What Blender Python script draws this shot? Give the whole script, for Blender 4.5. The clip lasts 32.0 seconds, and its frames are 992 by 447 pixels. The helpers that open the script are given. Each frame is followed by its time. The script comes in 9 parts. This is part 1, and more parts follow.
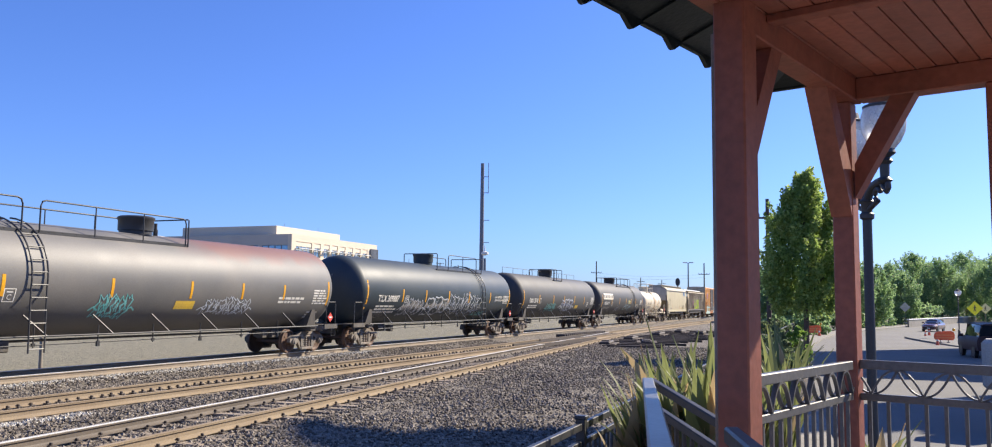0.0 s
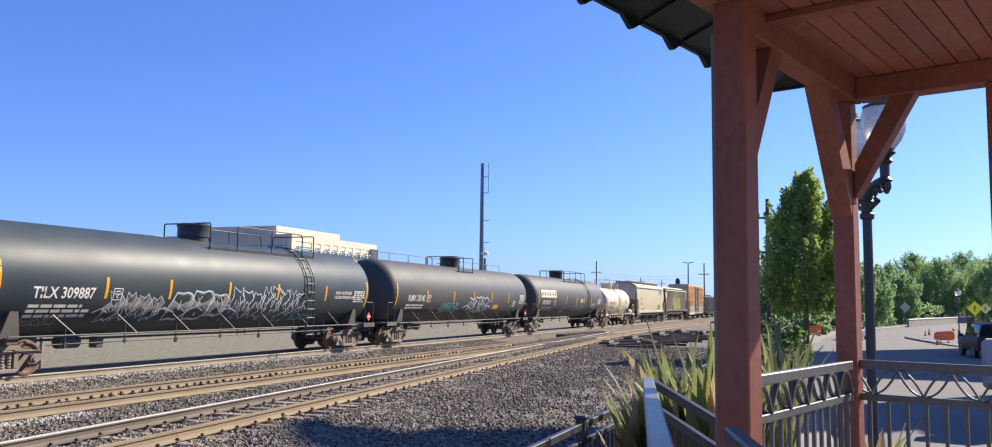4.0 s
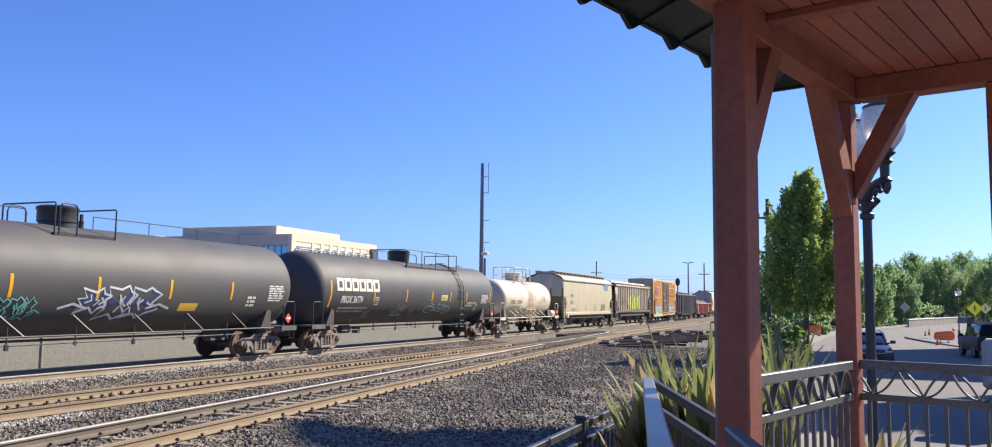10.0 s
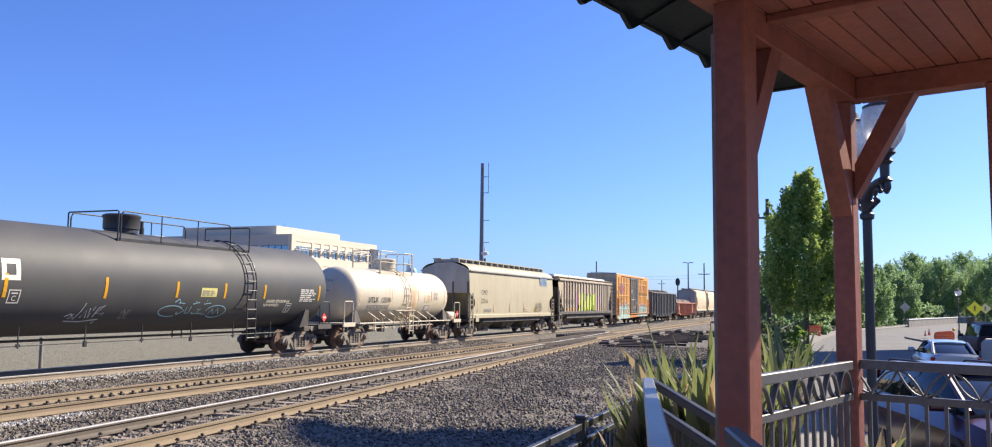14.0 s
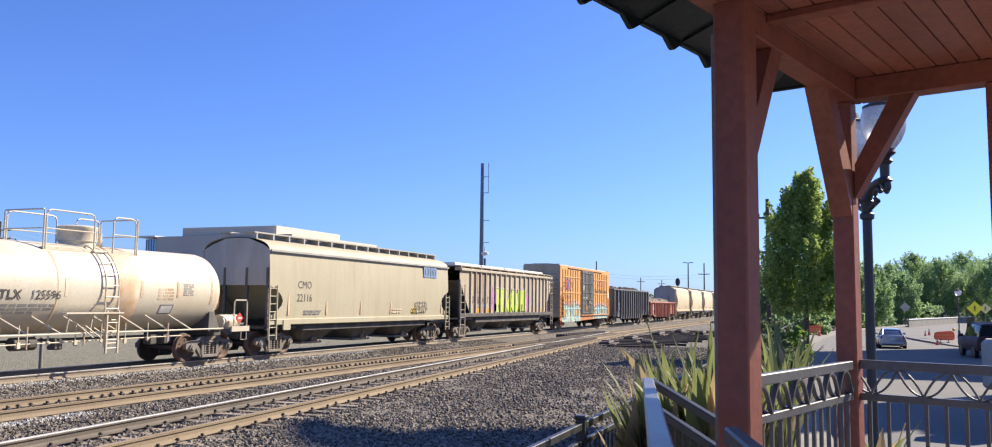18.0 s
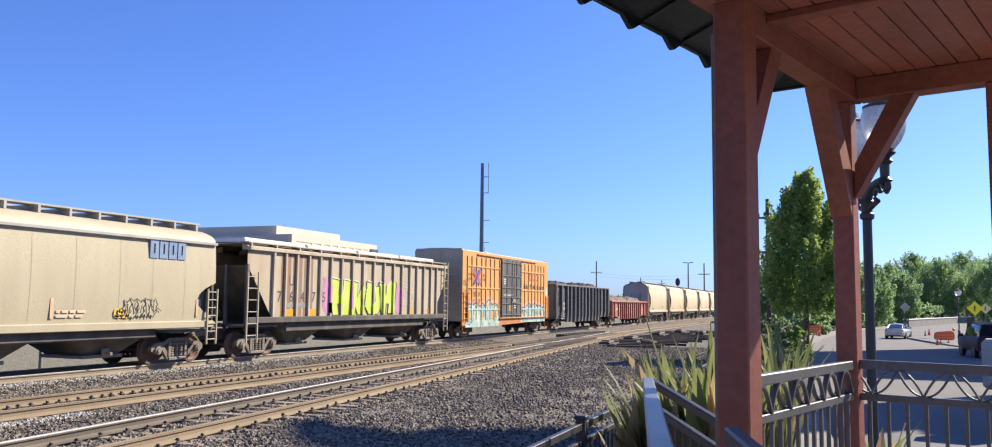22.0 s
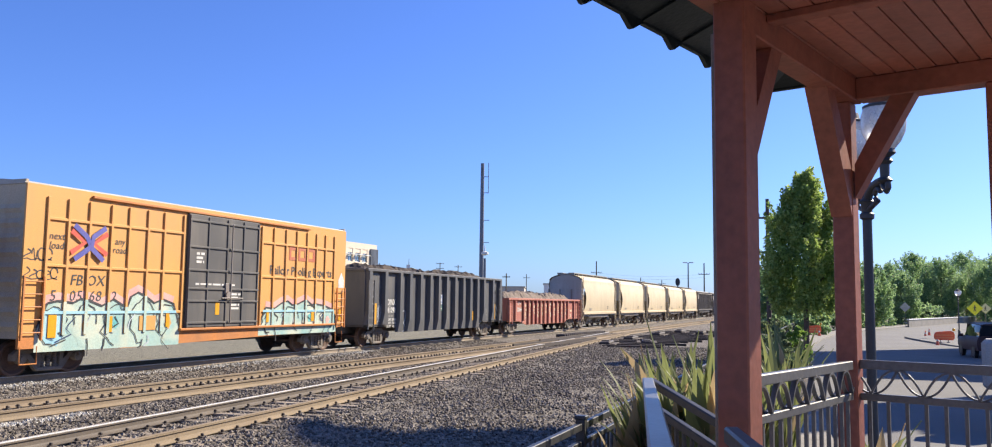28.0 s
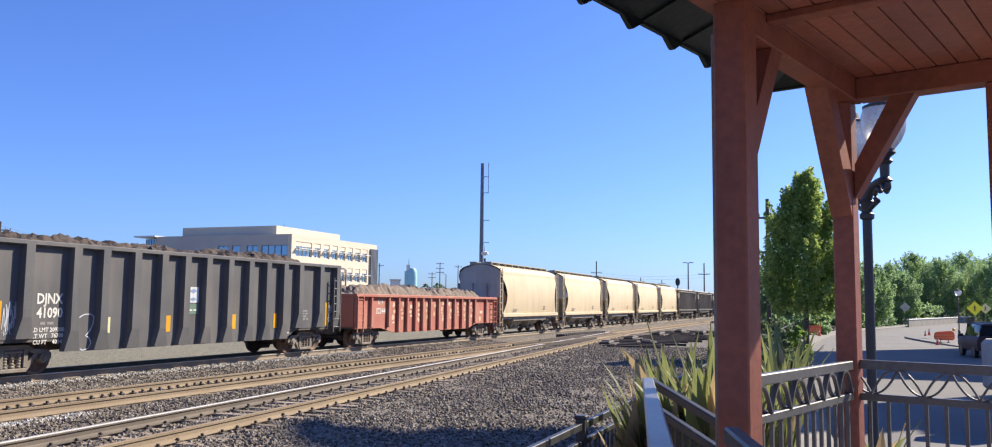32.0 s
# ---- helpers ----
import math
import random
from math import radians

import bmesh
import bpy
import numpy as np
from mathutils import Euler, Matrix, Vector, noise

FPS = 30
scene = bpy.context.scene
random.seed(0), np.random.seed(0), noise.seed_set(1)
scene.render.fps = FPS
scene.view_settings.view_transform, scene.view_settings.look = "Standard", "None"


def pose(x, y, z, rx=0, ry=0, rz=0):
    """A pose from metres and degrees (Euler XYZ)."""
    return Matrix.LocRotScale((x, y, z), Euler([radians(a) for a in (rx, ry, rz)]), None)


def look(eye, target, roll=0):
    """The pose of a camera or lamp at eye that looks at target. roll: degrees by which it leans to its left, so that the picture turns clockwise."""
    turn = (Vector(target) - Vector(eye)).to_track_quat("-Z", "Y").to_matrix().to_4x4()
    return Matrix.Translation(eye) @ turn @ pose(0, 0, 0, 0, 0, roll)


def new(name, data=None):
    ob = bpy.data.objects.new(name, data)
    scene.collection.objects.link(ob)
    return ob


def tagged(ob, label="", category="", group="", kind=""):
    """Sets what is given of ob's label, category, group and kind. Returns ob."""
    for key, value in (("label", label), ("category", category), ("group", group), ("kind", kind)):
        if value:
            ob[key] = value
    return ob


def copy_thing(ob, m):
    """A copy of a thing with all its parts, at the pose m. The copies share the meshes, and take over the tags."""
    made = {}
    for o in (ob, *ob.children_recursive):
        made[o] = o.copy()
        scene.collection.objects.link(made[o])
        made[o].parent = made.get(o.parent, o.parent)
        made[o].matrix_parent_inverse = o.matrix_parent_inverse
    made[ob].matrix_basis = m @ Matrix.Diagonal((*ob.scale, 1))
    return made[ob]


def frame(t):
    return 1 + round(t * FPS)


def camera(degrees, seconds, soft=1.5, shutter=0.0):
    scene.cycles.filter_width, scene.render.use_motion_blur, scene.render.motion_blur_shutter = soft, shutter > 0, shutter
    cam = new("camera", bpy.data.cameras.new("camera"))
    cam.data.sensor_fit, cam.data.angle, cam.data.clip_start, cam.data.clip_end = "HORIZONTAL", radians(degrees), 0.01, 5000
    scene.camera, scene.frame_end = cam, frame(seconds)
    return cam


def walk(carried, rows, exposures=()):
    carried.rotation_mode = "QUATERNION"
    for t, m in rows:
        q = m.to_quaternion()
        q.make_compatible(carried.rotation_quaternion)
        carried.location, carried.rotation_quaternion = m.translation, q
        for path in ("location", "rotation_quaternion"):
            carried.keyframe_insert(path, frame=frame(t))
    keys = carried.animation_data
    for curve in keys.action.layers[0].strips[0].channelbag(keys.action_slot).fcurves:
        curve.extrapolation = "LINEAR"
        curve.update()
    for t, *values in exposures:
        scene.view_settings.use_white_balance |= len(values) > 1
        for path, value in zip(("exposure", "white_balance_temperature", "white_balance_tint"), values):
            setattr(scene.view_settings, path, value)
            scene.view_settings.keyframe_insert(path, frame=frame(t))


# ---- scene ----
cam = camera(60.61, 32.0, soft=1.1)
EYE = Vector((0.0, 0.0, 2.0565))
YAW, PITCH = radians(21.3816), radians(5.3325)
AIM = Vector((math.cos(YAW) * math.cos(PITCH), math.sin(YAW) * math.cos(PITCH), math.sin(PITCH)))
STAND = look(EYE, EYE + AIM * 10, 0.671)
walk(cam, [(0.0, STAND), (32.0, STAND)], [(0.0, 0.9), (32.0, 0.9)])

# ---- light ----
SUN_AZ = Vector((0.8, -0.6, 0)).normalized()
SUN_EL = radians(36)
world = bpy.data.worlds.new("sky")
scene.world = world
world.use_nodes = True
wn = world.node_tree.nodes
sky = wn.new("ShaderNodeTexSky")
sky.sky_type, sky.sun_disc = "NISHITA", False
sky.sun_elevation, sky.sun_rotation = SUN_EL, math.atan2(SUN_AZ.x, SUN_AZ.y)
sky.air_density, sky.dust_density, sky.ozone_density = 1.0, 0.6, 2.5
wn["Background"].inputs["Strength"].default_value = 0.0625
tint = wn.new("ShaderNodeVectorMath")
tint.operation = "MULTIPLY"
tint.inputs[1].default_value = (0.645, 0.915, 1.68)
world.node_tree.links.new(sky.outputs[0], tint.inputs[0])
world.node_tree.links.new(tint.outputs[0], wn["Background"].inputs["Color"])
sun = new("sun", bpy.data.lights.new("sun", "SUN"))
sun.data.energy, sun.data.angle, sun.data.color = 5.0, radians(0.6), (1.0, 0.885, 0.715)
sun.matrix_basis = look((0, 0, 60), Vector((0, 0, 60)) - (SUN_AZ * math.cos(SUN_EL) + Vector((0, 0, math.sin(SUN_EL)))))

# ---- materials ----


def surf(name, c1, c2=None, scale=1.5, rough=0.6, metal=0.0, bump=0.1, fine=40.0, grime=None, gscale=(2.0, 2.0, 0.35), spread=0.0, vary=0.0, coat=0.0):
    """A painted, rusty or mineral surface: two tones at a large scale, fine grain, optional streaks of grime, a little relief."""
    m = bpy.data.materials.new(name)
    m.use_nodes = True
    n, k = m.node_tree.nodes, m.node_tree.links
    b = n["Principled BSDF"]
    tc = n.new("ShaderNodeTexCoord")
    big = n.new("ShaderNodeTexNoise")
    big.inputs["Scale"].default_value, big.inputs["Detail"].default_value = scale, 5
    k.new(tc.outputs["Object"], big.inputs["Vector"])
    small = n.new("ShaderNodeTexNoise")
    small.inputs["Scale"].default_value, small.inputs["Detail"].default_value = fine, 3
    k.new(tc.outputs["Object"], small.inputs["Vector"])
    c2 = c2 or tuple(v * 0.8 for v in c1)
    ramp = n.new("ShaderNodeValToRGB")
    ramp.color_ramp.elements[0].position, ramp.color_ramp.elements[1].position = 0.35 - spread, 0.65 + spread
    ramp.color_ramp.elements[0].color, ramp.color_ramp.elements[1].color = (*c1, 1), (*c2, 1)
    k.new(big.outputs["Fac"], ramp.inputs["Fac"])
    col = ramp.outputs["Color"]
    grain = n.new("ShaderNodeMapRange")
    grain.inputs["From Min"].default_value, grain.inputs["From Max"].default_value = 0.3, 0.7
    grain.inputs["To Min"].default_value, grain.inputs["To Max"].default_value = 0.84, 1.14
    k.new(small.outputs["Fac"], grain.inputs["Value"])
    mul = n.new("ShaderNodeVectorMath")
    mul.operation = "SCALE"
    k.new(col, mul.inputs[0])
    k.new(grain.outputs["Result"], mul.inputs["Scale"])
    col = mul.outputs["Vector"]
    if vary:
        info = n.new("ShaderNodeObjectInfo")
        mr = n.new("ShaderNodeMapRange")
        mr.inputs["To Min"].default_value, mr.inputs["To Max"].default_value = 1 - vary, 1 + vary
        k.new(info.outputs["Random"], mr.inputs["Value"])
        mv = n.new("ShaderNodeVectorMath")
        mv.operation = "SCALE"
        k.new(col, mv.inputs[0])
        k.new(mr.outputs["Result"], mv.inputs["Scale"])
        col = mv.outputs["Vector"]
    if grime:
        gc, amount = grime
        mp = n.new("ShaderNodeMapping")
        mp.inputs["Scale"].default_value = gscale
        k.new(tc.outputs["Object"], mp.inputs["Vector"])
        gn = n.new("ShaderNodeTexNoise")
        gn.inputs["Scale"].default_value, gn.inputs["Detail"].default_value = 1.0, 7
        k.new(mp.outputs["Vector"], gn.inputs["Vector"])
        gr = n.new("ShaderNodeMapRange")
        gr.inputs["From Min"].default_value, gr.inputs["From Max"].default_value = 0.45, 0.72
        gr.inputs["To Max"].default_value = amount
        k.new(gn.outputs["Fac"], gr.inputs["Value"])
        mx = n.new("ShaderNodeMix")
        mx.data_type = "RGBA"
        mx.inputs["B"].default_value = (*gc, 1)
        k.new(gr.outputs["Result"], mx.inputs["Factor"])
        k.new(col, mx.inputs["A"])
        col = mx.outputs["Result"]
    k.new(col, b.inputs["Base Color"])
    rr = n.new("ShaderNodeMapRange")
    rr.inputs["To Min"].default_value, rr.inputs["To Max"].default_value = max(0.03, rough - 0.1), min(1, rough + 0.12)
    k.new(big.outputs["Fac"], rr.inputs["Value"])
    k.new(rr.outputs["Result"], b.inputs["Roughness"])
    b.inputs["Metallic"].default_value = metal
    if coat:
        b.inputs["Coat Weight"].default_value, b.inputs["Coat Roughness"].default_value = coat, max(0.08, rough * 0.6)
    if bump:
        bp = n.new("ShaderNodeBump")
        bp.inputs["Strength"].default_value, bp.inputs["Distance"].default_value = bump, 0.02
        k.new(small.outputs["Fac"], bp.inputs["Height"])
        k.new(bp.outputs["Normal"], b.inputs["Normal"])
    return m


def glassy(name, color, rough=0.05, trans=0.0):
    m = bpy.data.materials.new(name)
    m.use_nodes = True
    b = m.node_tree.nodes["Principled BSDF"]
    b.inputs["Base Color"].default_value = (*color, 1)
    b.inputs["Roughness"].default_value = rough
    b.inputs["Transmission Weight"].default_value = trans
    return m


def rust_capped(mat):
    """Red overspray on the tank's top, towards one end, with a cloudy edge."""
    n, k = mat.node_tree.nodes, mat.node_tree.links
    b = n["Principled BSDF"]
    tc = n.new("ShaderNodeTexCoord")
    xyz = n.new("ShaderNodeSeparateXYZ")
    k.new(tc.outputs["Object"], xyz.inputs["Vector"])
    nz = n.new("ShaderNodeTexNoise")
    nz.inputs["Scale"].default_value, nz.inputs["Detail"].default_value = 0.9, 6
    k.new(tc.outputs["Object"], nz.inputs["Vector"])
    hi = n.new("ShaderNodeMath")
    hi.operation = "MULTIPLY_ADD"
    hi.inputs[1].default_value = 1.3
    k.new(nz.outputs["Fac"], hi.inputs[0])
    k.new(xyz.outputs["Z"], hi.inputs[2])
    up = n.new("ShaderNodeMapRange")
    up.interpolation_type = "SMOOTHSTEP"
    up.inputs["From Min"].default_value, up.inputs["From Max"].default_value = 3.9, 4.6
    k.new(hi.outputs[0], up.inputs["Value"])
    along = n.new("ShaderNodeMapRange")
    along.inputs["From Min"].default_value, along.inputs["From Max"].default_value, along.inputs["To Max"].default_value = 0.6, 2.6, 0.75
    k.new(xyz.outputs["X"], along.inputs["Value"])
    mul = n.new("ShaderNodeMath")
    mul.operation = "MULTIPLY"
    k.new(up.outputs["Result"], mul.inputs[0])
    k.new(along.outputs["Result"], mul.inputs[1])
    mx = n.new("ShaderNodeMix")
    mx.data_type = "RGBA"
    mx.inputs["B"].default_value = (0.20, 0.085, 0.065, 1)
    k.new(mul.outputs[0], mx.inputs["Factor"])
    k.new(b.inputs["Base Color"].links[0].from_socket, mx.inputs["A"])
    k.new(mx.outputs["Result"], b.inputs["Base Color"])


DUST = (0.30, 0.25, 0.19)
BLACK_PAINT = surf("black_tank_paint", (0.064, 0.066, 0.068), (0.08, 0.08, 0.079), 0.5, 0.6, bump=0.02, grime=(DUST, 0.06), gscale=(0.7, 0.7, 0.5))
BLUE_BLACK = surf("glossy_blue_black_paint", (0.032, 0.046, 0.056), (0.042, 0.057, 0.067), 0.5, 0.5, bump=0.015, grime=(DUST, 0.04), gscale=(0.7, 0.7, 0.5))
for tank_paint in (BLACK_PAINT, BLUE_BLACK):
    tank_paint.node_tree.nodes["Principled BSDF"].inputs["Specular IOR Level"].default_value = 0.36
GREY_TANK = surf("weathered_grey_black_paint", (0.115, 0.114, 0.11), (0.145, 0.14, 0.132), 0.5, 0.55, bump=0.04, grime=(DUST, 0.15), gscale=(0.6, 0.6, 0.5))
rust_capped(GREY_TANK)
WHITE_TANK = surf("ivory_tank_paint", (0.64, 0.585, 0.455), (0.58, 0.515, 0.385), 0.5, 0.45, bump=0.03, grime=((0.55, 0.36, 0.2), 0.25))
RUST_BAND = surf("rust_stained_ivory", (0.55, 0.36, 0.2), (0.68, 0.56, 0.4), 1.5, 0.6, grime=((0.4, 0.2, 0.09), 0.4))
CREAM = surf("dusty_cream_paint", (0.475, 0.425, 0.285), (0.435, 0.385, 0.255), 0.4, 0.6, bump=0.04, grime=((0.33, 0.26, 0.18), 0.35))
CREAM_WARM = surf("pale_tan_paint", (0.66, 0.55, 0.36), (0.6, 0.49, 0.31), 0.4, 0.6, bump=0.04, grime=((0.38, 0.28, 0.18), 0.3), vary=0.06)
CREAM_SEAM = surf("dusty_seam_paint", (0.45, 0.39, 0.28), (0.40, 0.34, 0.24), 2.0, 0.7, bump=0)
GREY_ROOF = surf("faded_grey_roof_paint", (0.42, 0.41, 0.38), (0.36, 0.35, 0.32), 0.6, 0.65, grime=((0.2, 0.18, 0.15), 0.4))
BROWN_HOPPER = surf("faded_brown_grey_paint", (0.44, 0.375, 0.265), (0.50, 0.43, 0.315), 0.7, 0.75, bump=0.08, grime=((0.32, 0.17, 0.08), 0.4))
BROWN_RUSTY = surf("rust_brown_panel_paint", (0.28, 0.17, 0.11), (0.24, 0.18, 0.14), 0.9, 0.8, bump=0.08, grime=((0.33, 0.13, 0.05), 0.55))
RIB_GREY = surf("dusty_tan_rib_paint", (0.52, 0.455, 0.345), (0.44, 0.38, 0.285), 1.2, 0.75, grime=((0.2, 0.12, 0.08), 0.35))
DARK_HOPPER = surf("sooty_dark_paint", (0.15, 0.135, 0.12), (0.2, 0.175, 0.155), 0.7, 0.8, grime=(DUST, 0.25))
ORANGE = surf("faded_orange_yellow_paint", (0.72, 0.36, 0.09), (0.66, 0.33, 0.10), 0.5, 0.55, bump=0.03, grime=((0.5, 0.28, 0.12), 0.3))
ORANGE_LOW = surf("orange_sill_paint", (0.6, 0.22, 0.05), (0.5, 0.2, 0.06), 1.0, 0.6, grime=((0.25, 0.12, 0.06), 0.4))
DOOR_BLACK = surf("dull_black_door_paint", (0.075, 0.073, 0.07), (0.1, 0.095, 0.088), 0.8, 0.6, grime=(DUST, 0.25))
GON_BLACK = surf("dull_black_gondola_paint", (0.082, 0.083, 0.086), (0.105, 0.104, 0.104), 0.7, 0.55, grime=(DUST, 0.2))
GON_RED = surf("faded_oxide_red_paint", (0.38, 0.12, 0.085), (0.45, 0.165, 0.12), 0.9, 0.75, grime=((0.5, 0.3, 0.18), 0.35), gscale=(1.2, 1.2, 0.8))
SCRAP = surf("dark_shredded_scrap", (0.03, 0.025, 0.022), (0.10, 0.07, 0.05), 6.0, 0.9, bump=0.8, fine=14)
SCRAP_TAN = surf("brown_grey_scrap", (0.13, 0.10, 0.075), (0.22, 0.17, 0.13), 6.0, 0.9, bump=0.8, fine=14)
TRUCK = surf("dusty_truck_iron", (0.17, 0.15, 0.125), (0.24, 0.21, 0.175), 3.0, 0.8, bump=0.15, grime=((0.17, 0.09, 0.05), 0.5))
WHEEL = surf("brown_rust_wheel", (0.13, 0.075, 0.05), (0.17, 0.11, 0.08), 2.0, 0.7, bump=0.1)
UNDER = surf("sooty_underframe", (0.07, 0.065, 0.06), (0.1, 0.09, 0.08), 2.0, 0.8, grime=(DUST, 0.3))
STEEL_GREY = surf("dusty_grey_steel", (0.28, 0.26, 0.23), (0.2, 0.18, 0.16), 2.0, 0.6, grime=((0.2, 0.1, 0.05), 0.3))
REFLECT = surf("amber_reflective_tape", (0.75, 0.38, 0.02), (0.7, 0.33, 0.02), 3.0, 0.35, bump=0)
LETTER_WHITE = surf("white_stencil_paint", (0.72, 0.70, 0.64), (0.6, 0.58, 0.52), 4.0, 0.6, bump=0)
LETTER_CREAM = surf("cream_logo_paint", (0.82, 0.76, 0.62), (0.76, 0.7, 0.56), 2.0, 0.5, bump=0)
LETTER_DARK = surf("dark_stencil_paint", (0.05, 0.05, 0.055), (0.08, 0.075, 0.07), 4.0, 0.6, bump=0)
LETTER_GREY = surf("faint_grey_stencil", (0.22, 0.21, 0.2), (0.3, 0.28, 0.25), 4.0, 0.7, bump=0)
TAG_WHITE = surf("silver_spray_paint", (0.62, 0.67, 0.72), (0.45, 0.47, 0.5), 3.0, 0.5, bump=0)
TAG_TEAL = surf("teal_spray_paint", (0.12, 0.42, 0.40), (0.2, 0.5, 0.5), 3.0, 0.5, bump=0)
TAG_SALMON = surf("salmon_spray_paint", (0.72, 0.36, 0.32), (0.74, 0.44, 0.36), 3.0, 0.55, bump=0)
TAG_PALE = surf("pale_yellow_green_spray_paint", (0.66, 0.70, 0.36), (0.6, 0.68, 0.42), 3.0, 0.55, bump=0)
TAG_SKY = surf("sky_blue_spray_paint", (0.30, 0.55, 0.64), (0.4, 0.64, 0.66), 2.0, 0.55, bump=0)
TAG_CYAN = surf("pale_cyan_spray_paint", (0.30, 0.49, 0.45), (0.47, 0.58, 0.48), 1.2, 0.55, bump=0, grime=((0.75, 0.65, 0.45), 0.6), gscale=(1.5, 1.5, 1.5))
TAG_BLUE = surf("dark_blue_spray_paint", (0.03, 0.045, 0.11), (0.045, 0.065, 0.15), 3.0, 0.5, bump=0)
TAG_LIME = surf("lime_spray_paint", (0.50, 0.62, 0.06), (0.56, 0.66, 0.14), 1.5, 0.55, bump=0)
TAG_PINK = surf("pink_spray_paint", (0.55, 0.22, 0.42), (0.5, 0.26, 0.42), 2.0, 0.6, bump=0)
TAG_BLACK = surf("black_spray_paint", (0.03, 0.03, 0.03), (0.06, 0.06, 0.06), 3.0, 0.6, bump=0)
LOGO_BLUE = surf("logo_blue_paint", (0.10, 0.10, 0.34), (0.12, 0.12, 0.38), 3.0, 0.5, bump=0)
FADED_BLUE = surf("faded_blue_logo_paint", (0.15, 0.24, 0.40), (0.22, 0.3, 0.42), 3.0, 0.6, bump=0)
LOGO_RED = surf("logo_red_paint", (0.66, 0.10, 0.06), (0.6, 0.11, 0.07), 3.0, 0.5, bump=0)
LOGO_RUST = surf("faded_red_logo_paint", (0.5, 0.13, 0.07), (0.48, 0.17, 0.08), 3.0, 0.6, bump=0)
YELLOW_LABEL = surf("yellow_panel_paint", (0.72, 0.48, 0.06), (0.66, 0.44, 0.07), 4.0, 0.5, bump=0)
LEMON = surf("pale_lemon_panel_paint", (0.66, 0.60, 0.2), (0.62, 0.56, 0.2), 4.0, 0.5, bump=0)
PLACARD = surf("red_placard", (0.62, 0.06, 0.04), (0.58, 0.07, 0.05), 6.0, 0.5, bump=0)
RAIL_SIDE = surf("tan_rusty_rail_side", (0.275, 0.21, 0.135), (0.23, 0.178, 0.115), 1.0, 0.75, bump=0.1, grime=((0.13, 0.08, 0.05), 0.35), gscale=(0.6, 4, 4))
RAIL_DULL = surf("dull_brown_rail", (0.27, 0.215, 0.155), (0.21, 0.168, 0.12), 1.0, 0.7, bump=0.1)
# sky shine on the rail head is put into this pale colour
RAIL_TOP = surf("polished_rail_sky_shine", (0.66, 0.64, 0.6), (0.54, 0.52, 0.48), 1.0, 0.42, metal=0.25, bump=0)
TIE = surf("weathered_grey_brown_timber", (0.30, 0.245, 0.18), (0.22, 0.175, 0.13), 4.0, 0.9, bump=0.5, fine=60, vary=0.3)
CLIP = surf("dark_rail_clip_iron", (0.045, 0.038, 0.034), (0.08, 0.06, 0.045), 8.0, 0.7)
ASPHALT = surf("sun_bleached_asphalt", (0.145, 0.14, 0.129), (0.18, 0.174, 0.16), 0.25, 0.9, bump=0.3, fine=90, grime=((0.11, 0.105, 0.1), 0.4), gscale=(0.3, 0.3, 0.3))
CONCRETE = surf("pale_concrete", (0.45, 0.42, 0.37), (0.38, 0.355, 0.32), 0.8, 0.85, bump=0.15, grime=((0.2, 0.18, 0.16), 0.35))
RAIL_DARK = surf("brown_grey_rail_side", (0.15, 0.12, 0.09), (0.1, 0.082, 0.065), 1.0, 0.6, bump=0.1)
REDWOOD = surf("red_brown_stained_timber", (0.28, 0.09, 0.058), (0.22, 0.07, 0.047), 1.2, 0.55, bump=0.12, fine=25, grime=((0.09, 0.035, 0.025), 0.4), gscale=(6, 6, 0.5))
SOFFIT = surf("red_stained_soffit_board", (0.32, 0.11, 0.076), (0.25, 0.088, 0.062), 1.2, 0.5, bump=0.1, fine=25, vary=0.15)
TEAL_ROOF = surf("dark_blue_green_metal_roof", (0.018, 0.028, 0.033), (0.026, 0.038, 0.042), 1.0, 0.4, metal=0.3)
IRON = surf("charcoal_painted_iron", (0.10, 0.10, 0.104), (0.125, 0.124, 0.124), 2.0, 0.42, bump=0.04, coat=0.2)
IRON_BLACK = surf("black_painted_iron", (0.03, 0.031, 0.033), (0.042, 0.042, 0.044), 2.0, 0.45, bump=0.04)
FROST = surf("frosted_white_globe", (0.88, 0.88, 0.86), (0.84, 0.84, 0.82), 2.0, 0.25, bump=0)
FROST.node_tree.nodes["Principled BSDF"].inputs["Transmission Weight"].default_value = 0.45
BARK = surf("grey_brown_bark", (0.14, 0.11, 0.085), (0.09, 0.072, 0.06), 4.0, 0.95, bump=0.7, fine=22)
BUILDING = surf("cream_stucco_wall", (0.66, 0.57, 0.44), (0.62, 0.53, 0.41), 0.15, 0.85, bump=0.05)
BUILDING_GREY = surf("warm_grey_wall", (0.52, 0.47, 0.40), (0.48, 0.43, 0.37), 0.15, 0.85, bump=0.05)
GLASS_BLUE = glassy("blue_window_glass", (0.06, 0.10, 0.16), 0.04)
OFFICE_GLASS = glassy("pale_blue_tinted_window_glass", (0.20, 0.32, 0.44), 0.06)
OFFICE_GLASS.node_tree.nodes["Principled BSDF"].inputs["Metallic"].default_value = 0.45
# distance haze is put into this lightened teal
TOWER_TEAL = surf("haze_lightened_tower_teal", (0.30, 0.58, 0.60), (0.38, 0.62, 0.64), 0.2, 0.3, bump=0)
PAVING = surf("worn_grey_paving", (0.27, 0.25, 0.215), (0.22, 0.205, 0.18), 0.8, 0.88, bump=0.15, grime=((0.13, 0.12, 0.1), 0.4))
GLASS_DARK = glassy("dark_car_glass", (0.012, 0.014, 0.018), 0.04)
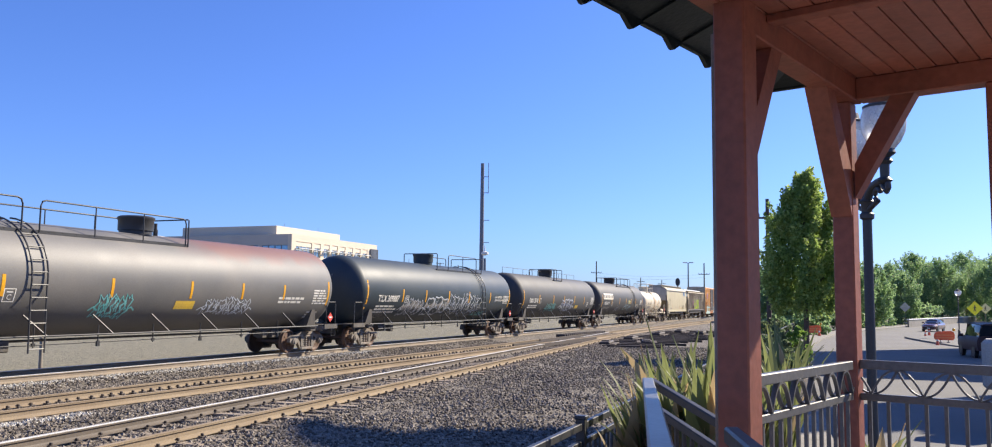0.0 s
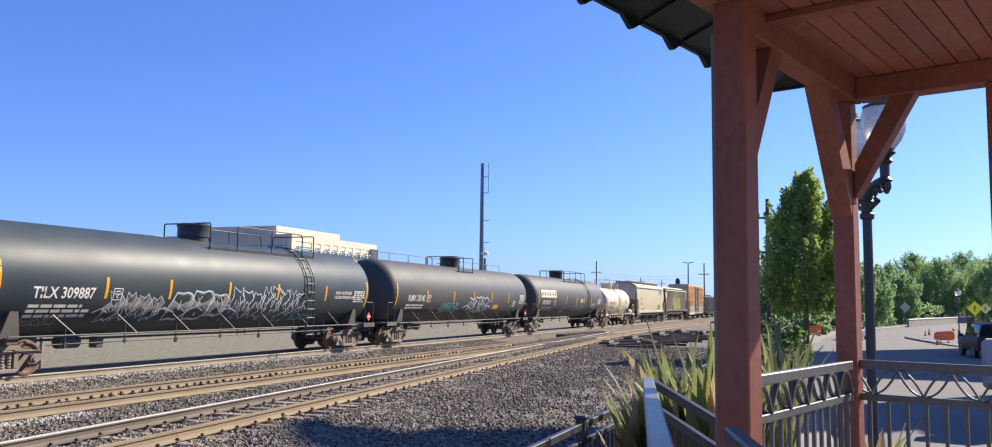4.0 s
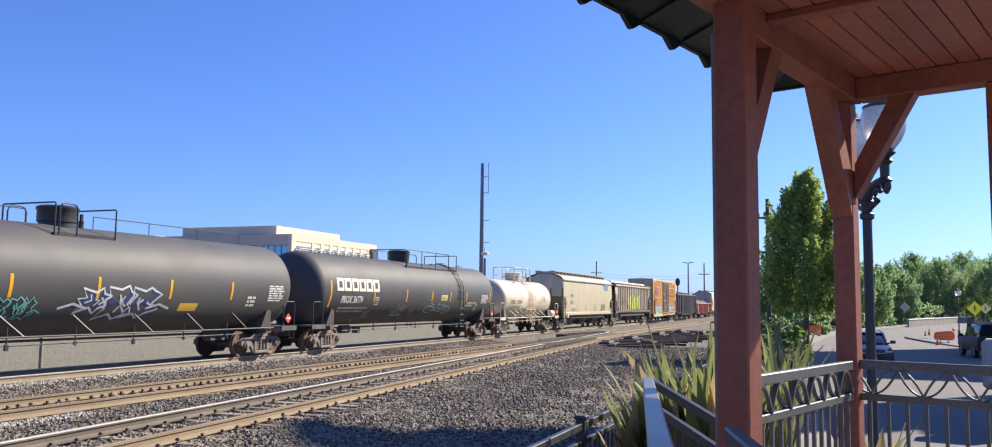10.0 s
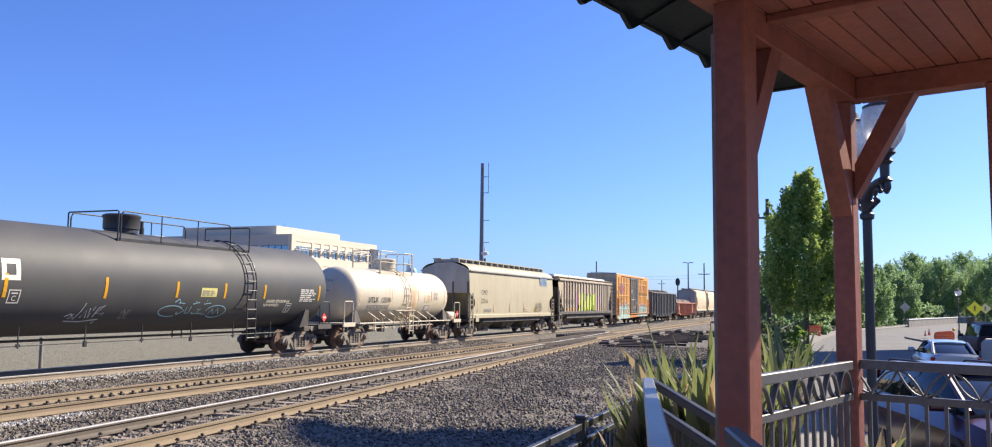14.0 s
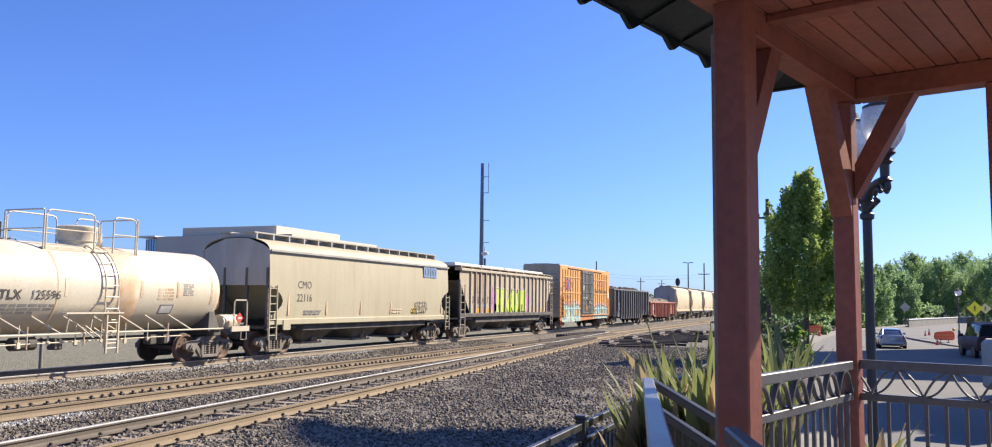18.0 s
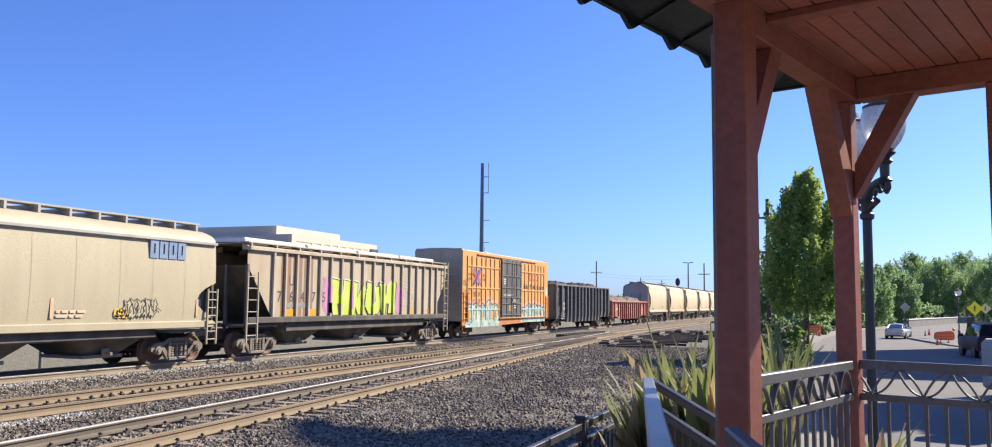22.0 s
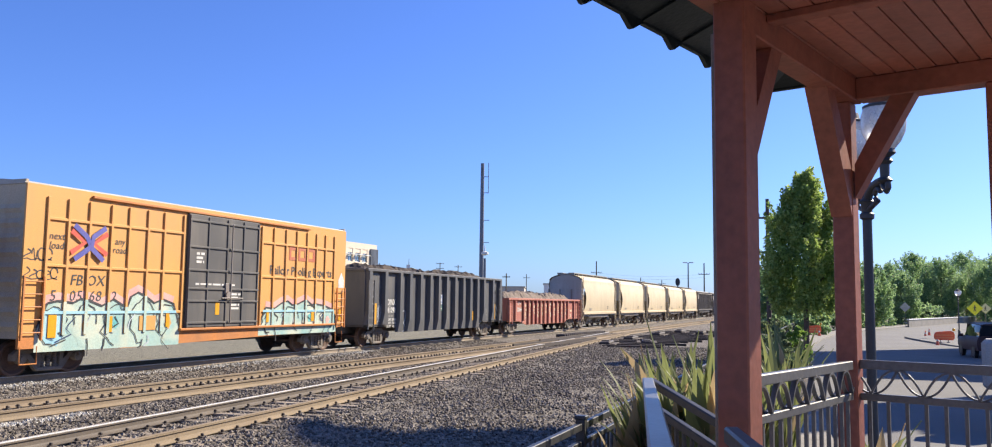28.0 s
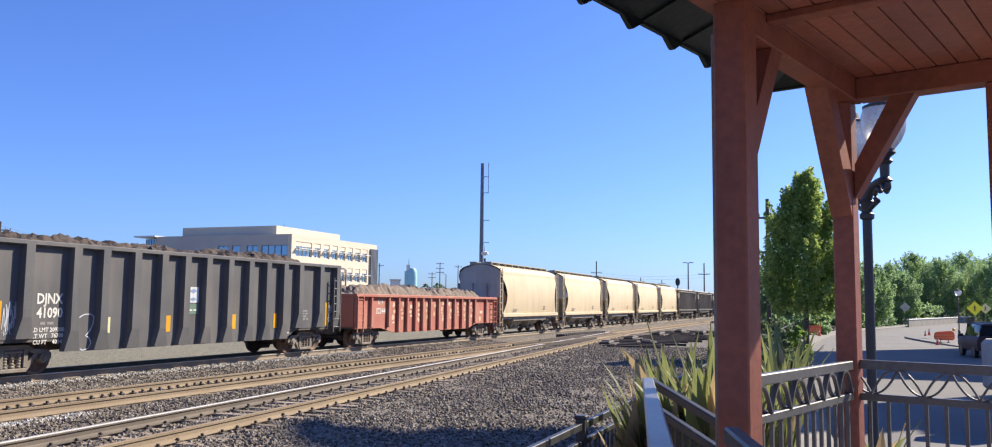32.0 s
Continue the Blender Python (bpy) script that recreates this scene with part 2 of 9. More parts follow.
FRAME_WHITE = surf("white_window_frame", (0.7, 0.7, 0.68), (0.66, 0.66, 0.64), 2.0, 0.5, bump=0)
POLE_GREY = surf("grey_steel_pole", (0.19, 0.21, 0.24), (0.16, 0.175, 0.2), 0.5, 0.5, metal=0.3)
POLE_WOOD = surf("creosoted_wood_pole", (0.10, 0.078, 0.06), (0.07, 0.055, 0.045), 2.0, 0.9, bump=0.3)
SAFETY = surf("safety_orange_plastic", (0.80, 0.15, 0.07), (0.74, 0.13, 0.06), 3.0, 0.5, bump=0)
SAFETY_PALE = surf("faded_orange_reflective_tape", (0.78, 0.26, 0.12), (0.74, 0.22, 0.1), 3.0, 0.4, bump=0)
SIGN_YELLOW = surf("fluorescent_yellow_sign", (0.93, 0.88, 0.03), (0.9, 0.84, 0.03), 3.0, 0.4, bump=0)
SIGN_PALE = surf("weathered_pale_yellow_sign", (0.66, 0.64, 0.36), (0.62, 0.6, 0.34), 3.0, 0.5, bump=0)
SIGN_BACK = surf("bare_aluminium_sign_back", (0.4, 0.4, 0.38), (0.36, 0.36, 0.34), 3.0, 0.4, metal=0.6, bump=0)
RUBBER = surf("tyre_rubber", (0.018, 0.018, 0.018), (0.03, 0.03, 0.029), 5.0, 0.85)
ALLOY = surf("alloy_rim", (0.5, 0.5, 0.51), (0.42, 0.42, 0.43), 3.0, 0.3, metal=0.9, bump=0)
PAINT_SILVER = surf("metallic_silver_car_paint", (0.48, 0.5, 0.53), (0.45, 0.47, 0.5), 1.0, 0.3, metal=0.6, bump=0, coat=1.0)
PAINT_RED = surf("deep_wine_red_car_paint", (0.085, 0.014, 0.019), (0.092, 0.016, 0.021), 1.0, 0.32, metal=0.3, bump=0, coat=1.0)
PAINT_MAROON = surf("dark_maroon_car_paint", (0.05, 0.018, 0.019), (0.058, 0.022, 0.022), 1.0, 0.55, bump=0)
HEADLAMP = glassy("headlamp_lens", (0.75, 0.77, 0.8), 0.08)
TAILLAMP = surf("red_tail_lamp_lens", (0.5, 0.02, 0.015), (0.45, 0.02, 0.015), 3.0, 0.2, bump=0)
PLATE = surf("pale_plate", (0.6, 0.62, 0.65), (0.56, 0.58, 0.6), 4.0, 0.4, bump=0)


def leafy(name, c1, c2, c3):
    """Leaves: tone differs clump by clump and leaf by leaf; some light comes through."""
    m = bpy.data.materials.new(name)
    m.use_nodes = True
    n, k = m.node_tree.nodes, m.node_tree.links
    b = n["Principled BSDF"]
    geo = n.new("ShaderNodeNewGeometry")
    ramp = n.new("ShaderNodeValToRGB")
    e = ramp.color_ramp.elements
    e[0].color, e[1].color = (*c1, 1), (*c3, 1)
    e.new(0.5).color = (*c2, 1)
    k.new(geo.outputs["Random Per Island"], ramp.inputs["Fac"])
    k.new(ramp.outputs["Color"], b.inputs["Base Color"])
    b.inputs["Roughness"].default_value = 0.55
    tr = n.new("ShaderNodeBsdfTranslucent")
    k.new(ramp.outputs["Color"], tr.inputs["Color"])
    mx = n.new("ShaderNodeMixShader")
    mx.inputs["Fac"].default_value = 0.55
    k.new(b.outputs["BSDF"], mx.inputs[1])
    k.new(tr.outputs["BSDF"], mx.inputs[2])
    k.new(mx.outputs["Shader"], n["Material Output"].inputs["Surface"])
    return m


LEAF = leafy("fresh_green_leaves", (0.19, 0.28, 0.06), (0.32, 0.43, 0.11), (0.47, 0.57, 0.18))
LEAF_FAR = leafy("deep_green_leaves", (0.17, 0.28, 0.12), (0.27, 0.40, 0.17), (0.40, 0.53, 0.25))
# duller leaf copy: pavement shade and far haze put into the colour
LEAF_SHRUB = leafy("shade_and_haze_dulled_leaves", (0.09, 0.13, 0.06), (0.14, 0.19, 0.09), (0.2, 0.25, 0.13))
LEAF_LIME = leafy("lime_green_leaves", (0.16, 0.3, 0.05), (0.24, 0.38, 0.07), (0.3, 0.42, 0.1))
FLAX = leafy("olive_flax_blades", (0.09, 0.12, 0.04), (0.17, 0.20, 0.07), (0.34, 0.33, 0.15))
DRY = leafy("dry_straw_grass", (0.35, 0.25, 0.12), (0.45, 0.34, 0.18), (0.3, 0.2, 0.1))


def ground_material():
    m = bpy.data.materials.new("ballast_and_gravel_ground")
    m.use_nodes = True
    n, k = m.node_tree.nodes, m.node_tree.links
    b = n["Principled BSDF"]
    tc = n.new("ShaderNodeTexCoord")
    vo = n.new("ShaderNodeTexVoronoi")
    vo.inputs["Scale"].default_value = 17.0
    k.new(tc.outputs["Object"], vo.inputs["Vector"])
    stone = n.new("ShaderNodeValToRGB")
    e = stone.color_ramp.elements
    e[0].color, e[1].color = (0.06, 0.052, 0.043, 1), (0.285, 0.248, 0.198, 1)
    e.new(0.55).color = (0.16, 0.139, 0.114, 1)
    sep = n.new("ShaderNodeSeparateColor")
    k.new(vo.outputs["Color"], sep.inputs["Color"])
    k.new(sep.outputs["Red"], stone.inputs["Fac"])
    # tan gravel of the yard beyond the train, with a ragged edge
    xyz = n.new("ShaderNodeSeparateXYZ")
    k.new(tc.outputs["Object"], xyz.inputs["Vector"])
    rag = n.new("ShaderNodeTexNoise")
    rag.inputs["Scale"].default_value = 0.8
    rag.inputs["Detail"].default_value = 6
    k.new(tc.outputs["Object"], rag.inputs["Vector"])
    add = n.new("ShaderNodeMath")
    add.operation = "MULTIPLY_ADD"
    add.inputs[1].default_value = 2.5
    k.new(rag.outputs["Fac"], add.inputs[0])
    k.new(xyz.outputs["Y"], add.inputs[2])
    far = n.new("ShaderNodeMapRange")
    far.inputs["From Min"].default_value, far.inputs["From Max"].default_value = 22.6, 23.6
    k.new(add.outputs[0], far.inputs["Value"])
    gn = n.new("ShaderNodeTexNoise")
    gn.inputs["Scale"].default_value, gn.inputs["Detail"].default_value = 6.0, 8
    k.new(tc.outputs["Object"], gn.inputs["Vector"])
    gravel = n.new("ShaderNodeValToRGB")
    gravel.color_ramp.elements[0].color, gravel.color_ramp.elements[1].color = (0.13, 0.118, 0.078, 1), (0.285, 0.262, 0.18, 1)
    gravel.color_ramp.elements[0].position, gravel.color_ramp.elements[1].position = 0.3, 0.7
    vo2 = n.new("ShaderNodeTexVoronoi")
    vo2.inputs["Scale"].default_value = 14.0
    k.new(tc.outputs["Object"], vo2.inputs["Vector"])
    sep2 = n.new("ShaderNodeSeparateColor")
    k.new(vo2.outputs["Color"], sep2.inputs["Color"])
    mix2 = n.new("ShaderNodeMix")
    mix2.inputs["Factor"].default_value = 0.45
    k.new(gn.outputs["Fac"], mix2.inputs["A"])
    k.new(sep2.outputs["Green"], mix2.inputs["B"])
    k.new(mix2.outputs["Result"], gravel.inputs["Fac"])
    mx = n.new("ShaderNodeMix")
    mx.data_type = "RGBA"
    k.new(far.outputs["Result"], mx.inputs["Factor"])
    k.new(stone.outputs["Color"], mx.inputs["A"])
    k.new(gravel.outputs["Color"], mx.inputs["B"])
    k.new(mx.outputs["Result"], b.inputs["Base Color"])
    b.inputs["Roughness"].default_value = 0.95
    bp = n.new("ShaderNodeBump")
    bp.inputs["Strength"].default_value, bp.inputs["Distance"].default_value = 0.9, 0.05
    inv = n.new("ShaderNodeMath")
    inv.operation = "SUBTRACT"
    inv.inputs[0].default_value = 1.0
    k.new(vo.outputs["Distance"], inv.inputs[1])
    k.new(inv.outputs[0], bp.inputs["Height"])
    k.new(bp.outputs["Normal"], b.inputs["Normal"])
    return m


GROUND = ground_material()


# ---- mesh helpers ----
class Geo:
    """Vertices and faces of one part."""

    def __init__(self):
        self.v, self.f = [], []

    def add(self, verts, faces):
        o = len(self.v)
        self.v.extend(tuple(p) for p in verts)
        self.f.extend(tuple(i + o for i in fc) for fc in faces)
        return self

    def box(self, x0, x1, y0, y1, z0, z1, c=0.0, m=None):
        if c <= 0:
            vs = [Vector(p) for p in ((x0, y0, z0), (x1, y0, z0), (x1, y1, z0), (x0, y1, z0), (x0, y0, z1), (x1, y0, z1), (x1, y1, z1), (x0, y1, z1))]
            fs = [(0, 3, 2, 1), (4, 5, 6, 7), (0, 1, 5, 4), (1, 2, 6, 5), (2, 3, 7, 6), (3, 0, 4, 7)]
        else:
            c = min(c, abs(x1 - x0) / 2.2, abs(y1 - y0) / 2.2, abs(z1 - z0) / 2.2)
            vs, ix = [], {}
            for sx in (0, 1):
                for sy in (0, 1):
                    for sz in (0, 1):
                        p = ((x0, x1)[sx], (y0, y1)[sy], (z0, z1)[sz])
                        d = (c if sx == 0 else -c, c if sy == 0 else -c, c if sz == 0 else -c)
                        for a in range(3):
                            ix[sx, sy, sz, a] = len(vs)
                            vs.append(Vector([p[i] if i == a else p[i] + d[i] for i in range(3)]))
            fs = []
            for a in range(3):
                o = [i for i in range(3) if i != a]
                for s in (0, 1):
                    ring = []
                    for q in ((0, 0), (1, 0), (1, 1), (0, 1)):
                        key = [0, 0, 0]
                        key[a], key[o[0]], key[o[1]] = s, q[0], q[1]
                        ring.append(ix[key[0], key[1], key[2], a])
                    fs.append(tuple(ring))
            for a in range(3):
                o = [i for i in range(3) if i != a]
                for s in ((0, 0), (1, 0), (1, 1), (0, 1)):
                    ks = []
                    for e in (0, 1):
                        key = [0, 0, 0]
                        key[a], key[o[0]], key[o[1]] = e, s[0], s[1]
                        ks.append(tuple(key))
                    fs.append((ix[ks[0] + (o[0],)], ix[ks[1] + (o[0],)], ix[ks[1] + (o[1],)], ix[ks[0] + (o[1],)]))
            for sx in (0, 1):
                for sy in (0, 1):
                    for sz in (0, 1):
                        fs.append(tuple(ix[sx, sy, sz, a] for a in range(3)))
        if m is not None:
            vs = [m @ p for p in vs]
        return self.add(vs, fs)

    def cyl(self, p0, p1, r0, r1=None, n=10, caps=True):
        p0, p1 = Vector(p0), Vector(p1)
        r1 = r0 if r1 is None else r1
        q = (p1 - p0).to_track_quat("Z", "Y").to_matrix()
        a, b = q.col[0], q.col[1]
        vs = []
        for p, r in ((p0, r0), (p1, r1)):
            for i in range(n):
                t = 2 * math.pi * i / n
                vs.append(p + a * (r * math.cos(t)) + b * (r * math.sin(t)))
        fs = [(i, (i + 1) % n, n + (i + 1) % n, n + i) for i in range(n)]
        if caps:
            fs += [tuple(reversed(range(n))), tuple(range(n, 2 * n))]
        return self.add(vs, fs)

    def tube(self, pts, r, n=6):
        return self.sweep(pts, r, n)

    def sweep(self, pts, r, n=8):
        """One continuous bent bar through the points."""
        pts = [Vector(p) for p in pts]
        vs, fs = [], []
        for i, p in enumerate(pts):
            d = (pts[min(i + 1, len(pts) - 1)] - pts[max(i - 1, 0)]).normalized()
            a = d.cross(Vector((0.31, 0.17, 0.94))).normalized()
            b = d.cross(a)
            vs += [p + (a * math.cos(2 * math.pi * k / n) + b * math.sin(2 * math.pi * k / n)) * r for k in range(n)]
        for i in range(len(pts) - 1):
            fs += [(i * n + k, i * n + (k + 1) % n, (i + 1) * n + (k + 1) % n, (i + 1) * n + k) for k in range(n)]
        m = len(vs)
        fs += [tuple(range(n)), tuple(range(m - n, m))]
        return self.add(vs, fs)

    def lathe(self, prof, n, at=(0, 0, 0), axis="z"):
        """prof: (along, radius) pairs turned round the axis."""
        vs, rings = [], []
        for h, r in prof:
            if r < 1e-5:
                rings.append([len(vs)])
                vs.append((0, 0, h))
            else:
                rings.append(list(range(len(vs), len(vs) + n)))
                vs.extend((r * math.cos(2 * math.pi * i / n), r * math.sin(2 * math.pi * i / n), h) for i in range(n))
        fs = []
        for a, b in zip(rings, rings[1:]):
            for i in range(n):
                j = (i + 1) % n
                if len(a) == 1 and len(b) == 1:
                    continue
                if len(a) == 1:
                    fs.append((a[0], b[j], b[i]))
                elif len(b) == 1:
                    fs.append((a[i], a[j], b[0]))
                else:
                    fs.append((a[i], a[j], b[j], b[i]))
        turn = {"z": lambda p: p, "x": lambda p: (p[2], p[0], p[1]), "y": lambda p: (p[1], p[2], p[0])}[axis]
        return self.add([Vector(turn(p)) + Vector(at) for p in vs], fs)

    def prism(self, poly, y0, y1):
        """A polygon of (x, z) pairs between two depths y."""
        n = len(poly)
        vs = [(x, y0, z) for x, z in poly] + [(x, y1, z) for x, z in poly]
        fs = [tuple(range(n)), tuple(reversed(range(n, 2 * n)))] + [(i, n + i, n + (i + 1) % n, (i + 1) % n) for i in range(n)]
        return self.add(vs, fs)

    def moved(self, m):
        self.v = [tuple(m @ Vector(p)) for p in self.v]
        return self

    def mesh(self, name, mat, smooth=None):
        me = bpy.data.meshes.new(name)
        me.from_pydata(self.v, [], self.f)
        me.materials.append(mat)
        bm = bmesh.new()
        bm.from_mesh(me)
        bmesh.ops.recalc_face_normals(bm, faces=bm.faces)
        bm.to_mesh(me)
        bm.free()
        if smooth:
            me.shade_smooth()
            me.set_sharp_from_angle(angle=radians(smooth))
        return me


def part(name, geo, mat, parent, label="", smooth=None, m=None):
    """One mesh object under a thing or a part; geo may be a ready mesh that is shared."""
    me = geo if isinstance(geo, bpy.types.Mesh) else geo.mesh(name, mat, smooth)
    ob = new(name, me)
    ob.parent = parent
    if m is not None:
        ob.matrix_basis = m
    if label:
        ob["label"] = label
    return ob


def thing(name, label, category, group="", kind="", m=None):
    ob = new(name)
    if m is not None:
        ob.matrix_basis = m
    return tagged(ob, label, category, group, kind)


def solo(name, geo, mat, label, category, group="", kind="", smooth=None, m=None):
    ob = new(name, geo.mesh(name, mat, smooth))
    if m is not None:
        ob.matrix_basis = m
    return tagged(ob, label, category, group, kind)


def flat_mesh(name, verts, faces, mat):
    me = bpy.data.meshes.new(name)
    me.from_pydata(verts, [], faces)
    me.materials.append(mat)
    return me

# ---- train ----
TRACK_Y = 20.595


# places of the train along its track, every two seconds, counted from where it stands at 20 s
RUN = [91.75, 82.70, 73.66, 64.66, 55.64, 46.52, 37.29, 28.01, 18.70, 9.35, 0.0, -9.31, -18.57, -27.87, -37.29, -46.76, -56.20]


def train_shift(t):
    """How far the train stands along its track at t; a smooth curve through RUN."""
    i = min(15, max(0, int(t / 2)))
    u = t / 2 - i
    p1, p2 = RUN[i], RUN[i + 1]
    p0 = RUN[i - 1] if i else 2 * p1 - p2
    p3 = RUN[i + 2] if i < 15 else 2 * p2 - p1
    return p1 + 0.5 * u * (p2 - p0 + u * (2 * p0 - 5 * p1 + 4 * p2 - p3 + u * (3 * (p1 - p2) + p3 - p0)))


def on_side(w):
    return lambda x, z, d: (x, -w - d, z)


def on_tank(r, zc):
    def put(x, z, d):
        a = math.asin(max(-0.99, min(0.99, (z - zc) / r)))
        return (x, -(r + d) * math.cos(a), zc + (r + d) * math.sin(a))
    return put


def patch(put, x0, x1, z0, z1, d=0.006, n=3, lean=0.0):
    """A thin painted plate lying on a car's side."""
    g = Geo()
    vs, fs = [], []
    for i in range(n + 1):
        z = z0 + (z1 - z0) * i / n
        k = lean * (z - z0)
        vs += [put(x0 + k, z, d), put(x1 + k, z, d), put(x0 + k, z, 0.0), put(x1 + k, z, 0.0)]
    for i in range(n):
        o = 4 * i
        fs += [(o, o + 1, o + 5, o + 4), (o, o + 4, o + 6, o + 2), (o + 1, o + 3, o + 7, o + 5)]
    return g.add(vs, fs)


def stroke(put, pts, w, d=0.006, g=None):
    """A painted line along (x, z) points."""
    g = g or Geo()
    n = len(pts)
    vs = []
    for i, (x, z) in enumerate(pts):
        a, b = pts[max(0, i - 1)], pts[min(n - 1, i + 1)]
        dx, dz = b[0] - a[0], b[1] - a[1]
        k = math.hypot(dx, dz) or 1.0
        ox, oz = -dz / k * w / 2, dx / k * w / 2
        vs += [put(x + ox, z + oz, d), put(x - ox, z - oz, d)]
    g.add(vs, [(2 * i, 2 * i + 1, 2 * i + 3, 2 * i + 2) for i in range(n - 1)])
    return g


def scribble(put, x0, x1, z0, z1, seed, w=0.05, loops=9, d=0.007):
    """Spray-can strokes: looping letters that cannot be read."""
    rng = random.Random(seed)
    g = Geo()
    step = (x1 - x0) / loops
    for i in range(loops):
        cx = x0 + step * (i + 0.5)
        lo, hi = z0 + rng.uniform(0, 0.25) * (z1 - z0), z1 - rng.uniform(0, 0.3) * (z1 - z0)
        kind = rng.randrange(4)
        pts = []
        for j in range(13):
            t = j / 12
            if kind == 0:
                a = 2 * math.pi * t * 0.9 + rng.uniform(0, 0.1)
                pts.append((cx + step * 0.55 * math.cos(a), (lo + hi) / 2 + (hi - lo) / 2 * math.sin(a)))
            elif kind == 1:
                pts.append((cx + step * (t - 0.5) * 1.3, lo + (hi - lo) * (1 - abs(2 * t - 1)) + rng.uniform(-0.02, 0.02)))
            elif kind == 2:
                pts.append((cx + step * 0.5 * math.sin(5 * t), hi - (hi - lo) * t))
            else:
                pts.append((cx + step * (0.8 * t - 0.4), lo + (hi - lo) * (0.5 + 0.5 * math.sin(7 * t))))
        stroke(put, pts, w * rng.uniform(0.7, 1.2), d, g)
    stroke(put, [(x0 + (x1 - x0) * t / 8, z0 + (z1 - z0) * (0.12 + 0.06 * math.sin(t * 2))) for t in range(9)], w * 0.8, d, g)
    return g


def tag(put, x0, x1, z0, z1, n, seed, fill, line, car, label, w=0.03, spiky=0.45):
    """Sprayed letters that cannot be read: jagged blobs with an outline, inner strokes and tails."""
    rng = random.Random(seed)
    body, edge = Geo(), Geo()
    step = (x1 - x0) / n
    for i in range(n):
        cx = x0 + step * (i + 0.5)
        cz = (z0 + z1) / 2 + rng.uniform(-0.06, 0.06) * (z1 - z0)
        hx, hz = step * rng.uniform(0.5, 0.68), (z1 - z0) * rng.uniform(0.32, 0.46)
        m = 14
        pts = []
        for j in range(m):
            a = 2 * math.pi * j / m + rng.uniform(-0.12, 0.12)
            k = 1.0 + (rng.uniform(0.05, spiky) if j % 2 else -rng.uniform(0.0, spiky * 0.7))
            c, q = math.cos(a), math.sin(a)
            f = 1.0 / max(abs(c), abs(q), 0.75)
            pts.append((cx + hx * k * c * f * 0.85 + 0.25 * hz * q, cz + hz * min(1.25, k) * q * f))
        d = 0.0065 + 0.0004 * i
        body.add([put(cx, cz, d)] + [put(x, z, d) for x, z in pts], [(0, j + 1, (j + 1) % m + 1) for j in range(m)])
        stroke(put, pts + pts[:2], w, d + 0.004, edge)
        for j in range(3):
            a0 = rng.uniform(-0.5, 0.5)
            stroke(put, [(cx + hx * a0, cz + hz * rng.uniform(0.1, 0.7)), (cx + hx * (a0 + rng.uniform(-0.4, 0.4)), cz), (cx + hx * (a0 + rng.uniform(-0.5, 0.5)), cz - hz * rng.uniform(0.2, 0.8))], w * 0.8, d + 0.004, edge)
    for e, xe in ((-1, x0), (1, x1)):
        stroke(put, [(xe - e * step * 0.3, z0 + 0.3 * (z1 - z0)), (xe + e * step * 0.25, z0 + 0.45 * (z1 - z0)), (xe + e * step * 0.75, z0 + 0.3 * (z1 - z0))], w, 0.014, edge)
    part("graffiti", body, fill, car, label)
    part("graffiti_edge", edge, line, car)


def letters(put, text, x, z, size, d=0.006, bold=0.0, slant=0.0, spread=1.0, width=1.0):
    """Raised lettering; x, z: middle of the line's foot."""
    cu = bpy.data.curves.new("letters", "FONT")
    cu.body, cu.size, cu.align_x, cu.offset, cu.space_character, cu.resolution_u = text, size / 0.72, "CENTER", bold, spread, 2
    ob = bpy.data.objects.new("letters", cu)
    scene.collection.objects.link(ob)
    me = bpy.data.meshes.new_from_object(ob.evaluated_get(bpy.context.evaluated_depsgraph_get()))
    g = Geo()
    g.add([put(x + (v.co.x + slant * v.co.y) * width, z + v.co.y, d) for v in me.vertices], [tuple(p.vertices) for p in me.polygons])
    bpy.data.objects.remove(ob)
    bpy.data.curves.remove(cu)
    bpy.data.meshes.remove(me)
    return g


def bars(put, x0, x1, z0, z1, rows, seed, d=0.006):
    """Fine print that cannot be read: plain bars."""
    rng = random.Random(seed)
    g = Geo()
    h = (z1 - z0) / rows
    for i in range(rows):
        x = x0
        end = x1 - rng.uniform(0, 0.3) * (x1 - x0)
        while x < end - 0.05:
            w = min(rng.uniform(0.12, 0.4), end - x)
            p = patch(put, x, x + w, z1 - h * (i + 0.8), z1 - h * (i + 0.2), d, 1)
            g.add(p.v, p.f)
            x += w + 0.06
    return g


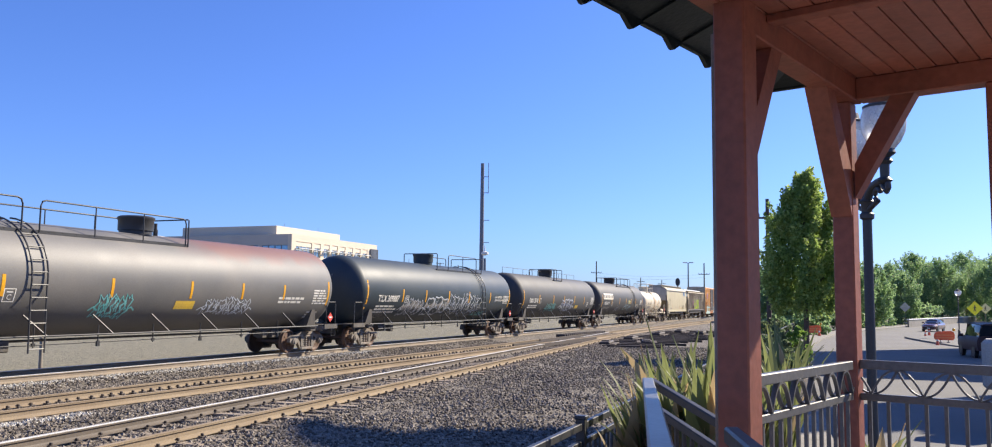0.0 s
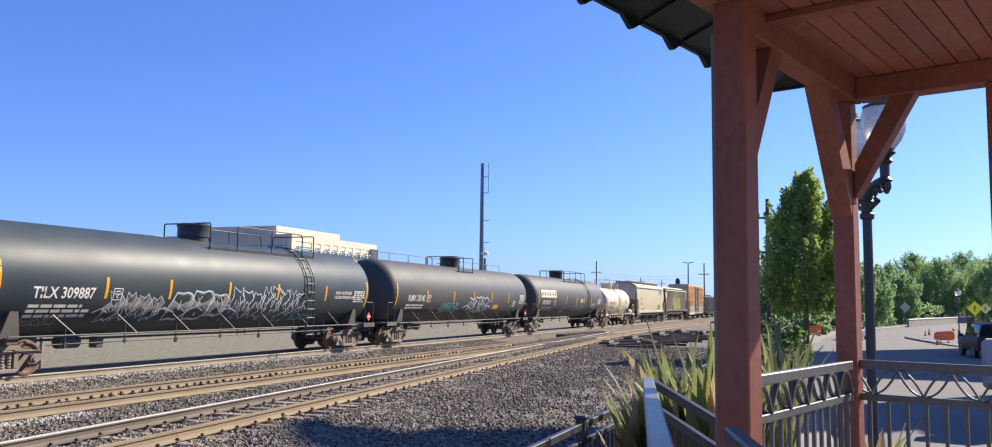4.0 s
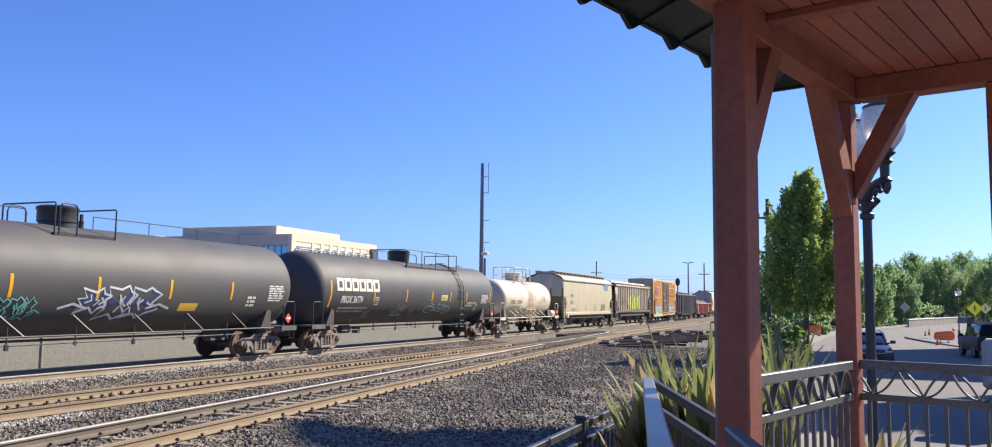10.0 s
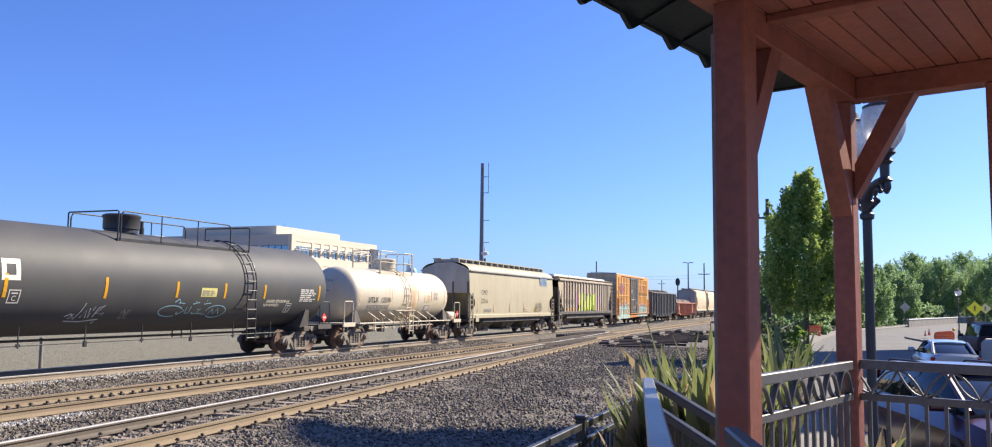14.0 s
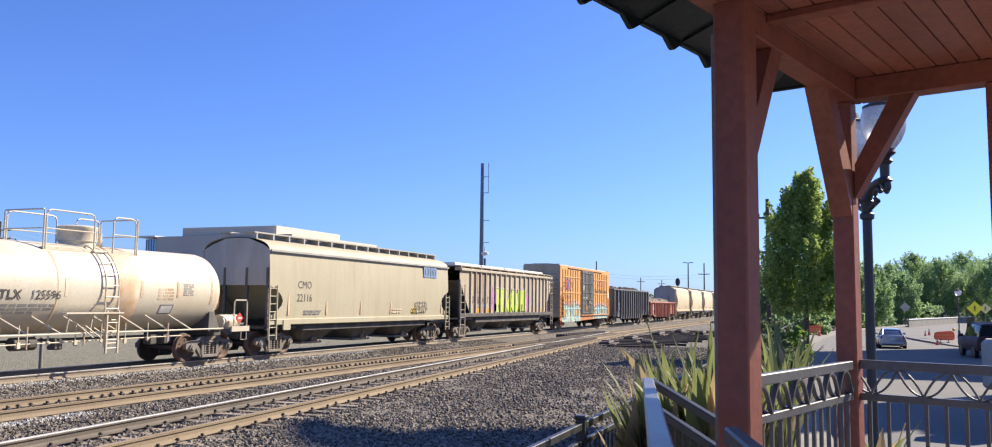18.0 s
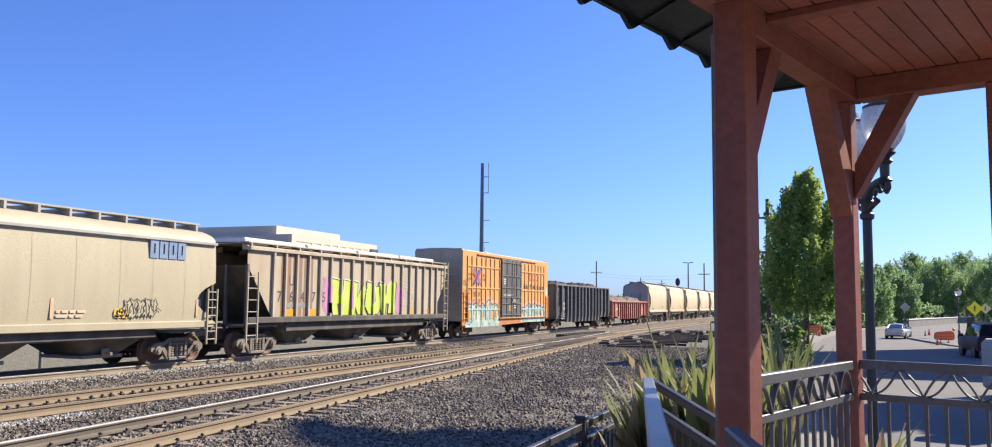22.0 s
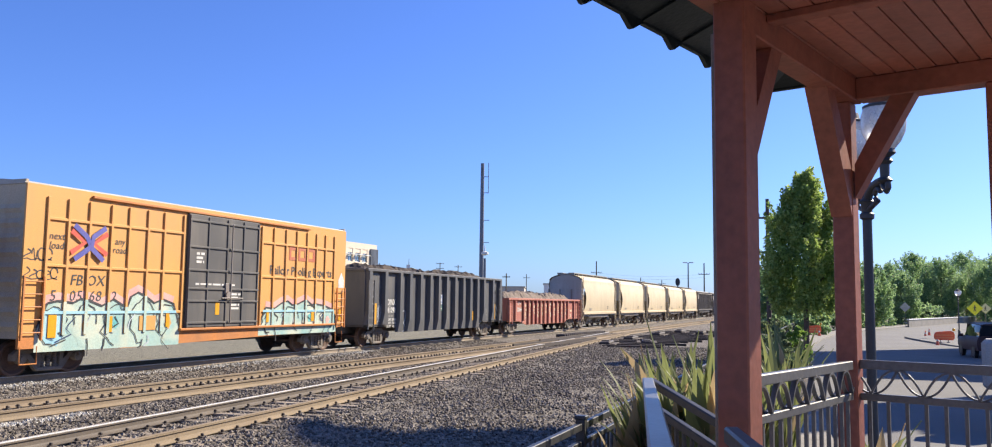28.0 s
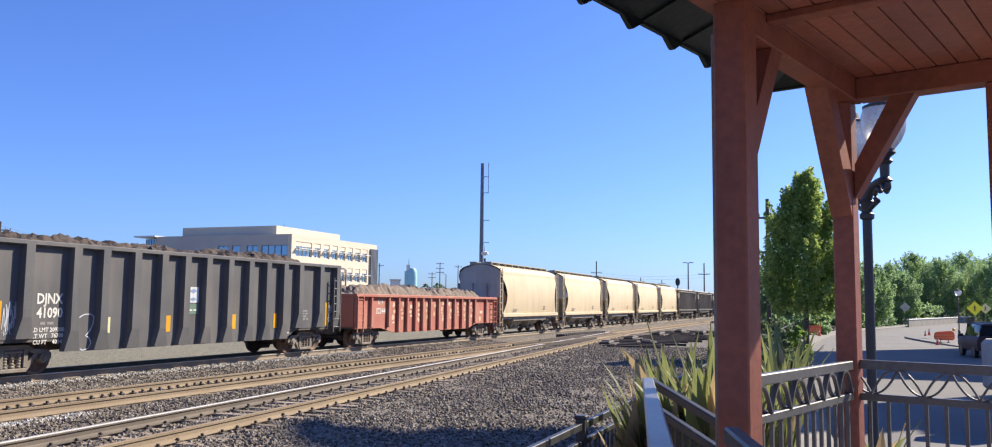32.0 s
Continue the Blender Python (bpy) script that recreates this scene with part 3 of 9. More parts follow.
# one truck: side frames with springs, bolster; wheelsets turn on their own
def truck_meshes():
    fr = Geo()
    for s in (-1, 1):
        y0, y1 = s * 0.93, s * 1.07
        # top chord, two pedestals, slanting tension members and the spring seat
        fr.prism([(-1.15, 0.42), (-1.15, 0.58), (-1.0, 0.68), (-0.6, 0.70), (-0.42, 0.82), (0.42, 0.82), (0.6, 0.70), (1.0, 0.68), (1.15, 0.58), (1.15, 0.42),
                  (1.02, 0.42), (1.0, 0.54), (0.78, 0.56), (0.56, 0.60), (0.36, 0.70), (-0.36, 0.70), (-0.56, 0.60), (-0.78, 0.56), (-1.0, 0.54), (-1.02, 0.42)], y0, y1)
        for e in (-1, 1):
            fr.prism([(e * 0.76, 0.56), (e * 0.62, 0.58), (e * 0.26, 0.20), (e * 0.36, 0.12), (e * 0.44, 0.16)], y0 + s * 0.01, y1 - s * 0.01)
            fr.prism([(e * 0.42, 0.24), (e * 0.30, 0.24), (e * 0.30, 0.72), (e * 0.42, 0.72)], y0 - s * 0.01, y1 + s * 0.015)
            fr.cyl((e * 0.889, s * 0.95, 0.457), (e * 0.889, s * 1.13, 0.457), 0.13, n=12)
            fr.cyl((e * 0.889, s * 1.13, 0.457), (e * 0.889, s * 1.16, 0.457), 0.075, n=10)
        fr.box(-0.40, 0.40, min(y0, y1) - 0.02, max(y0, y1) + 0.02, 0.11, 0.22, 0.02)
        for i in (-1, 0, 1):
            for k in range(5):
                fr.lathe([(0.22 + k * 0.075, 0.05), (0.245 + k * 0.075, 0.07), (0.27 + k * 0.075, 0.07), (0.295 + k * 0.075, 0.05)], 10, (i * 0.2, s * 1.0, 0))
        fr.box(-0.28, 0.28, s * 1.0 - 0.08, s * 1.0 + 0.08, 0.6, 0.68, 0.02)
    fr.box(-0.22, 0.22, -1.0, 1.0, 0.48, 0.78, 0.04)
    for e in (-1, 1):
        fr.box(e * 0.46 - 0.05, e * 0.46 + 0.05, -0.8, 0.8, 0.3, 0.42, 0.02)
    wh = Geo()
    for s in (-1, 1):
        p = [(0.68, 0.0), (0.68, 0.09), (0.70, 0.10), (0.70, 0.33), (0.685, 0.37), (0.682, 0.482), (0.715, 0.482), (0.722, 0.46), (0.815, 0.452), (0.82, 0.39), (0.79, 0.36), (0.765, 0.33), (0.76, 0.15), (0.82, 0.12), (0.83, 0.09), (0.83, 0.0)]
        wh.lathe([(s * a, r) for a, r in p], 28, axis="y")
        for i in range(6):
            a = i * math.pi / 3
            wh.cyl((0.26 * math.cos(a), s * 0.75, 0.26 * math.sin(a)), (0.26 * math.cos(a), s * 0.785, 0.26 * math.sin(a)), 0.03, n=6)
    wh.cyl((0, -0.98, 0), (0, 0.98, 0), 0.075, n=10)
    return fr.mesh("truck", TRUCK, 35), wh.mesh("wheelset", WHEEL, 35)


TRUCK_MESH, WHEEL_MESH = truck_meshes()
WHEELS, CARS = [], []


def coupler_mesh():
    g = Geo()
    g.box(-0.5, 0.22, -0.09, 0.09, 0.78, 0.96, 0.02)
    g.box(0.18, 0.44, -0.14, 0.16, 0.74, 1.0, 0.05)
    g.cyl((0.36, 0.08, 0.72), (0.36, 0.08, 1.02), 0.05, n=8)
    return g.mesh("coupler", TRUCK, 35)


COUPLER_MESH = coupler_mesh()


def start_car(name, label, cat, x, length, tc, rolling=True):
    """A car at its place at 20 s, on two trucks, with a coupler at each end."""
    car = thing(name, label, cat, "cars of the freight train", m=pose(x, TRACK_Y, 0))
    CARS.append((car, x))
    for e in (-1, 1):
        tr = part("truck", TRUCK_MESH, None, car, "dusty iron three-piece truck", m=pose(e * tc, 0, 0))
        for s in (-1, 1):
            w = part("wheelset", WHEEL_MESH, None, tr, m=pose(s * 0.889, 0, 0.457))
            if rolling:
                WHEELS.append((w, s * 0.889))
        part("coupler", COUPLER_MESH, None, car, m=pose(e * (length / 2 - 0.42), 0, 0, 0, 0, 0 if e > 0 else 180))
    return car


def ladder(x, w, z0, z1, y, rungs, r=0.022):
    g = Geo()
    for s in (-1, 1):
        g.box(x + s * w / 2 - r, x + s * w / 2 + r, y - 0.03, y + 0.03, z0, z1)
    for i in range(rungs):
        z = z0 + (z1 - z0) * (i + 0.6) / rungs
        g.cyl((x - w / 2, y, z), (x + w / 2, y, z), 0.018, n=6)
    return g


def arc_pts(x, r, zc, a0, a1, n=12):
    return [(x, -r * math.cos(radians(a0 + (a1 - a0) * i / n)), zc + r * math.sin(radians(a0 + (a1 - a0) * i / n))) for i in range(n + 1)]


def tank_car(name, label, x, length, tc, r, zc, half, depth, paint, under, ladder_x, ladder_mat, platform, hatch_x, hatch_mat, rail_mat, strips, sill=0.98, rolling=True, hoops=(), lead=0.45, hand=(), foot_rail=True, mark="", walk_ends=None, yr=1.0, rise=0.55, mid=False):
    car = start_car(name, label, "tank car", x, length, tc, rolling)
    prof = [(-half - depth, 0.0)]
    for i in range(1, 9):
        a = math.pi / 2 * i / 8
        prof.append((-half - depth * math.cos(a), r * math.sin(a)))
    prof += [(-a, b) for a, b in reversed(prof)]
    part("tank_shell", Geo().lathe(prof, 72, (0, 0, zc), "x"), paint, car, smooth=24)
    # stub sills, bolsters, end platforms with grab rails
    for e in (-1, 1):
        g = Geo()
        xo = e * (length / 2 - 0.62)
        g.box(min(e * (tc - 1.6), xo), max(e * (tc - 1.6), xo), -0.32, 0.32, 0.62, sill + 0.1, 0.02)
        part("stub_sill", g, under, car)
        g = Geo()
        g.box(e * tc - 0.18, e * tc + 0.18, -1.35, 1.35, 0.84, sill + 0.05, 0.02)
        sad = [(e * tc - 0.3, 1.0), (e * tc + 0.3, 1.0), (e * tc + 0.12, zc - r * 0.55), (e * tc - 0.12, zc - r * 0.55)]
        for s in (-1, 1):
            g.add([(a, s * 1.22, b) for a, b in sad[:2]] + [(a, s * r * 0.86, b) for a, b in sad[2:]] + [(a, s * 0.5, b) for a, b in sad[:2]] + [(a, s * 0.5, b) for a, b in sad[2:]],
                  [(0, 1, 2, 3), (4, 5, 6, 7), (0, 1, 5, 4), (1, 2, 6, 5), (2, 3, 7, 6), (3, 0, 4, 7)])
        part("bolster_saddle", g, under, car)
        g = Geo()
        p0, p1 = sorted((e * (length / 2 - 1.5), e * (length / 2 - 0.55)))
        g.box(p0, p1, -1.42, 1.42, sill + 0.04, sill + 0.1)
        g.box(p0, p1, -1.45, -1.38, sill - 0.06, sill + 0.12)
        part("end_platform", g, platform if platform is WHITE_TANK else under, car)
        for yy in (-1.4, 1.4):
            g = Geo()
            a, b = e * (length / 2 - 1.35), e * (length / 2 - 0.65)
            g.tube([(a, yy, sill), (a, yy, sill + 0.95), (a + e * 0.06, yy, sill + 1.02), (b - e * 0.06, yy, sill + 1.02), (b, yy, sill + 0.95), (b, yy, sill - 0.35), (b - e * 0.3, yy, sill - 0.35), (b - e * 0.3, yy, sill)], 0.022)
            part("grab_rail", g, rail_mat, car)
    # pipe rail along the foot with slanting stays
    for s in (-1, 1) if foot_rail else ():
        part("running_rail", Geo().tube([(-tc - 0.2, s * 1.42, sill + 0.06), (tc + 0.2, s * 1.42, sill + 0.06)], 0.026), rail_mat, car)
    for i in range(7):
        sx = -tc + 1.6 + (2 * tc - 3.2) * i / 6
        a = math.radians(-38)
        for s in (-1, 1) if foot_rail else ():
            g = Geo()
            g.cyl((sx - 0.35, s * r * math.cos(a), zc + r * math.sin(a)), (sx + 0.25, s * 1.42, sill + 0.06), 0.025, n=6)
            part("rail_stay", g, rail_mat, car)
    # a ladder wrapped round the shell on each side
    for y in (-1, 1) if ladder_x is not None else ():
        g = Geo()
        for q in (-0.24, 0.24):
            pts = [(p[0], p[1] * -y, p[2]) for p in arc_pts(ladder_x + q, r + 0.07, zc, 86, -8)]
            pts += [(ladder_x + q, y * (r + 0.08), sill - 0.35)]
            g.tube(pts, 0.025)
        for i in range(11):
            z = sill - 0.25 + i * 0.33
            if z < zc + r * 0.98:
                yy = r + 0.08 if z < zc else math.sqrt((r + 0.07) ** 2 - (z - zc) ** 2)
                g.cyl((ladder_x - 0.24, y * yy, z), (ladder_x + 0.24, y * yy, z), 0.018, n=6)
        part("ladder", g, ladder_mat, car)
    # hatch with its platform and railing
    top = zc + r
    g = Geo()
    g.lathe([(top - 0.12, 0.5), (top + 0.08, 0.5), (top + 0.1, 0.54), (top + 0.42, 0.54), (top + 0.46, 0.57), (top + 0.52, 0.57), (top + 0.56, 0.5), (top + 0.6, 0.0)], 24, (hatch_x, 0, 0))
    part("hatch_housing", g, hatch_mat, car, smooth=40)
    # gratings beside the hatch, a pipe frame over each end of them and bent rails along their edges
    if walk_ends:
        w0, w1 = walk_ends
        zp = zc + math.sqrt(r * r - yr * yr) + 0.07
        zt = top + rise

        def pipe(name, pts):
            part(name, Geo().sweep(pts, 0.024, 8), rail_mat, car, smooth=50)
        for s in (-1, 1):
            g = Geo()
            for j in range(5):
                yy = s * (yr - 0.02 - 0.09 * j)
                g.box(w0, w1, yy - 0.014, yy + 0.014, zp - 0.02, zp + 0.02)
            g.box(w0, w1, min(s * (yr - 0.03), s * yr), max(s * (yr - 0.03), s * yr), zp - 0.06, zp + 0.03)
            for i in range(int((w1 - w0) / 0.45) + 1):
                xx = w0 + 0.45 * i
                g.box(xx - 0.012, xx + 0.012, min(s * yr, s * (yr - 0.4)), max(s * yr, s * (yr - 0.4)), zp - 0.022, zp + 0.012)
            part("roof_walkway", g, rail_mat, car)
            for i in range(int((w1 - w0) / 1.3) + 1):
                xx = w0 + 0.1 + 1.3 * i
                part("walkway_bracket", Geo().tube([(xx, s * yr, zp - 0.03), (xx, s * (yr - 0.06), zp - 0.1), (xx, s * (yr - 0.3), zp + 0.02)], 0.018), rail_mat, car)
            for a, b in hoops:
                y = s * yr
                pipe("guard_hoop", [(a, y, zp - 0.02), (a, y, zt - 0.16), (a + 0.05, y, zt - 0.04), (a + 0.16, y, zt), (b - 0.16, y, zt), (b - 0.05, y, zt - 0.04), (b, y, zt - 0.16), (b, y, zp - 0.02)])
                k = max(1, round((b - a) / 1.7))
                for i in range(1, k):
                    xx = a + (b - a) * i / k
                    part("guard_post", Geo().tube([(xx, y, zp), (xx, y, zt)], 0.02), rail_mat, car)
                if mid:
                    part("guard_rail", Geo().tube([(a, y, (zp + zt) / 2), (b, y, (zp + zt) / 2)], 0.018), rail_mat, car)
        for xx in (w0, w1):
            pipe("end_frame", [(xx, -yr, zp - 0.05), (xx, -yr, zt - 0.03), (xx, -yr + 0.03, zt), (xx, yr - 0.03, zt), (xx, yr, zt - 0.03), (xx, yr, zp - 0.05)])
            if mid:
                part("guard_rail", Geo().tube([(xx, -yr, (zp + zt) / 2), (xx, yr, (zp + zt) / 2)], 0.018), rail_mat, car)
    for a, b in hand:
        g = Geo().tube([(a, 0.0, top + 0.38), (b, 0.0, top + 0.38)], 0.014)
        for i in range(round((b - a) / 2.2) + 1):
            xx = a + (b - a) * i / round((b - a) / 2.2)
            g.tube([(xx, 0.0, top - 0.05), (xx, 0.0, top + 0.38)], 0.014)
        part("hand_rail", g, rail_mat, car)
    # faint lettering on the rear head
    if mark:
        def head(x, z, d):
            q = max(0.0, 1 - (x * x + (z - zc) ** 2) / (r * r))
            return (lead - half - (depth + d) * math.sqrt(q), -x, z)
        part("head_number", letters(head, mark, -0.35, zc + 0.55, 0.15, 0.012), LETTER_GREY, car, "faint grey number on the tank head")
        part("head_stencil", bars(head, -0.9, 0.1, zc + 0.05, zc + 0.4, 4, 5, 0.012), LETTER_GREY, car)
    for za, rr in ((top + 0.5, 0.035), (top + 0.3, 0.05)):
        part("valve", Geo().cyl((hatch_x + 0.75, -0.1, top - 0.05), (hatch_x + 0.75, -0.1, za - 0.1), rr * 1.5, n=8), hatch_mat, car)
    put = on_tank(r, zc)
    for sx, hgt in strips:
        part("reflector", patch(put, sx - 0.05, sx + 0.05, 2.35 - hgt / 2, 2.35 + hgt / 2, 0.008, 4), REFLECT if paint is not WHITE_TANK else RUST_BAND, car, "reflective strip")
    g = Geo()
    g.box(-0.14, 0.14, -0.012, 0.012, -0.14, 0.14, m=pose(length / 2 - 1.15, -1.47, sill + 0.4, 0, 45))
    part("placard", g, PLACARD, car, "red diamond placard")
    part("placard_bar", Geo().box(-0.1, 0.1, -0.004, 0.004, -0.03, 0.03, m=pose(length / 2 - 1.15, -1.488, sill + 0.4)), LETTER_WHITE, car)
    # brake cylinder and pipes below
    g = Geo()
    g.cyl((-tc + 2.2, -0.35, 0.8), (-tc + 2.9, -0.35, 0.8), 0.18, n=12)
    g.tube([(-tc + 1.5, 0.2, 0.85), (tc - 1.5, 0.2, 0.85)], 0.04)
    for xx in (tc - 2.0, tc - 1.4, -tc + 3.6):
        g.box(xx - 0.15, xx + 0.15, -0.5, -0.2, 0.6, 0.92, 0.03)
    part("brake_gear", g, under, car)
    # thin brake rod on hangers below the pipe rail
    g = Geo().tube([(-tc + 1.3, -1.0, sill - 0.2), (tc - 1.3, -1.0, sill - 0.14)], 0.018)
    for i in range(7):
        xx = -tc + 1.9 + (2 * tc - 3.8) * i / 6
        g.cyl((xx, -1.0, sill - 0.26), (xx, -1.0, sill + 0.3), 0.02, n=6)
        g.box(xx - 0.05, xx + 0.05, -1.03, -0.97, sill - 0.3 + 0.08 * (i % 2), sill - 0.14)
    part("brake_rod", g, rail_mat, car)
    # the tank and its running gear sit a little towards the rear of the lettering
    for ob in car.children:
        if ob.name.split(".")[0] in ("tank_shell", "stub_sill", "bolster_saddle", "end_platform", "grab_rail", "running_rail", "rail_stay", "brake_gear", "brake_rod", "truck", "coupler", "placard", "placard_bar"):
            ob.matrix_basis = Matrix.Translation((lead, 0, 0)) @ ob.matrix_basis
    return car, put


def tank_grey():
    car, put = tank_car("grey_tank_car", "weathered grey-black tank car with a rust-red patch on top", -71.3, 21.0, 8.32, 1.56, 2.55, 9.17, 0.78, GREY_TANK, UNDER, -4.27, IRON_BLACK, STEEL_GREY, 0.55, IRON_BLACK, IRON_BLACK,
                        [(-8.4, 1.0), (-5.25, 0.55), (-1.77, 0.55), (1.48, 0.55), (4.05, 0.55), (6.48, 0.55), (9.5, 0.95)], hoops=((-6.6, -4.4), (-3.85, 1.7)), walk_ends=(-6.7, 1.82))
    tag(put, -2.2, -0.97, 1.5, 2.2, 4, 3, GREY_TANK, TAG_TEAL, car, "teal graffiti", 0.045, 0.5)
    tag(put, 2.22, 4.55, 1.55, 2.1, 7, 4, GREY_TANK, TAG_WHITE, car, "silver graffiti", 0.035, 0.6)
    part("yellow_panel", patch(put, 0.88, 1.75, 1.74, 2.0), YELLOW_LABEL, car)
    part("stencil_bars", bars(put, 6.2, 8.0, 1.92, 2.2, 2, 1), LETTER_WHITE, car)
    part("data_panel", bars(put, 8.45, 9.56, 1.9, 2.5, 6, 2), LETTER_WHITE, car)
    part("stencil_bars", bars(put, 8.4, 9.2, 1.35, 1.65, 3, 3), LETTER_WHITE, car)
    part("plate_mark", mark_box(put, -5.03, 1.93), LETTER_WHITE, car)


def mark_box(put, x, z):
    fr = Geo()
    for a, b, c, d in ((-0.17, 0.17, 0.32, 0.345), (-0.17, 0.17, 0, 0.025), (-0.17, -0.145, 0, 0.345), (0.145, 0.17, 0, 0.345), (-0.09, 0.09, 0.24, 0.27)):
        p = patch(put, x + a, x + b, z + c, z + d)
        fr.add(p.v, p.f)
    lt = letters(put, "C", x, z + 0.06, 0.14)
    return fr.add(lt.v, lt.f)


def tank_blue():
    car, put = tank_car("blue_black_tank_car", "glossy blue-black tank car with silver graffiti", -50.3, 21.0, 8.32, 1.56, 2.55, 9.05, 0.78, BLUE_BLACK, UNDER, 5.2, IRON_BLACK, STEEL_GREY, 0.3, BLUE_BLACK, IRON_BLACK,
                        [(-8.28, 1.3), (-4.88, 0.6), (-2.37, 0.6), (0.44, 0.6), (3.2, 0.6), (6.42, 0.6), (9.7, 1.1)], hoops=((1.42, 5.42),), walk_ends=(-0.02, 6.22), lead=0.68, mark="TILX 309887")
    part("car_number", letters(put, "TILX 309887", -6.27, 2.05, 0.3, bold=0.008, width=0.9), LETTER_WHITE, car)
    part("plate_mark", mark_box(put, -4.45, 2.0), LETTER_WHITE, car)
    part("stencil_bars", bars(put, -7.3, -5.2, 1.5, 1.9, 3, 5), LETTER_WHITE, car)
    tag(put, -4.75, -2.6, 1.4, 2.22, 4, 11, LETTER_GREY, TAG_WHITE, car, "silver graffiti")
    tag(put, -2.2, 0.45, 1.36, 2.32, 3, 12, LETTER_GREY, TAG_WHITE, car, "fat rounded silver graffiti", 0.05, 0.12)
    tag(put, 0.65, 4.9, 1.38, 2.5, 8, 13, BLUE_BLACK, TAG_WHITE, car, "spiky silver graffiti", 0.045, 0.7)
    part("graffiti", scribble(put, -7.7, -6.2, 1.3, 1.55, 15, 0.025, 9), LETTER_GREY, car, "faint grey graffiti tag")
    part("hazard_writing", letters(put, "NON-ODORIZED", 7.78, 2.33, 0.12, bold=0.003, width=0.95), LETTER_WHITE, car)
    part("hazard_writing", letters(put, "LIQUEFIED PETROLEUM GAS", 7.88, 2.15, 0.12, bold=0.003, width=0.72), LETTER_WHITE, car)
    part("data_panel", bars(put, 8.62, 9.58, 2.0, 2.5, 6, 7), LETTER_WHITE, car)
    part("graffiti", scribble(put, 4.6, 6.2, 1.3, 1.55, 14, 0.03, 9), TAG_TEAL, car, "faint teal graffiti")


def tank_black():
    car, put = tank_car("black_tank_car", "matt black tank car with blue and white graffiti", -29.0, 21.0, 8.32, 1.56, 2.55, 9.17, 0.78, BLACK_PAINT, UNDER, None, IRON_BLACK, STEEL_GREY, 0.5, IRON_BLACK, IRON_BLACK,
                        [(-8.72, 1.2), (-5.44, 0.6), (-2.1, 0.6), (0.67, 0.6), (3.49, 0.6), (6.4, 0.6)], hoops=((-0.3, 0.3),), walk_ends=(-0.45, 1.68), hand=((-8.86, -0.55), (1.78, 8.58)), mark="PLMX 135142")
    part("car_number", letters(put, "PLMX 135142", -6.62, 2.1, 0.3, bold=0.008, width=0.76), LETTER_WHITE, car)
    part("plate_mark", mark_box(put, -5.2, 2.05), LETTER_WHITE, car)
    part("stencil_bars", bars(put, -7.6, -5.6, 1.7, 1.95, 2, 8), LETTER_WHITE, car)
    tag(put, -3.5, -1.3, 1.48, 2.05, 6, 21, TAG_BLACK, TAG_TEAL, car, "pale blue graffiti", 0.04, 0.6)

    tag(put, 0.15, 2.9, 1.5, 2.38, 3, 22, TAG_BLUE, TAG_WHITE, car, "white-edged dark blue graffiti", 0.07, 0.5)


    part("graffiti", scribble(put, -4.75, -4.2, 1.5, 1.85, 24, 0.03, 5), LETTER_GREY, car)
    part("yellow_panel", patch(put, 4.02, 4.85, 1.68, 1.93), YELLOW_LABEL, car)
    part("stencil_bars", bars(put, 7.3, 7.9, 1.8, 2.2, 3, 9), LETTER_WHITE, car)
    part("data_panel", bars(put, 8.47, 9.57, 2.0, 2.6, 7, 10), LETTER_WHITE, car)


def block_logo(put, x0, x1, z0, z1, n, mat, car):
    """A maker's mark, drawn as a row of plain squarish shapes."""
    w = (x1 - x0) / n
    t = (z1 - z0) * 0.24
    for i in range(n):
        a, b = x0 + i * w, x0 + (i + 0.88) * w
        g = Geo()
        for q in ((a, b, z1 - t, z1), (a, b, z0, z0 + t), (a, a + t, z0 + t, z1 - t), (b - t, b, z0 + t, z1 - t)):
            p = patch(put, *q, 0.007, 2)
            g.add(p.v, p.f)
        part("logo_block", g, mat, car)


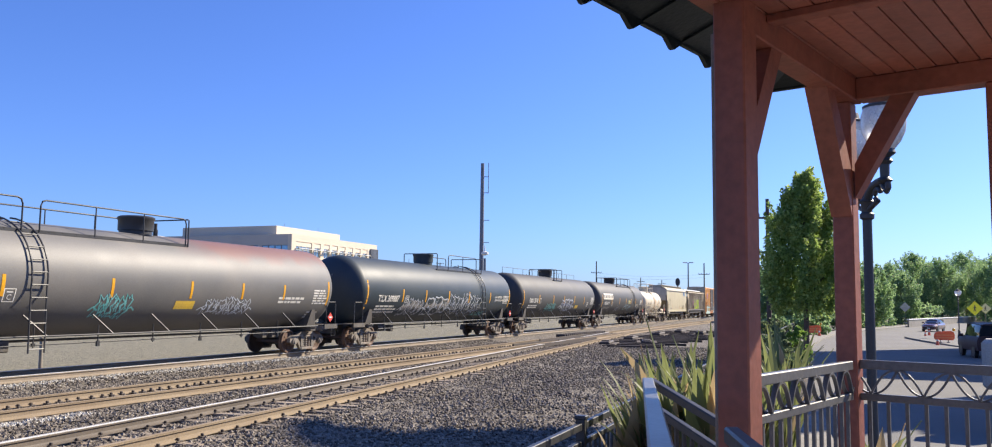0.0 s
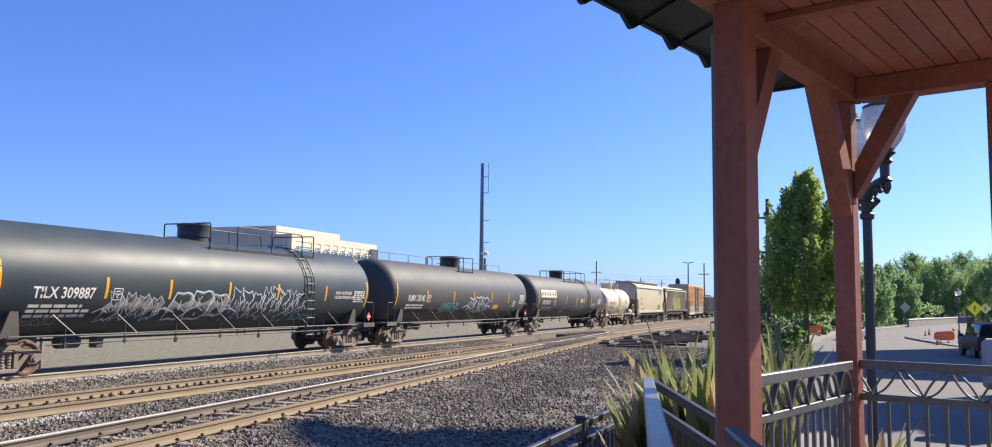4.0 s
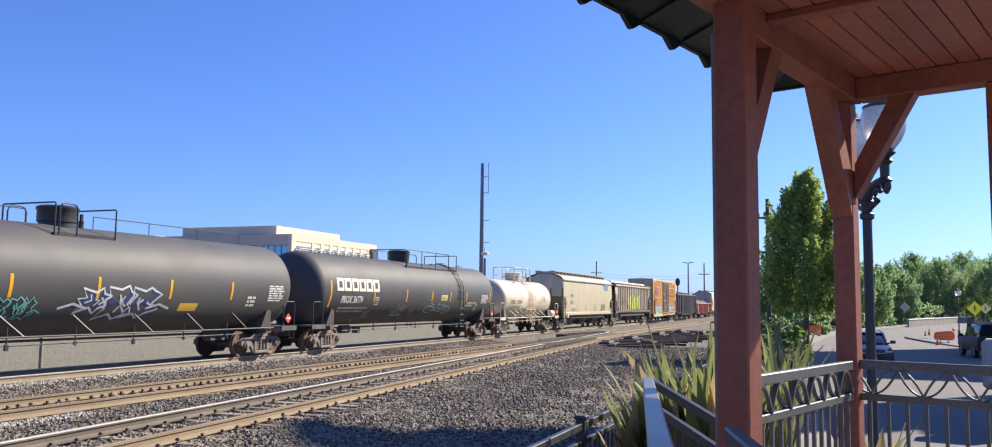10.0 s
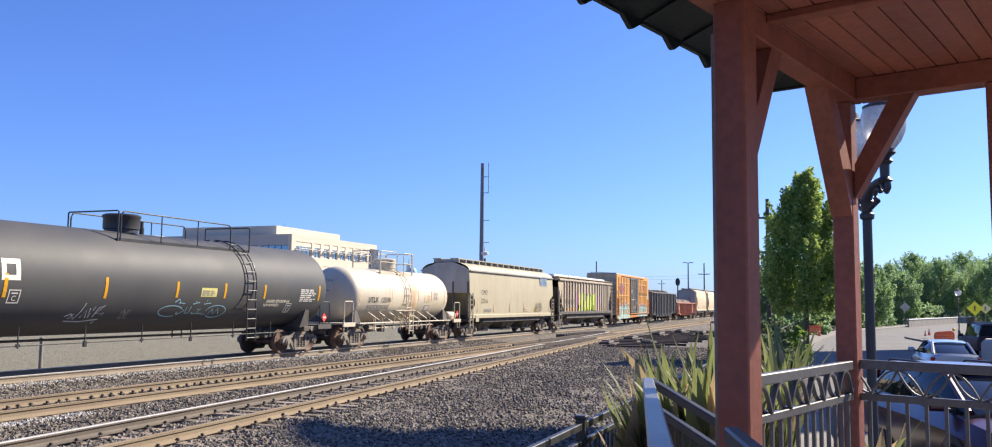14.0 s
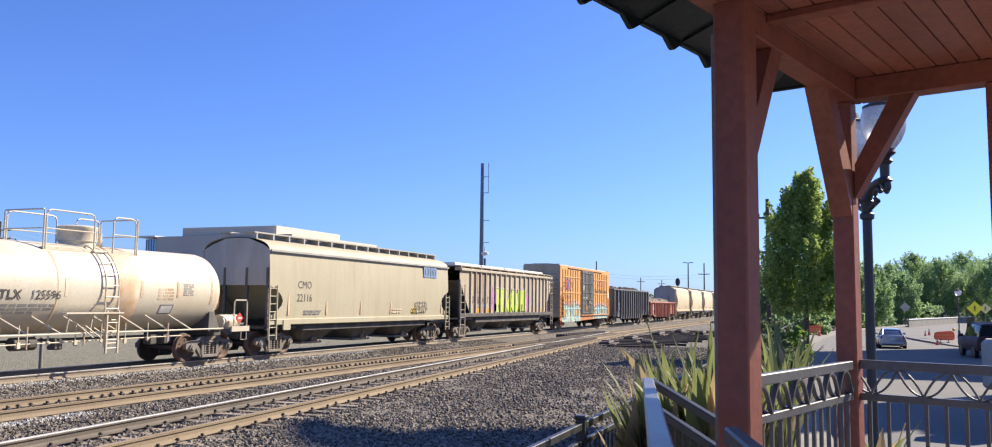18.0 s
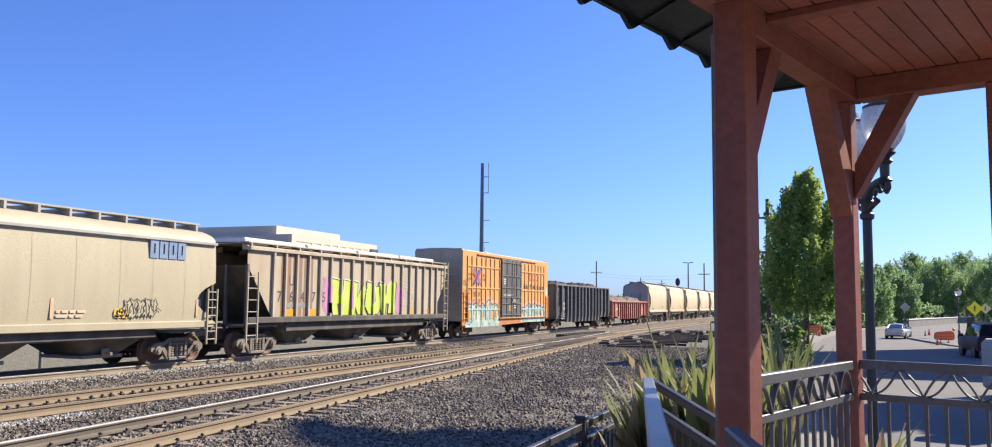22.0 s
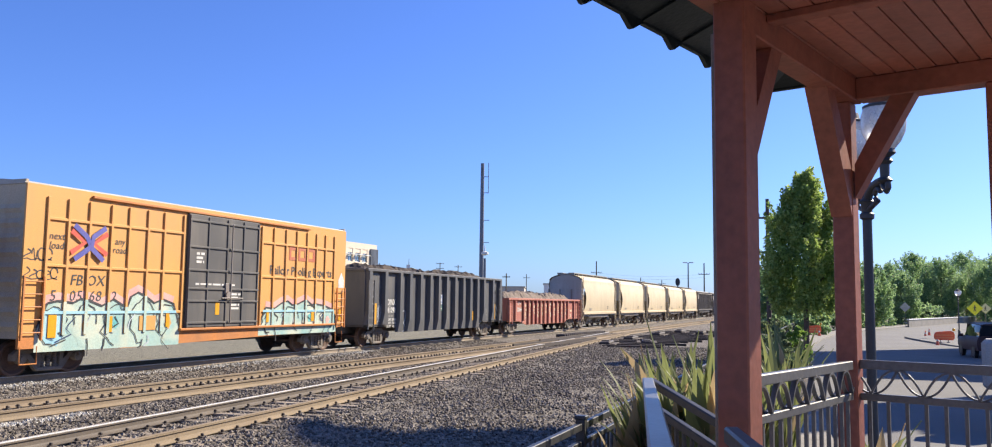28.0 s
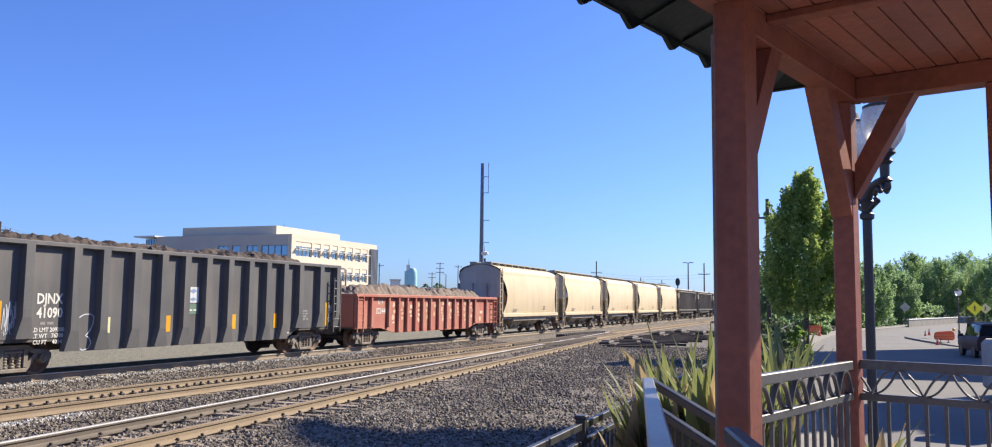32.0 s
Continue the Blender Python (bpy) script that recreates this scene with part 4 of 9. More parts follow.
def tank_logo():
    car, put = tank_car("black_logo_tank_car", "matt black tank car with a large cream block logo", -8.02, 21.0, 8.32, 1.56, 2.55, 9.17, 0.78, BLACK_PAINT, UNDER, 4.9, IRON_BLACK, STEEL_GREY, 0.41, IRON_BLACK, IRON_BLACK,
                        [(-8.33, 1.1), (-4.72, 0.6), (-1.54, 0.6), (1.3, 0.5), (3.58, 0.5), (5.76, 0.5), (9.29, 0.6)], hoops=((-0.6, 4.4),), walk_ends=(-0.7, 5.45), foot_rail=False, mark="PROX 36774")
    block_logo(put, -7.89, -4.25, 2.48, 3.02, 6, LETTER_CREAM, car)
    part("car_number", letters(put, "PROX 36774", -6.6, 1.98, 0.3, bold=0.008, slant=0.15, width=0.78), LETTER_WHITE, car)
    part("plate_mark", mark_box(put, -4.43, 1.9), LETTER_WHITE, car)
    part("stencil_bars", bars(put, -7.5, -5.0, 1.55, 1.83, 2, 14), LETTER_GREY, car)
    script = Geo()
    for pts in (((-2.62, 1.55), (-2.45, 1.62), (-2.3, 1.5), (-2.48, 1.48), (-2.35, 1.62)), ((-2.28, 1.45), (-2.16, 1.7), (-2.1, 1.92), (-2.08, 1.5), (-1.98, 1.72), (-1.9, 1.5)), ((-1.88, 1.78), (-1.82, 1.5), (-1.72, 1.82)), ((-1.66, 1.52), (-1.6, 1.78), (-1.4, 1.86), (-1.62, 1.62), (-1.34, 1.64), (-1.52, 1.34)), ((-2.55, 1.42), (-2.0, 1.4), (-1.4, 1.46))):
        stroke(put, list(pts), 0.032, 0.009, script)
    part("graffiti", script, TAG_WHITE, car, "silver graffiti tag")
    script = Geo()
    ell = [(1.28 + 0.52 * math.cos(0.42 * i + 0.6), 1.68 + 0.17 * math.sin(0.42 * i + 0.6)) for i in range(12)]
    ell2 = [(3.4 + 0.5 * math.cos(0.42 * i - 2.4), 1.66 + 0.2 * math.sin(0.42 * i - 2.4)) for i in range(14)]
    for pts in (ell, ell2, [(1.3, 1.95), (1.48, 2.06), (1.56, 1.96)], [(1.56, 1.96), (1.6, 1.58)], [(1.5, 1.94), (1.78, 1.92), (1.66, 1.78), (1.88, 1.7), (1.62, 1.56)], [(1.94, 1.8), (1.96, 1.6), (2.12, 1.62), (2.14, 1.84)], [(2.28, 2.0), (2.3, 1.58), (2.44, 1.6)], [(2.16, 1.9), (2.46, 1.96)], [(2.46, 1.72), (2.64, 1.76), (2.5, 1.58), (2.7, 1.6)], [(2.8, 2.04), (2.78, 1.56), (2.94, 1.58)], [(2.68, 1.9), (3.0, 1.94)], [(3.1, 1.58), (3.2, 1.74), (3.34, 1.56), (3.46, 1.76), (3.6, 1.58)]):
        stroke(put, list(pts), 0.028, 0.009, script)
    part("graffiti", script, TAG_SKY, car, "pale blue looping graffiti script")
    part("graffiti", scribble(put, -0.72, -0.36, 1.44, 1.76, 34, 0.02, 5), LETTER_GREY, car, "faint grey graffiti tag")
    panel = part("yellow_panel", patch(put, 2.4, 3.16, 2.14, 2.43), LEMON, car)
    part("panel_writing", bars(put, 2.46, 3.1, 2.17, 2.36, 3, 17, 0.012), LETTER_GREY, panel)
    part("hazard_writing", letters(put, "LIQUEFIED PETROLEUM GAS", 6.66, 1.97, 0.1, bold=0.003, width=0.8), LETTER_CREAM, car)
    part("hazard_writing", letters(put, "NON-ODORIZED", 6.3, 1.83, 0.1, bold=0.003, width=0.85), LETTER_CREAM, car)
    part("plate_mark", mark_box(put, 7.4, 1.6), LETTER_WHITE, car)
    part("data_panel", bars(put, 8.0, 9.05, 2.0, 2.5, 7, 16), LETTER_WHITE, car)
    part("graffiti", scribble(put, -5.2, -4.6, 1.35, 1.7, 33, 0.03, 5), LETTER_GREY, car)


def tank_white():
    car, put = tank_car("white_tank_car", "short ivory tank car with rust-stained middle bands", 9.12, 13.45, 4.6, 1.27, 2.33, 4.6, 0.66, WHITE_TANK, UNDER, 0.41, WHITE_TANK, WHITE_TANK, 0.28, WHITE_TANK, WHITE_TANK,
                        [(-4.14, 1.0), (-1.12, 0.5), (1.62, 0.5), (3.15, 0.5), (4.75, 0.9)], sill=1.02, hoops=((-1.45, 0.2), (0.9, 1.78)), walk_ends=(-1.52, 1.85), yr=0.75, rise=0.87, mid=True, lead=0.4, mark="UTLX 125596")
    for a, b in ((-1.42, -1.34), (0.72, 1.5)):
        g = Geo()
        g.lathe([(a, 1.272), (a + 0.02, 1.279), (b - 0.02, 1.279), (b, 1.272)], 60, (0, 0, 2.33), "x")
        part("rust_band", g, RUST_BAND, car, "orange rust-stained band", smooth=40)
    part("car_number", letters(put, "125596", -1.76, 2.02, 0.24, d=0.018, width=0.95), LETTER_DARK, car)
    part("car_mark", letters(put, "UTLX", -2.95, 2.02, 0.24, d=0.018, bold=0.006, spread=1.1), LETTER_DARK, car)
    part("stencil_bars", bars(put, -3.4, -1.3, 1.6, 1.9, 3, 18), LETTER_GREY, car)
    part("stencil_bars", bars(put, 2.3, 3.1, 2.0, 2.4, 4, 19), RUST_BAND, car)
    part("data_panel", bars(put, 3.4, 4.05, 2.15, 2.55, 6, 20), LETTER_GREY, car)
    part("placard_frame", patch(put, 2.47, 3.07, 1.58, 1.88), LETTER_GREY, car)
    part("placard_sheet", patch(put, 2.53, 3.01, 1.62, 1.84, 0.01), LETTER_WHITE, car)
    g = Geo()
    g.cyl((5.45, -1.0, 1.3), (6.35, -1.0, 1.3), 0.24, n=16)
    part("air_reservoir", g, WHITE_TANK, car, smooth=40)
    g = Geo()
    g.lathe([(0, 0.26), (0.03, 0.28), (0.06, 0.26)], 18, (5.75, -0.55, 1.95), "y")
    for i in range(6):
        a = i * math.pi / 3
        g.cyl((5.75, -0.52, 1.95), (5.75 + 0.26 * math.cos(a), -0.52, 1.95 + 0.26 * math.sin(a)), 0.015, n=5)
    g.box(5.69, 5.81, -0.5, -0.3, 1.1, 2.1)
    part("brake_wheel", g, RUST_BAND, car)
    # catwalk half way down by the ladder
    g = Geo()
    g.box(-1.4, 0.6, -1.62, -1.36, 1.62, 1.66)
    for xx in (-1.2, -0.4, 0.5):
        g.cyl((xx, -1.5, 1.62), (xx, -1.4, 1.05), 0.025, n=6)
    part("side_catwalk", g, WHITE_TANK, car)
    # lower ladder and slanting steps below the catwalk
    part("lower_ladder", ladder(0.25, 0.42, 0.5, 1.7, -1.56, 5), WHITE_TANK, car)
    for i in range(4):
        part("step_brace", Geo().cyl((-0.9 + 0.3 * i, -1.45, 1.35 - 0.06 * i), (-0.35 + 0.25 * i, -1.5, 0.95), 0.018, n=6), WHITE_TANK, car)
    for xx in (-3.2, -2.4, -0.6, 2.6):
        part("rail_post", Geo().cyl((xx, -1.42, 0.72), (xx, -1.42, 1.3), 0.022, n=6), RUST_BAND, car)


def hopper_shell(w, zs, ze, zr, bulge, half, cut, n=12):
    """Sides and roof of a covered hopper in one sheet; cut(z) draws in the ends."""
    sec = []
    m = 14
    for i in range(m + 1):
        t = i / m
        sec.append((-(w - bulge * (2 * t - 0.9) ** 2), zs + (ze - zs) * t))
    for i in range(1, 9):
        a = math.pi / 2 * i / 8
        sec.append((-(w - bulge) * math.cos(a) ** 0.9 if i < 8 else 0.0, ze + (zr - ze) * math.sin(a)))
    sec = sec + [(-y, z) for y, z in reversed(sec[:-1])]
    vs, fs = [], []
    for y, z in sec:
        h = half - cut(z)
        for i in range(n + 1):
            vs.append((-h + 2 * h * i / n, y, z))
    k = n + 1
    for j in range(len(sec) - 1):
        for i in range(n):
            fs.append((j * k + i, j * k + i + 1, (j + 1) * k + i + 1, (j + 1) * k + i))
    return Geo().add(vs, fs)


def hopper_under(car, half, w, zs, tc, bays, mat, gate_mat, slope_mat, pitch):
    """Slope sheets, bays with gates, sills and end frames."""
    g = Geo().box(-tc + 1.3, tc - 1.3, -w * 0.9, w * 0.9, 0.86, zs - 0.02, 0.04)
    part("longitudinal_hood", g, mat, car)
    for b in range(bays):
        c = pitch * (b - (bays - 1) / 2)
        g = Geo()
        t, q = pitch * 0.46, 0.62
        g.add([(c - t, -w * 0.93, zs), (c + t, -w * 0.93, zs), (c + t, w * 0.93, zs), (c - t, w * 0.93, zs), (c - q, -0.75, 0.42), (c + q, -0.75, 0.42), (c + q, 0.75, 0.42), (c - q, 0.75, 0.42)],
              [(0, 1, 5, 4), (1, 2, 6, 5), (2, 3, 7, 6), (3, 0, 4, 7), (4, 5, 6, 7)])
        part("hopper_bay", g, mat, car)
        g = Geo()
        g.box(c - q - 0.12, c + q + 0.12, -0.85, 0.85, 0.32, 0.42, 0.02)
        g.cyl((c, -1.15, 0.45), (c, -0.8, 0.45), 0.05, n=8)
        g.box(c - 0.12, c + 0.12, -0.95, -0.85, 0.4, 0.6, 0.02)
        part("outlet_gate", g, gate_mat, car)
    for e in (-1, 1):
        g = Geo()
        x0, x1 = e * (half - 0.03), e * (tc - 1.55)
        g.add([(x0, -w * 0.9, zs + 1.9), (x0, w * 0.9, zs + 1.9), (x1, w * 0.9, zs - 0.25), (x1, -w * 0.9, zs - 0.25), (x0 - e * .05, -w * 0.9, zs + 1.85), (x0 - e * .05, w * 0.9, zs + 1.85), (x1 - e * .08, w * 0.9, zs - 0.25), (x1 - e * .08, -w * 0.9, zs - 0.25)],
              [(0, 1, 2, 3), (4, 5, 6, 7), (0, 1, 5, 4), (2, 3, 7, 6)])
        part("slope_sheet", g, slope_mat, car)
        g = Geo()
        xs = sorted((e * half, e * (half - 0.1)))
        for yy in (-w + 0.12, -0.5, 0.5, w - 0.12):
            g.box(xs[0], xs[1], yy - 0.05, yy + 0.05, 0.95, zs + 1.95)
        part("end_post", g, mat, car)
        g = Geo()
        xs = sorted((e * (tc - 1.4), e * (half + 0.2)))
        g.box(xs[0], xs[1], -0.4, 0.4, 0.62, 1.0, 0.02)
        xs = sorted((e * (half - 1.9), e * half))
        g.box(xs[0], xs[1], -w + 0.1, w - 0.1, zs - 0.3, zs - 0.22)
        part("end_sill", g, mat, car)
    g = Geo()
    for s in (-1, 1):
        g.box(-half, half, s * (w - 0.02) - 0.05, s * (w - 0.02) + 0.05, zs - 0.16, zs + 0.06, 0.02)
    return g


def roof_walk(half, zr, mat, car, posts=14, y=-0.55, lift=0.2):
    g = Geo()
    for s in (-1, 1):
        g.box(-half, half, s * abs(y) - 0.25, s * abs(y) + 0.25, zr + lift - 0.05, zr + lift)
    part("roof_walkway", g, mat, car)
    for i in range(posts):
        xx = -half + 0.15 + (2 * half - 0.3) * i / (posts - 1)
        g = Geo()
        g.box(xx - 0.04, xx + 0.04, -abs(y) - 0.25, abs(y) + 0.25, zr - 0.06, zr + lift - 0.05)
        part("walkway_bracket", g, mat, car)


def hopper_cream():
    half, w, zs, ze, zr = 7.85, 1.55, 1.30, 3.9, 4.40
    car = start_car("cream_covered_hopper", "dusty cream covered hopper car with three bays", "hopper car", 24.5, 17.3, 6.75)
    part("body", hopper_shell(w, zs, ze, zr, 0.05, half, lambda z: 0.0 if z > 2.6 else 0.85 * math.sin(math.pi * min(1, (2.6 - z) / 1.15)) ** 0.8 if z > 1.45 else 0.3), CREAM, car, smooth=40)
    for e in (-1, 1):
        g = Geo()
        xs = sorted((e * (half - 0.02), e * (half - 0.1)))
        poly = [(-w + 0.05, 2.6), (-w + 0.05, ze), (-1.2, ze + 0.2), (-0.5, zr - 0.05), (0.5, zr - 0.05), (1.2, ze + 0.2), (w - 0.05, ze), (w - 0.05, 2.6)]
        n = len(poly)
        g.add([(xs[0], y, z) for y, z in poly] + [(xs[1], y, z) for y, z in poly], [tuple(range(n)), tuple(range(n, 2 * n))] + [(i, (i + 1) % n, n + (i + 1) % n, n + i) for i in range(n)])
        part("end_sheet", g, GREY_ROOF, car)
    part("side_sill", hopper_under(car, half, w, zs, 6.75, 3, UNDER, STEEL_GREY, CREAM, 3.95), CREAM, car)
    g = Geo()
    for s in (-1, 1):
        g.box(-half, half, s * (w + 0.01) - 0.03, s * (w + 0.01) + 0.03, ze - 0.06, ze + 0.03, 0.01)
    part("eave_rail", g, GREY_ROOF, car)
    roof_walk(half, zr, GREY_ROOF, car, 16)
    for e in (-1, 1):
        for s in (-1, 1):
            part("ladder", ladder(e * (half + 0.02 - 0.2), 0.45, 0.6, 2.6 if e < 0 else 2.4, s * (w + 0.05), 7), CREAM, car)
    put = on_side(w)
    for xx in (-6.2, -4.75, -3.39, -1.86, -0.61, 0.78, 2.18, 3.74, 5.02, 6.4):
        g = Geo()
        for j in range(8):
            t0, t1 = j / 8, (j + 1) / 8
            za, zb = 1.4 + 2.42 * t0, 1.4 + 2.42 * t1
            ya, yb = [-(w - 0.05 * (2 * (z - zs) / (ze - zs) - 0.9) ** 2) - 0.004 for z in (za, zb)]
            g.add([(xx - 0.016, ya, za), (xx + 0.016, ya, za), (xx + 0.016, yb, zb), (xx - 0.016, yb, zb)], [(0, 1, 2, 3)])
        part("panel_seam", g, CREAM_SEAM, car)
    part("car_mark", letters(put, "CMO", -5.6, 2.52, 0.3), LETTER_DARK, car)
    part("car_number", letters(put, "22116", -5.6, 2.02, 0.3), LETTER_DARK, car)
    block_logo(put, 4.85, 6.42, 3.29, 3.87, 4, FADED_BLUE, car)
    for xx in (-6.68, -4.05, -1.32, 1.41, 6.95):
        part("reflector", patch(put, xx, xx + 0.1, 1.5, 2.05 if xx > -6 else 2.3), RUST_BAND, car)
    part("stencil_bars", bars(put, -5.6, -4.2, 1.5, 1.7, 2, 41), LETTER_GREY, car)
    part("stencil_bars", bars(put, 1.6, 2.8, 1.5, 1.75, 2, 42), RUST_BAND, car)
    tag(put, 3.9, 5.2, 1.5, 2.1, 5, 43, CREAM, TAG_BLACK, car, "dark graffiti tag", 0.03, 0.5)
    part("graffiti", scribble(put, 3.6, 4.1, 1.5, 1.8, 44, 0.09, 3), YELLOW_LABEL, car, "yellow graffiti tag")
    g = Geo()
    g.box(-7.0, -6.55, -w - 0.06, -w, 0.95, 1.32)
    part("route_card_box", g, CREAM, car)


RIB_XS = (-6.9, -6.16, -5.42, -4.6, -3.8, -3.0, -2.17, -1.29, -0.38, 0.55, 1.5, 2.43, 3.28, 4.12, 4.87, 5.65, 6.46, 7.15)


def over_ribs(car, outline, mat, w, d):
    """Spray paint wraps each rib wherever the sprayed outline crosses it."""
    for xx in RIB_XS:
        cuts = sorted(p[1] + (q[1] - p[1]) * (xx - p[0]) / (q[0] - p[0]) for p, q in zip(outline, outline[1:] + outline[:1]) if (p[0] - xx) * (q[0] - xx) < 0)
        for a, b in zip(cuts[::2], cuts[1::2]):
            if b - a > 0.05:
                part("painted_rib", Geo().box(xx - 0.061 - d, xx + 0.061 + d, -w - d, -w + 0.085, a, b), mat, car)


def hopper_ribbed(name, label, x, length, tc, half, body, rib, roof, under, graffiti, rolling=True):
    w, zs, ze, zr = 1.52, 1.38, 3.95, 4.12
    car = start_car(name, label, "hopper car", x, length, tc, rolling)
    part("body", hopper_shell(w - 0.09, zs, ze, zr, 0.0, half, lambda z: 0.0 if z > 3.3 else 1.5 * (3.3 - z) / 1.9), body, car)
    for xx in RIB_XS:
        for s in (-1, 1):
            y0, y1 = sorted((s * (w - 0.09), s * w))
            part("rib", Geo().box(xx - 0.06, xx + 0.06, y0, y1, zs, ze - 0.03, 0.012), rib, car)
    g = hopper_under(car, half, w, zs, tc, 3, under, STEEL_GREY, under, 4.4)
    part("side_sill", g, under, car)
    for s in (-1, 1):
        part("top_chord", Geo().box(-half, half, s * (w - 0.03) - 0.06, s * (w - 0.03) + 0.06, ze - 0.12, ze + 0.02, 0.015), rib, car)
    for i in range(4):
        a = -half + 0.4 + (2 * half - 0.8) * i / 4
        g = Geo().box(a, a + (2 * half - 0.8) / 4 - 0.12, -0.95, 0.95, zr - 0.02, zr + 0.2, 0.05)
        part("trough_hatch", g, roof, car, "long pale roof hatch cover")
    g = Geo()
    for s in (-1, 1):
        g.box(-half, half, s * 1.25 - 0.2, s * 1.25 + 0.2, zr - 0.02, zr + 0.02)
        for i in range(12):
            xx = -half + 0.2 + (2 * half - 0.4) * i / 11
            g.box(xx - 0.03, xx + 0.03, s * 1.25 - 0.2, s * 1.25 + 0.2, ze - 0.1, zr - 0.02)
    part("roof_walkway", g, rib, car)
    for e in (-1, 1):
        for s in (-1, 1):
            part("ladder", ladder(e * (half - 0.22), 0.6 if e < 0 else 0.45, 0.55, 3.05 if e < 0 else ze + 0.2, s * (w + 0.02), 6 if e < 0 else 9), rib, car)
    if graffiti:
        put = on_side(w - 0.085)
        for i, ch in enumerate("76475"):
            part("car_number", letters(put, ch, (-6.47, -5.71, -4.96, -4.2, -3.45)[i], 2.0, 0.42), LETTER_DARK, car)
        part("car_mark", letters(put, "U", -5.71, 2.62, 0.4), LETTER_DARK, car)
        # soft-edged pink clouds behind the letters
        for cx, cz, rx, rz, sd in ((-3.2, 2.2, 0.42, 0.78, 1), (-2.7, 1.75, 0.5, 0.35, 2), (-1.2, 2.2, 0.35, 0.75, 3), (0.1, 2.3, 0.3, 0.6, 4), (2.95, 2.2, 0.4, 0.72, 5), (-3.4, 2.95, 0.12, 0.1, 6), (1.5, 2.6, 0.3, 0.45, 7), (-2.9, 3.0, 0.1, 0.08, 8)):
            pr = random.Random(sd)
            pts = [(cx + rx * math.cos(q * 0.2618) * pr.uniform(0.72, 1.1), max(1.42, cz + rz * math.sin(q * 0.2618) * pr.uniform(0.75, 1.08))) for q in range(24)]
            over_ribs(car, pts, TAG_PINK, w, 0.0015)
            part("graffiti_ground", Geo().add([put(a, b, 0.004 + 0.0004 * sd) for a, b in pts], [tuple(range(24))]), TAG_PINK, car, "pink sprayed background")
        shapes = [
            [(-2.91, 3.0), (-2.27, 2.92), (-2.33, 2.33), (-2.03, 2.33), (-1.97, 2.95), (-1.35, 2.9), (-1.5, 1.46), (-2.09, 1.45), (-2.07, 1.93), (-2.41, 1.93), (-2.29, 1.46), (-2.77, 1.46), (-2.96, 2.26)],
            [(-1.24, 2.93), (-0.77, 2.86), (-0.8, 2.24), (-0.41, 2.7), (0.06, 2.68), (-0.46, 2.05), (-0.2, 1.48), (-0.76, 1.46), (-0.95, 1.79), (-0.98, 1.45), (-1.3, 1.46)],
            [(-0.01, 2.94), (0.51, 2.86), (0.45, 2.02), (0.62, 1.85), (0.76, 2.03), (0.68, 2.72), (1.21, 2.74), (1.23, 1.73), (1.02, 1.47), (0.19, 1.47), (-0.18, 1.85)],
            [(1.08, 2.93), (1.53, 2.87), (1.56, 2.39), (1.76, 2.37), (1.78, 2.77), (2.21, 2.99), (2.77, 2.93), (2.59, 1.79), (2.42, 1.5), (1.95, 1.5), (2.02, 1.95), (1.79, 1.95), (1.73, 1.48), (1.31, 1.49)]]
        for j, pts in enumerate(shapes):
            d = 0.012 + 0.002 * j
            over_ribs(car, pts, TAG_LIME, w, 0.004)
            part("graffiti_letter", Geo().add([put(a, b, d) for a, b in pts], [tuple(range(len(pts)))]), TAG_LIME, car, "lime green sprayed block letter")
            part("graffiti_edge", stroke(put, pts + pts[:1], 0.05, d + 0.008), TAG_BLACK, car)
            part("graffiti_edge", stroke(put, [(a + 0.05, b + 0.03) for a, b in pts[:6]], 0.05, d + 0.009), LETTER_CREAM, car)
        for x0, x1, z0, z1, sd in ((3.42, 3.62, 1.9, 3.15, 51), (3.72, 3.95, 1.85, 3.15, 52), (4.3, 4.62, 2.0, 3.05, 53)):
            sr, g, z = random.Random(sd), Geo(), z0
            while z < z1:
                h = sr.uniform(0.1, 0.17)
                stroke(put, [(x0, z + h * sr.uniform(0.4, 1.0)), (sr.uniform(x0, x1), z + h * sr.uniform(0.0, 0.4)), (x1, z + h * sr.uniform(0.3, 1.0))], 0.026, 0.008, g)
                z += h + 0.03
            part("graffiti", g, TAG_WHITE, car, "white graffiti tag")
        for xx, ww in ((-5.75, 0.5), (-4.25, 0.5), (-1.6, 0.45), (1.5, 0.4), (4.3, 0.5), (6.4, 0.4)):
            part("reflector", patch(put, xx - ww / 2, xx + ww / 2, 1.45, 1.72, 0.01), REFLECT, car)
        part("stencil_panel", patch(put, -5.95, -5.5, 1.78, 1.95), LETTER_GREY, car)
        part("stencil_panel", patch(put, -5.25, -4.65, 1.78, 1.95), LETTER_GREY, car)
        for xx in (-6.07, -5.32, -4.57):
            p = patch(put, xx - 0.3, xx + 0.3, 1.46, 3.82, 0.003)
            part("rusty_panel", p, BROWN_RUSTY, car, "rust-stained side panel")
    return car


